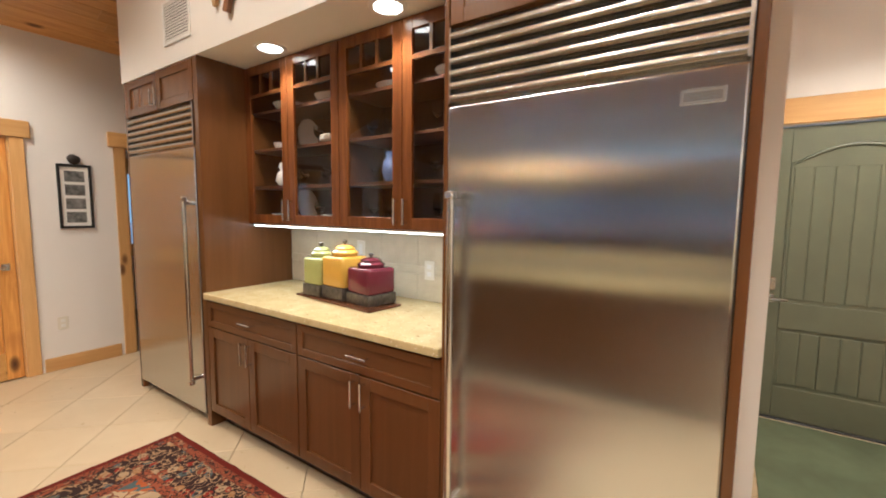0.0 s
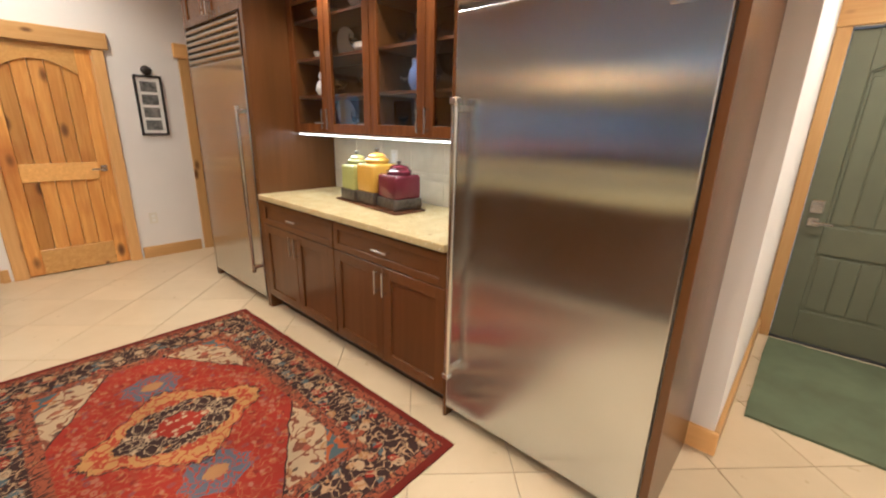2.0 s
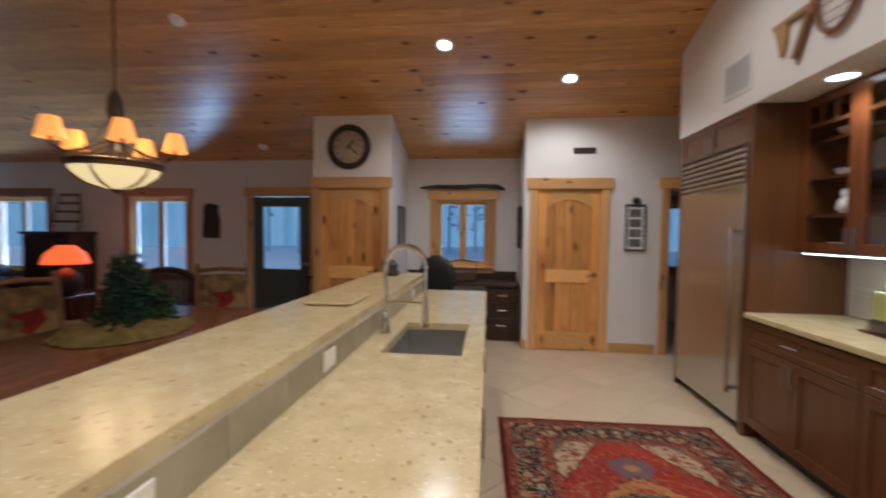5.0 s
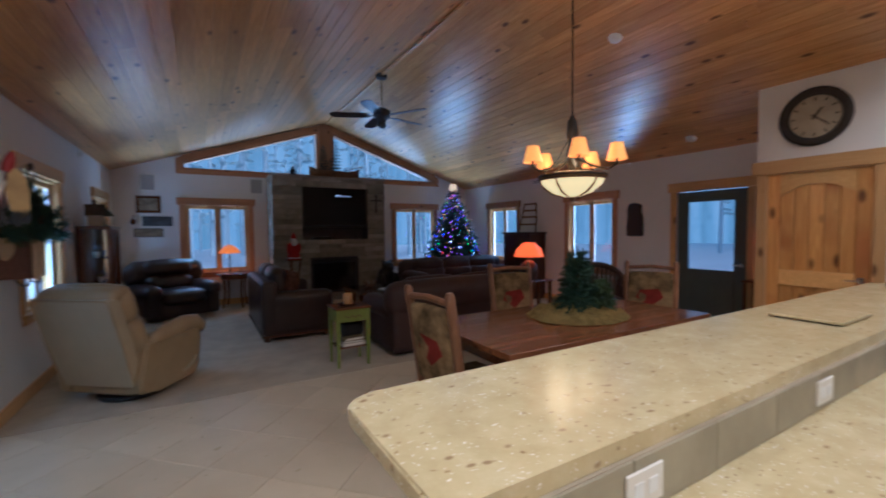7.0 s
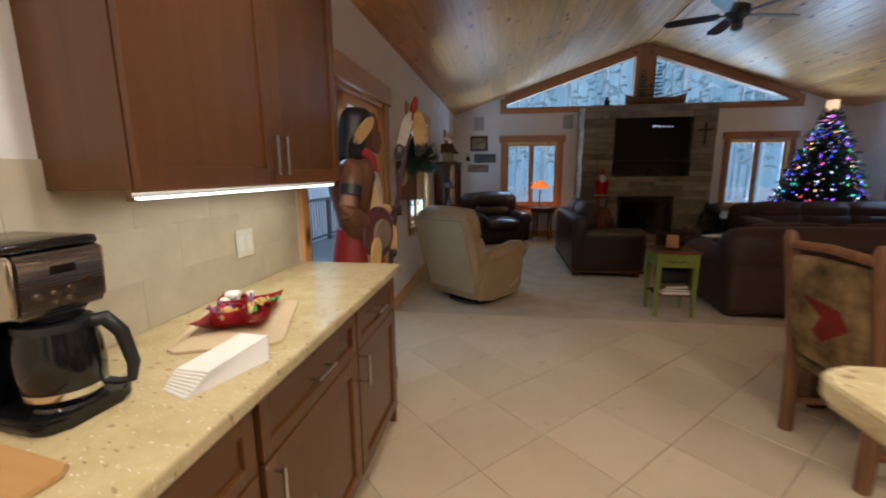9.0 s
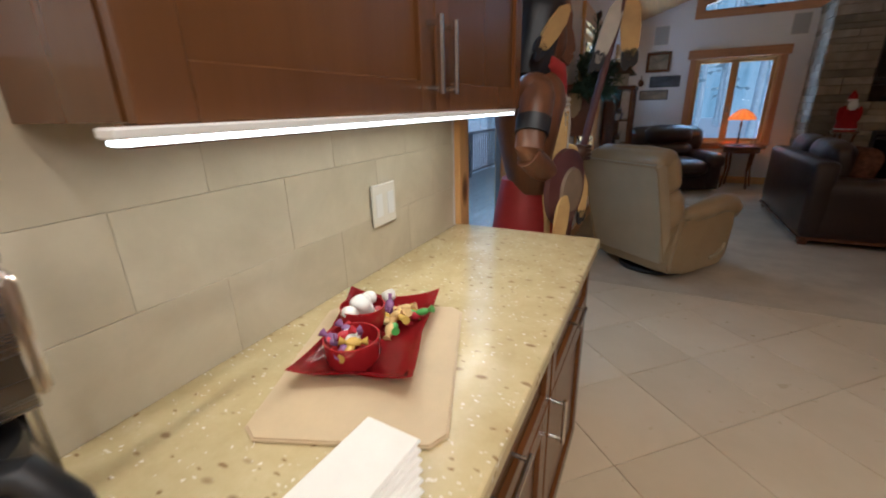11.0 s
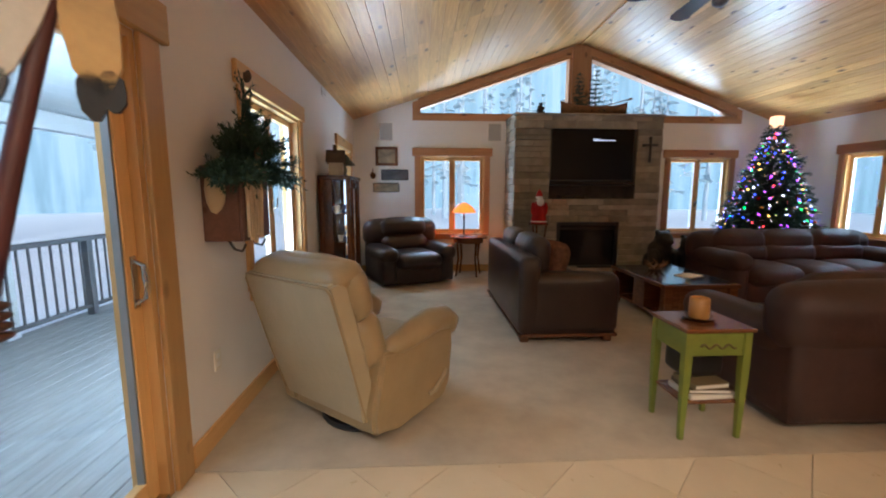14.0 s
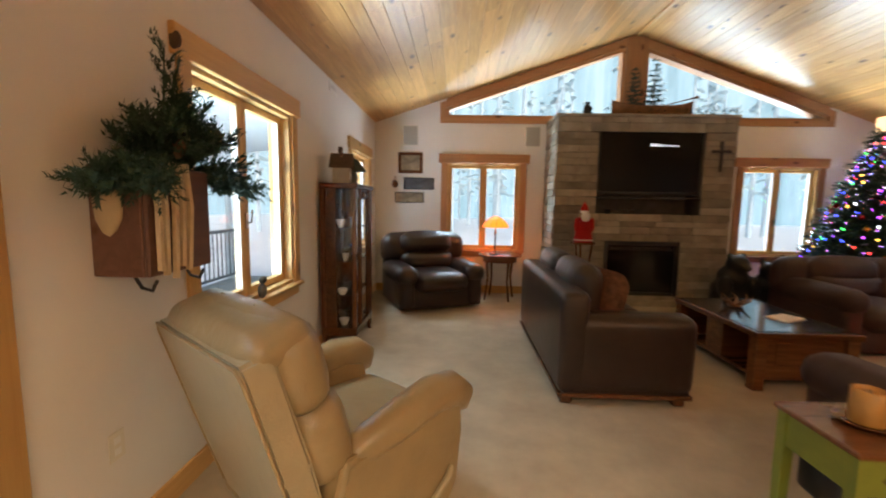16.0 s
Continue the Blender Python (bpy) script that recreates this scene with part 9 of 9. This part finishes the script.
MAROON = paint("maroon_paint", (0.075, 0.022, 0.022), 0.5, 0.15, 10, 0.1)


def feather(p, d, ln, w, side):
    """A flat carved feather, thick enough to be wood."""
    bm = bmesh.new()
    d, side = Vector(d).normalized(), Vector(side).normalized()
    n = d.cross(side).normalized()
    p = Vector(p)
    prof = [(0, 0.3), (0.2, 0.9), (0.5, 1.0), (0.8, 0.85), (1.0, 0.25)]
    rows_ = []
    for u, k in prof:
        c = p + d * ln * u
        rows_.append([bm.verts.new(c + side * w * k * s + n * t) for s, t in ((-1, -0.005), (1, -0.005), (1, 0.005), (-1, 0.005))])
    for a, b in zip(rows_, rows_[1:]):
        for q in range(4):
            bm.faces.new((a[q], a[(q + 1) % 4], b[(q + 1) % 4], b[q]))
    bm.faces.new(rows_[0][::-1])
    bm.faces.new(rows_[-1])
    return bm


def feather_with_tip(p, d, ln, w, side, mat):
    """A pale carved feather with a notched black end."""
    d_ = Vector(d).normalized()
    out = [(feather(p, d, ln * 0.86, w, side), mat)]
    for k in (-0.5, 0.5):
        q = Vector(p) + d_ * ln * 0.70 + Vector(side).normalized() * w * k * 0.72
        out.append((feather(q, d, ln * (0.30 if k < 0 else 0.25), w * 0.50, side), HAIR))
    return out


# local frame: the head looks along +y, +x lies towards the room, base on z = 0
turn = Matrix.Rotation(radians(-36), 3, "Z")
torso = lathe(bmesh.new(), [(0, 1.02), (0.105, 1.02), (0.112, 1.08), (0.130, 1.18), (0.158, 1.30), (0.172, 1.38), (0.150, 1.44), (0.085, 1.475), (0.062, 1.50), (0.060, 1.56), (0, 1.56)], 32, 0, 0, 1.12, 0.80)
for v in torso.verts:
    u = (v.co.z - 1.02) / 0.5
    v.co = turn @ v.co + Vector((0.02, -0.045 - 0.045 * math.sin(min(1, u) * math.pi), 0))
    if v.co.z > 1.47:
        v.co.y += 0.05
arms = bmesh.new()
tube(arms, [(0.125, -0.185, 1.445), (0.165, -0.235, 1.40), (0.190, -0.285, 1.31), (0.202, -0.322, 1.225), (0.200, -0.318, 1.195)], [0.045, 0.063, 0.058, 0.050, 0.040], 16)
tube(arms, [(0.202, -0.325, 1.205), (0.215, -0.270, 1.160), (0.205, -0.195, 1.130), (0.195, -0.150, 1.115)], [0.046, 0.047, 0.038, 0.030], 16)
blob(arms, (0.135, -0.215, 1.415), (0.070, 0.080, 0.068), 3)
blob(arms, (0.190, -0.125, 1.105), (0.035, 0.045, 0.040), 2)
tube(arms, [(-0.10, 0.02, 1.40), (-0.12, 0.07, 1.28), (-0.07, 0.11, 1.20)], [0.06, 0.055, 0.045], 14)
face = prism(bmesh.new(), [(0.120, 1.765), (0.148, 1.720), (0.152, 1.668), (0.146, 1.650), (0.168, 1.628), (0.193, 1.598), (0.164, 1.588), (0.170, 1.573), (0.158, 1.562), (0.166, 1.548), (0.152, 1.526), (0.120, 1.520), (0.060, 1.545), (0.0, 1.60), (0.0, 1.765)], -0.062, 0.062, "x")
bmesh.ops.bevel(face, geom=[e for e in face.edges if abs(e.verts[0].co.x - e.verts[1].co.x) < 1e-5], offset=0.024, segments=3, affect="EDGES", clamp_overlap=True)
blob(face, (0.0, 0.055, 1.62), (0.078, 0.088, 0.115), 3)
hair = bmesh.new()
locks = []
for z, cy, rx, ry in ((1.795, 0.02, 0.0, 0.0), (1.785, 0.02, 0.050, 0.062), (1.760, 0.020, 0.078, 0.095), (1.72, 0.014, 0.092, 0.116), (1.675, -0.002, 0.095, 0.112), (1.63, -0.026, 0.092, 0.096), (1.58, -0.042, 0.090, 0.094), (1.53, -0.056, 0.092, 0.096), (1.49, -0.066, 0.090, 0.092), (1.465, -0.072, 0.062, 0.060)):
    locks.append([hair.verts.new((rx * (1 + 0.035 * math.sin(9 * q * math.pi / 16)) * math.cos(q * math.pi / 16), cy + ry * (1 + 0.035 * math.sin(9 * q * math.pi / 16)) * math.sin(q * math.pi / 16), z)) for q in range(32)])
for u_, v_ in zip(locks, locks[1:]):
    for q in range(32):
        hair.faces.new((u_[q], u_[(q + 1) % 32], v_[(q + 1) % 32], v_[q]))
hair.faces.new(locks[-1])
arm_band = bmesh.new()
cyl(arm_band, (0.187, -0.280, 1.325), (0.197, -0.303, 1.275), 0.0615, 0.0585, 24)
cloth = lathe(bmesh.new(), [(0, 0.10), (0.135, 0.10), (0.140, 0.45), (0.155, 0.70), (0.172, 0.82), (0.158, 0.92), (0.128, 1.07), (0, 1.07)], 32, 0, -0.02, 0.95, 1.0)
stripe = tube(bmesh.new(), [(0.118, -0.085, 1.05), (0.148, -0.100, 0.92), (0.160, -0.105, 0.82), (0.142, -0.100, 0.55), (0.130, -0.095, 0.12)], 0.013, 6)
fore = tube(bmesh.new(), [(-0.06, 0.085, 1.205), (0.0, 0.17, 1.175), (0.035, 0.262, 1.155)], [0.047, 0.043, 0.036], 14)
fist = bmesh.new()
blob(fist, (0.045, 0.305, 1.150), (0.042, 0.046, 0.040), 3)
for k in range(4):
    blob(fist, (0.075, 0.325, 1.178 - k * 0.018), (0.018, 0.030, 0.010), 2)
spear = tube(bmesh.new(), [(0.045, 0.085, 0.0), (0.05, 0.215, 0.65), (0.05, 0.322, 1.15), (0.082, 0.398, 1.50), (0.12, 0.488, 1.88)], [0.019, 0.019, 0.018, 0.017, 0.014], 12)
wrap = tube(bmesh.new(), [(0.112, 0.468, 1.80), (0.116, 0.478, 1.84), (0.12, 0.488, 1.88), (0.123, 0.495, 1.91)], [0.022, 0.026, 0.022, 0.010], 10)
side_plate = feather((0.118, -0.045, 1.415), (0.12, -0.02, -1), 0.33, 0.036, (0.60, 0.80, 0))
beads = bmesh.new()
blob(beads, (0.112, 0.030, 1.26), (0.026, 0.052, 0.155), 3)
for k in range(14):
    z = 1.390 - k * 0.0195
    tube(beads, [(0.135, -0.010, z), (0.140, 0.022, z - 0.002), (0.118, 0.052, z)], 0.0095, 6)
cord = bmesh.new()
tube(cord, [(0.105, 0.010, 1.44), (0.142, 0.014, 1.34), (0.148, 0.006, 1.22), (0.140, -0.002, 1.12)], 0.006, 6)
scarf = bmesh.new()
tube(scarf, [(0.070, -0.05, 1.53), (0.078, 0.015, 1.50), (0.055, 0.062, 1.455), (0.050, 0.088, 1.38), (0.055, 0.098, 1.33)], [0.032, 0.040, 0.042, 0.036, 0.014], 10)
tube(scarf, [(-0.060, -0.05, 1.53), (-0.050, 0.030, 1.50), (0.02, 0.070, 1.455)], [0.032, 0.040, 0.040], 10)
bib = bmesh.new()
blob(bib, (0.045, 0.085, 1.285), (0.035, 0.026, 0.070), 2)
shield = bmesh.new()
cyl(shield, (0.212, -0.100, 1.062), (0.232, -0.0985, 1.062), 0.150, 0.148, 40)
cyl(shield, (0.232, -0.0985, 1.062), (0.246, -0.0975, 1.062), 0.148, 0.110, 40)
disc = bmesh.new()
cyl(disc, (0.244, -0.0975, 1.055), (0.256, -0.0965, 1.055), 0.088, 0.084, 32)
plinth = boxes([(-0.15, -0.18, 0.0, 0.15, 0.16, 0.10)], 0.01)
pieces = [(torso, SKIN), (arms, SKIN), (face, SKIN), (hair, HAIR), (arm_band, HAIR), (cloth, REDP), (stripe, CREAM), (fore, CREAM), (fist, SKIN_DARK), (spear, MAROON), (wrap, REDP), (side_plate, CREAM), (beads, WHITEP), (cord, CREAM), (scarf, REDP), (bib, HAIR), (shield, MAROON), (disc, HIDE), (plinth, SKIN)]
pieces += feather_with_tip((0.098, 0.048, 1.725), (0.0, -0.76, -0.65), 0.29, 0.040, (0.05, -0.65, 0.76), CREAM)
pieces += feather_with_tip((0.262, -0.165, 1.045), (0.0, -0.16, -1), 0.235, 0.040, (0.1, 1, -0.16), CREAM)
pieces += feather_with_tip((0.215, 0.050, 1.09), (0.0, 0.04, -1), 0.21, 0.026, (0.3, 1, 0.04), CREAM)
pieces += feather_with_tip((0.105, 0.455, 1.81), (-0.12, -0.40, -1), 0.34, 0.036, (0.68, 0.74, -0.38), WHITEP)
pieces += feather_with_tip((0.140, 0.482, 1.82), (0.06, 0.03, -1), 0.31, 0.045, (0.75, 0.66, 0.07), CREAM)
multi("carved_statue", pieces, "tall painted wooden carved statue holding a spear", "statue", pose(-1.20, 3.96, 0.0, 0, 0, -20))


# ---- outside: deck, porch roof, snow and forest ----
SNOW = paint("snow", (0.80, 0.82, 0.86), 0.8, 0.05, 0.3, 0.3, 8)
bm = bmesh.new()
bmesh.ops.create_grid(bm, x_segments=60, y_segments=60, size=400)
for v in bm.verts:
    d = math.hypot(v.co.x - 2.4, v.co.y - 4)
    v.co.z = -0.75 + (0.8 * noise.noise(v.co * 0.05) if d > 25 else 0.0) + max(0, d - 60) * 0.02
solid("ground", bm, SNOW, "snow-covered forest ground", "ground", "structure", 60)
solid("foundation", boxes([(WL - T, YS - T, -0.75, XR + T, YG + T, -0.121)]), paint("concrete", (0.35, 0.34, 0.32), 0.9), "plain concrete foundation under the house", "foundation", "structure")
DECK = wood("deck_board", (0.20, 0.19, 0.18), (0.33, 0.32, 0.31), "y", 0.7, 0.05, 1.0, True, 0.1)
deck = solid("deck", boxes([(-4.35, -2.0, -0.75, -4.2, 12.0, -0.08), (-1.75, -2.0, -0.3, -1.62, 12.0, -0.08), (-3.0, -2.0, -0.3, -2.9, 12.0, -0.08)]), DECK, "grey board deck along the house", "deck", "structure")
for k in range(19):
    x = -4.36 + k * 0.145
    part("plank", boxes([(x, -2.0, -0.078, x + 0.139, 12.0, -0.05)], 0.003), DECK, deck)
RAILM = paint("rail_paint", (0.075, 0.075, 0.08), 0.5, 0.1, 6)
rl_ = thing("deck_railing", pose(-4.2, 0, -0.05), "dark metal deck railing with thin balusters", "railing")
part("top_rail", boxes([(-0.045, -2.0, 0.88, 0.045, 12.0, 0.93)], 0.006), RAILM, rl_)
part("bottom_rail", boxes([(-0.025, -2.0, 0.09, 0.025, 12.0, 0.13)], 0.004), RAILM, rl_)
for k in range(9):
    y = -1.95 + k * 1.74
    part("post", boxes([(-0.04, y - 0.04, 0.0, 0.04, y + 0.04, 0.88)], 0.004), RAILM, rl_)
bal = mesh_of("baluster", boxes([(-0.009, -0.009, 0.13, 0.009, 0.009, 0.88)]), RAILM)
for k in range(112):
    b_ = new("baluster", bal)
    b_.parent = rl_
    b_.location = (0, -1.9 + k * 0.124, 0)
PORCH = paint("porch_boards", (0.62, 0.64, 0.64), 0.7, 0.06, 3, 0.1)
bm = bmesh.new()
for k in range(14):
    x0, x1 = -4.6 + k * 0.215, -4.6 + k * 0.215 + 0.21
    prism(bm, [(x0, 2.22 + 0.11 * (x0 + 4.6)), (x1, 2.22 + 0.11 * (x1 + 4.6)), (x1, 2.25 + 0.11 * (x1 + 4.6)), (x0, 2.25 + 0.11 * (x0 + 4.6))], -2.2, 12.0)
solid("porch_ceiling", bm, PORCH, "pale boarded porch ceiling over the deck", "porch roof", "structure")
solid("porch_beam", boxes([(-4.4, -2.0, 2.05, -4.25, 12.0, 2.24)], 0.006), PORCH, "pale beam carrying the porch roof", "beam", "structure")
for y in (-1.8, 2.3, 7.6, 11.8):
    solid("porch_post", boxes([(-4.39, y - 0.07, -0.05, -4.26, y + 0.07, 2.05)], 0.006), PORCH, "pale square porch post", "post", "", None, None, "porch posts")

# winter haze is painted into the pale blue bark and needles
BARK_HAZED = paint("hazed_bark", (0.55, 0.64, 0.70), 0.95, 0.2, 6, 0.6, 20)
NEEDLE_HAZED = paint("hazed_needles", (0.54, 0.66, 0.70), 0.9, 0.25, 2.0, 0)


def forest_tree(m, h, r, seed):
    """A tall conifer: bare tapered trunk, short limbs, clumps of drooping boughs."""
    rnd = random.Random(seed)
    t = thing("forest_tree", m, "tall bare-trunked conifer with haze painted into its pale colours", "tree", "forest trees")
    lean = rnd.uniform(-0.25, 0.25)
    part("trunk", tube(bmesh.new(), [(0, 0, -0.3), (lean * 0.3, 0, h * 0.3), (lean * 0.7, 0.05, h * 0.7), (lean, 0, h)], [r, r * 0.85, r * 0.5, r * 0.12], 9), BARK_HAZED, t, "", 60)
    bm = bmesh.new()
    n = 18
    for k in range(n):
        u = 0.22 + 0.76 * k / n + rnd.uniform(0, 0.02)
        z = h * u
        a = rnd.uniform(0, 6.283)
        ln = (1.5 * (1 - u) + 0.35) * rnd.uniform(0.5, 1.1)
        p0 = Vector((lean * u, 0, z))
        p1 = p0 + Vector((math.cos(a) * ln, math.sin(a) * ln, -0.25 * ln))
        tube(bm, [p0, p1], [0.03, 0.008], 4)
        for s in range(5):
            c = p0.lerp(p1, 0.3 + 0.7 * s / 4)
            for q in range(4):
                d = Vector((rnd.uniform(-1, 1), rnd.uniform(-1, 1), rnd.uniform(-0.7, 0.2))).normalized()
                e = d.orthogonal().normalized() * rnd.uniform(0.06, 0.12)
                tip = c + d * rnd.uniform(0.25, 0.5)
                bm.faces.new((bm.verts.new(c - e), bm.verts.new(c + e), bm.verts.new(tip)))
    part("crown", bm, NEEDLE_HAZED, t)
    return t


rnd = random.Random(40)
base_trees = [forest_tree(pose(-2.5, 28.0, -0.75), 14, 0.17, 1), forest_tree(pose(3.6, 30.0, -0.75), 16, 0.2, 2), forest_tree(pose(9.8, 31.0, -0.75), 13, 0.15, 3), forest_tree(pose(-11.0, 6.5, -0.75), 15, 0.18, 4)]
spots = []
for k in range(120):
    z_ = rnd.random()
    if z_ < 0.5:
        x, y = rnd.uniform(-20, 24), rnd.uniform(26, 56)
    elif z_ < 0.8:
        x, y = rnd.uniform(-44, -15), rnd.uniform(-8, 34)
    else:
        x, y = rnd.uniform(34, 52), rnd.uniform(-4, 28)
    if all((x - a) ** 2 + (y - b) ** 2 > 1.6 for a, b in spots):
        spots.append((x, y))
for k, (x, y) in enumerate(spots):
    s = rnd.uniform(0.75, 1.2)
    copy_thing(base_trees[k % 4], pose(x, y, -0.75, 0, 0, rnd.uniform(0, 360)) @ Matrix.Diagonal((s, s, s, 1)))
# pale misty distance: an added ring whose glow stands in for daylit forest
HAZE_GLOW = emitter("glowing_backdrop", (0.62, 0.74, 0.80), BACKDROP)
_n, _l = HAZE_GLOW.node_tree.nodes, HAZE_GLOW.node_tree.links
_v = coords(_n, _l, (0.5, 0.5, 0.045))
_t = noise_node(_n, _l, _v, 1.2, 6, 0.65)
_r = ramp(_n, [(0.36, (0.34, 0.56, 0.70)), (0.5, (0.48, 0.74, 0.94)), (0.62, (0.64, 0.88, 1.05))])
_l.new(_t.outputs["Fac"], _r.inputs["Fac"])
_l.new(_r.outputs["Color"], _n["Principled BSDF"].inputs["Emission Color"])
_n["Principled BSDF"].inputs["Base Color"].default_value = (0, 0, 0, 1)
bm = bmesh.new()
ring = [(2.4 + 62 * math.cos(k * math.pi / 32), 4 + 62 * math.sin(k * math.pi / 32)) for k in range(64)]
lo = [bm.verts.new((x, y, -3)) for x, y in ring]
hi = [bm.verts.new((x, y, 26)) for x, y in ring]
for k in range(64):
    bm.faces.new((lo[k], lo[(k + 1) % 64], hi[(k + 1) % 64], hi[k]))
solid("backdrop", bm, HAZE_GLOW, "glowing ring in place of the misty winter forest", "backdrop", "structure", 60)


# ---- floor tiles, laid diagonally ----
S = 0.457
Q = S * math.sqrt(0.5)
tile_me = {}


def floor_tile(pts, key):
    if key not in tile_me:
        tile_me[key] = None
    bm = prism(bmesh.new(), pts, -0.009, 0.0, "z")
    return bm


OX, OY = -0.07, 3.25
g_ = 0.0025
diamond = [(-Q + g_, 0), (0, -Q + g_), (Q - g_, 0), (0, Q - g_)]
bm = prism(bmesh.new(), diamond, -0.0098, 0.0, "z")
es = [e for e in bm.edges if e.verts[0].co.z > -0.001 and e.verts[1].co.z > -0.001]
bmesh.ops.bevel(bm, geom=es, offset=0.002, segments=1, affect="EDGES")
whole = mesh_of("tile", bm, FLOOR_TILE)
near, rest = [], []
for i in range(-40, 41):
    for j in range(-40, 41):
        cx, cy = OX + (i + j) * Q, OY + (i - j) * Q
        if cx < WL - Q or cx > 7.4 + Q or cy < YS - Q or cy > 5.45 + Q:
            continue
        if cx - Q >= WL and cx + Q <= 7.4 and cy - Q >= YS and cy + Q <= 5.45:
            near.append((cx, cy))
        else:
            rest.append((cx, cy))
for cx, cy in near:
    t_ = new("tile", whole)
    t_.parent = floor
    t_.location = (cx, cy, 0)


def clip(poly, axis, lim, keep_less):
    out = []
    for k in range(len(poly)):
        a, b = poly[k - 1], poly[k]
        ina = (a[axis] <= lim) == keep_less
        inb = (b[axis] <= lim) == keep_less
        if ina != inb:
            u = (lim - a[axis]) / (b[axis] - a[axis])
            out.append((a[0] + u * (b[0] - a[0]), a[1] + u * (b[1] - a[1])))
        if inb:
            out.append(b)
    return out


for cx, cy in rest:
    poly = [(cx + a, cy + b) for a, b in diamond]
    for axis, lim, less in ((0, WL + 0.003, False), (0, 7.4, True), (1, YS + 0.003, False), (1, 5.447, True)):
        poly = clip(poly, axis, lim, less)
        if len(poly) < 3:
            break
    if len(poly) >= 3:
        part("tile", prism(bmesh.new(), poly, -0.0098, -0.0004, "z"), FLOOR_TILE, floor)
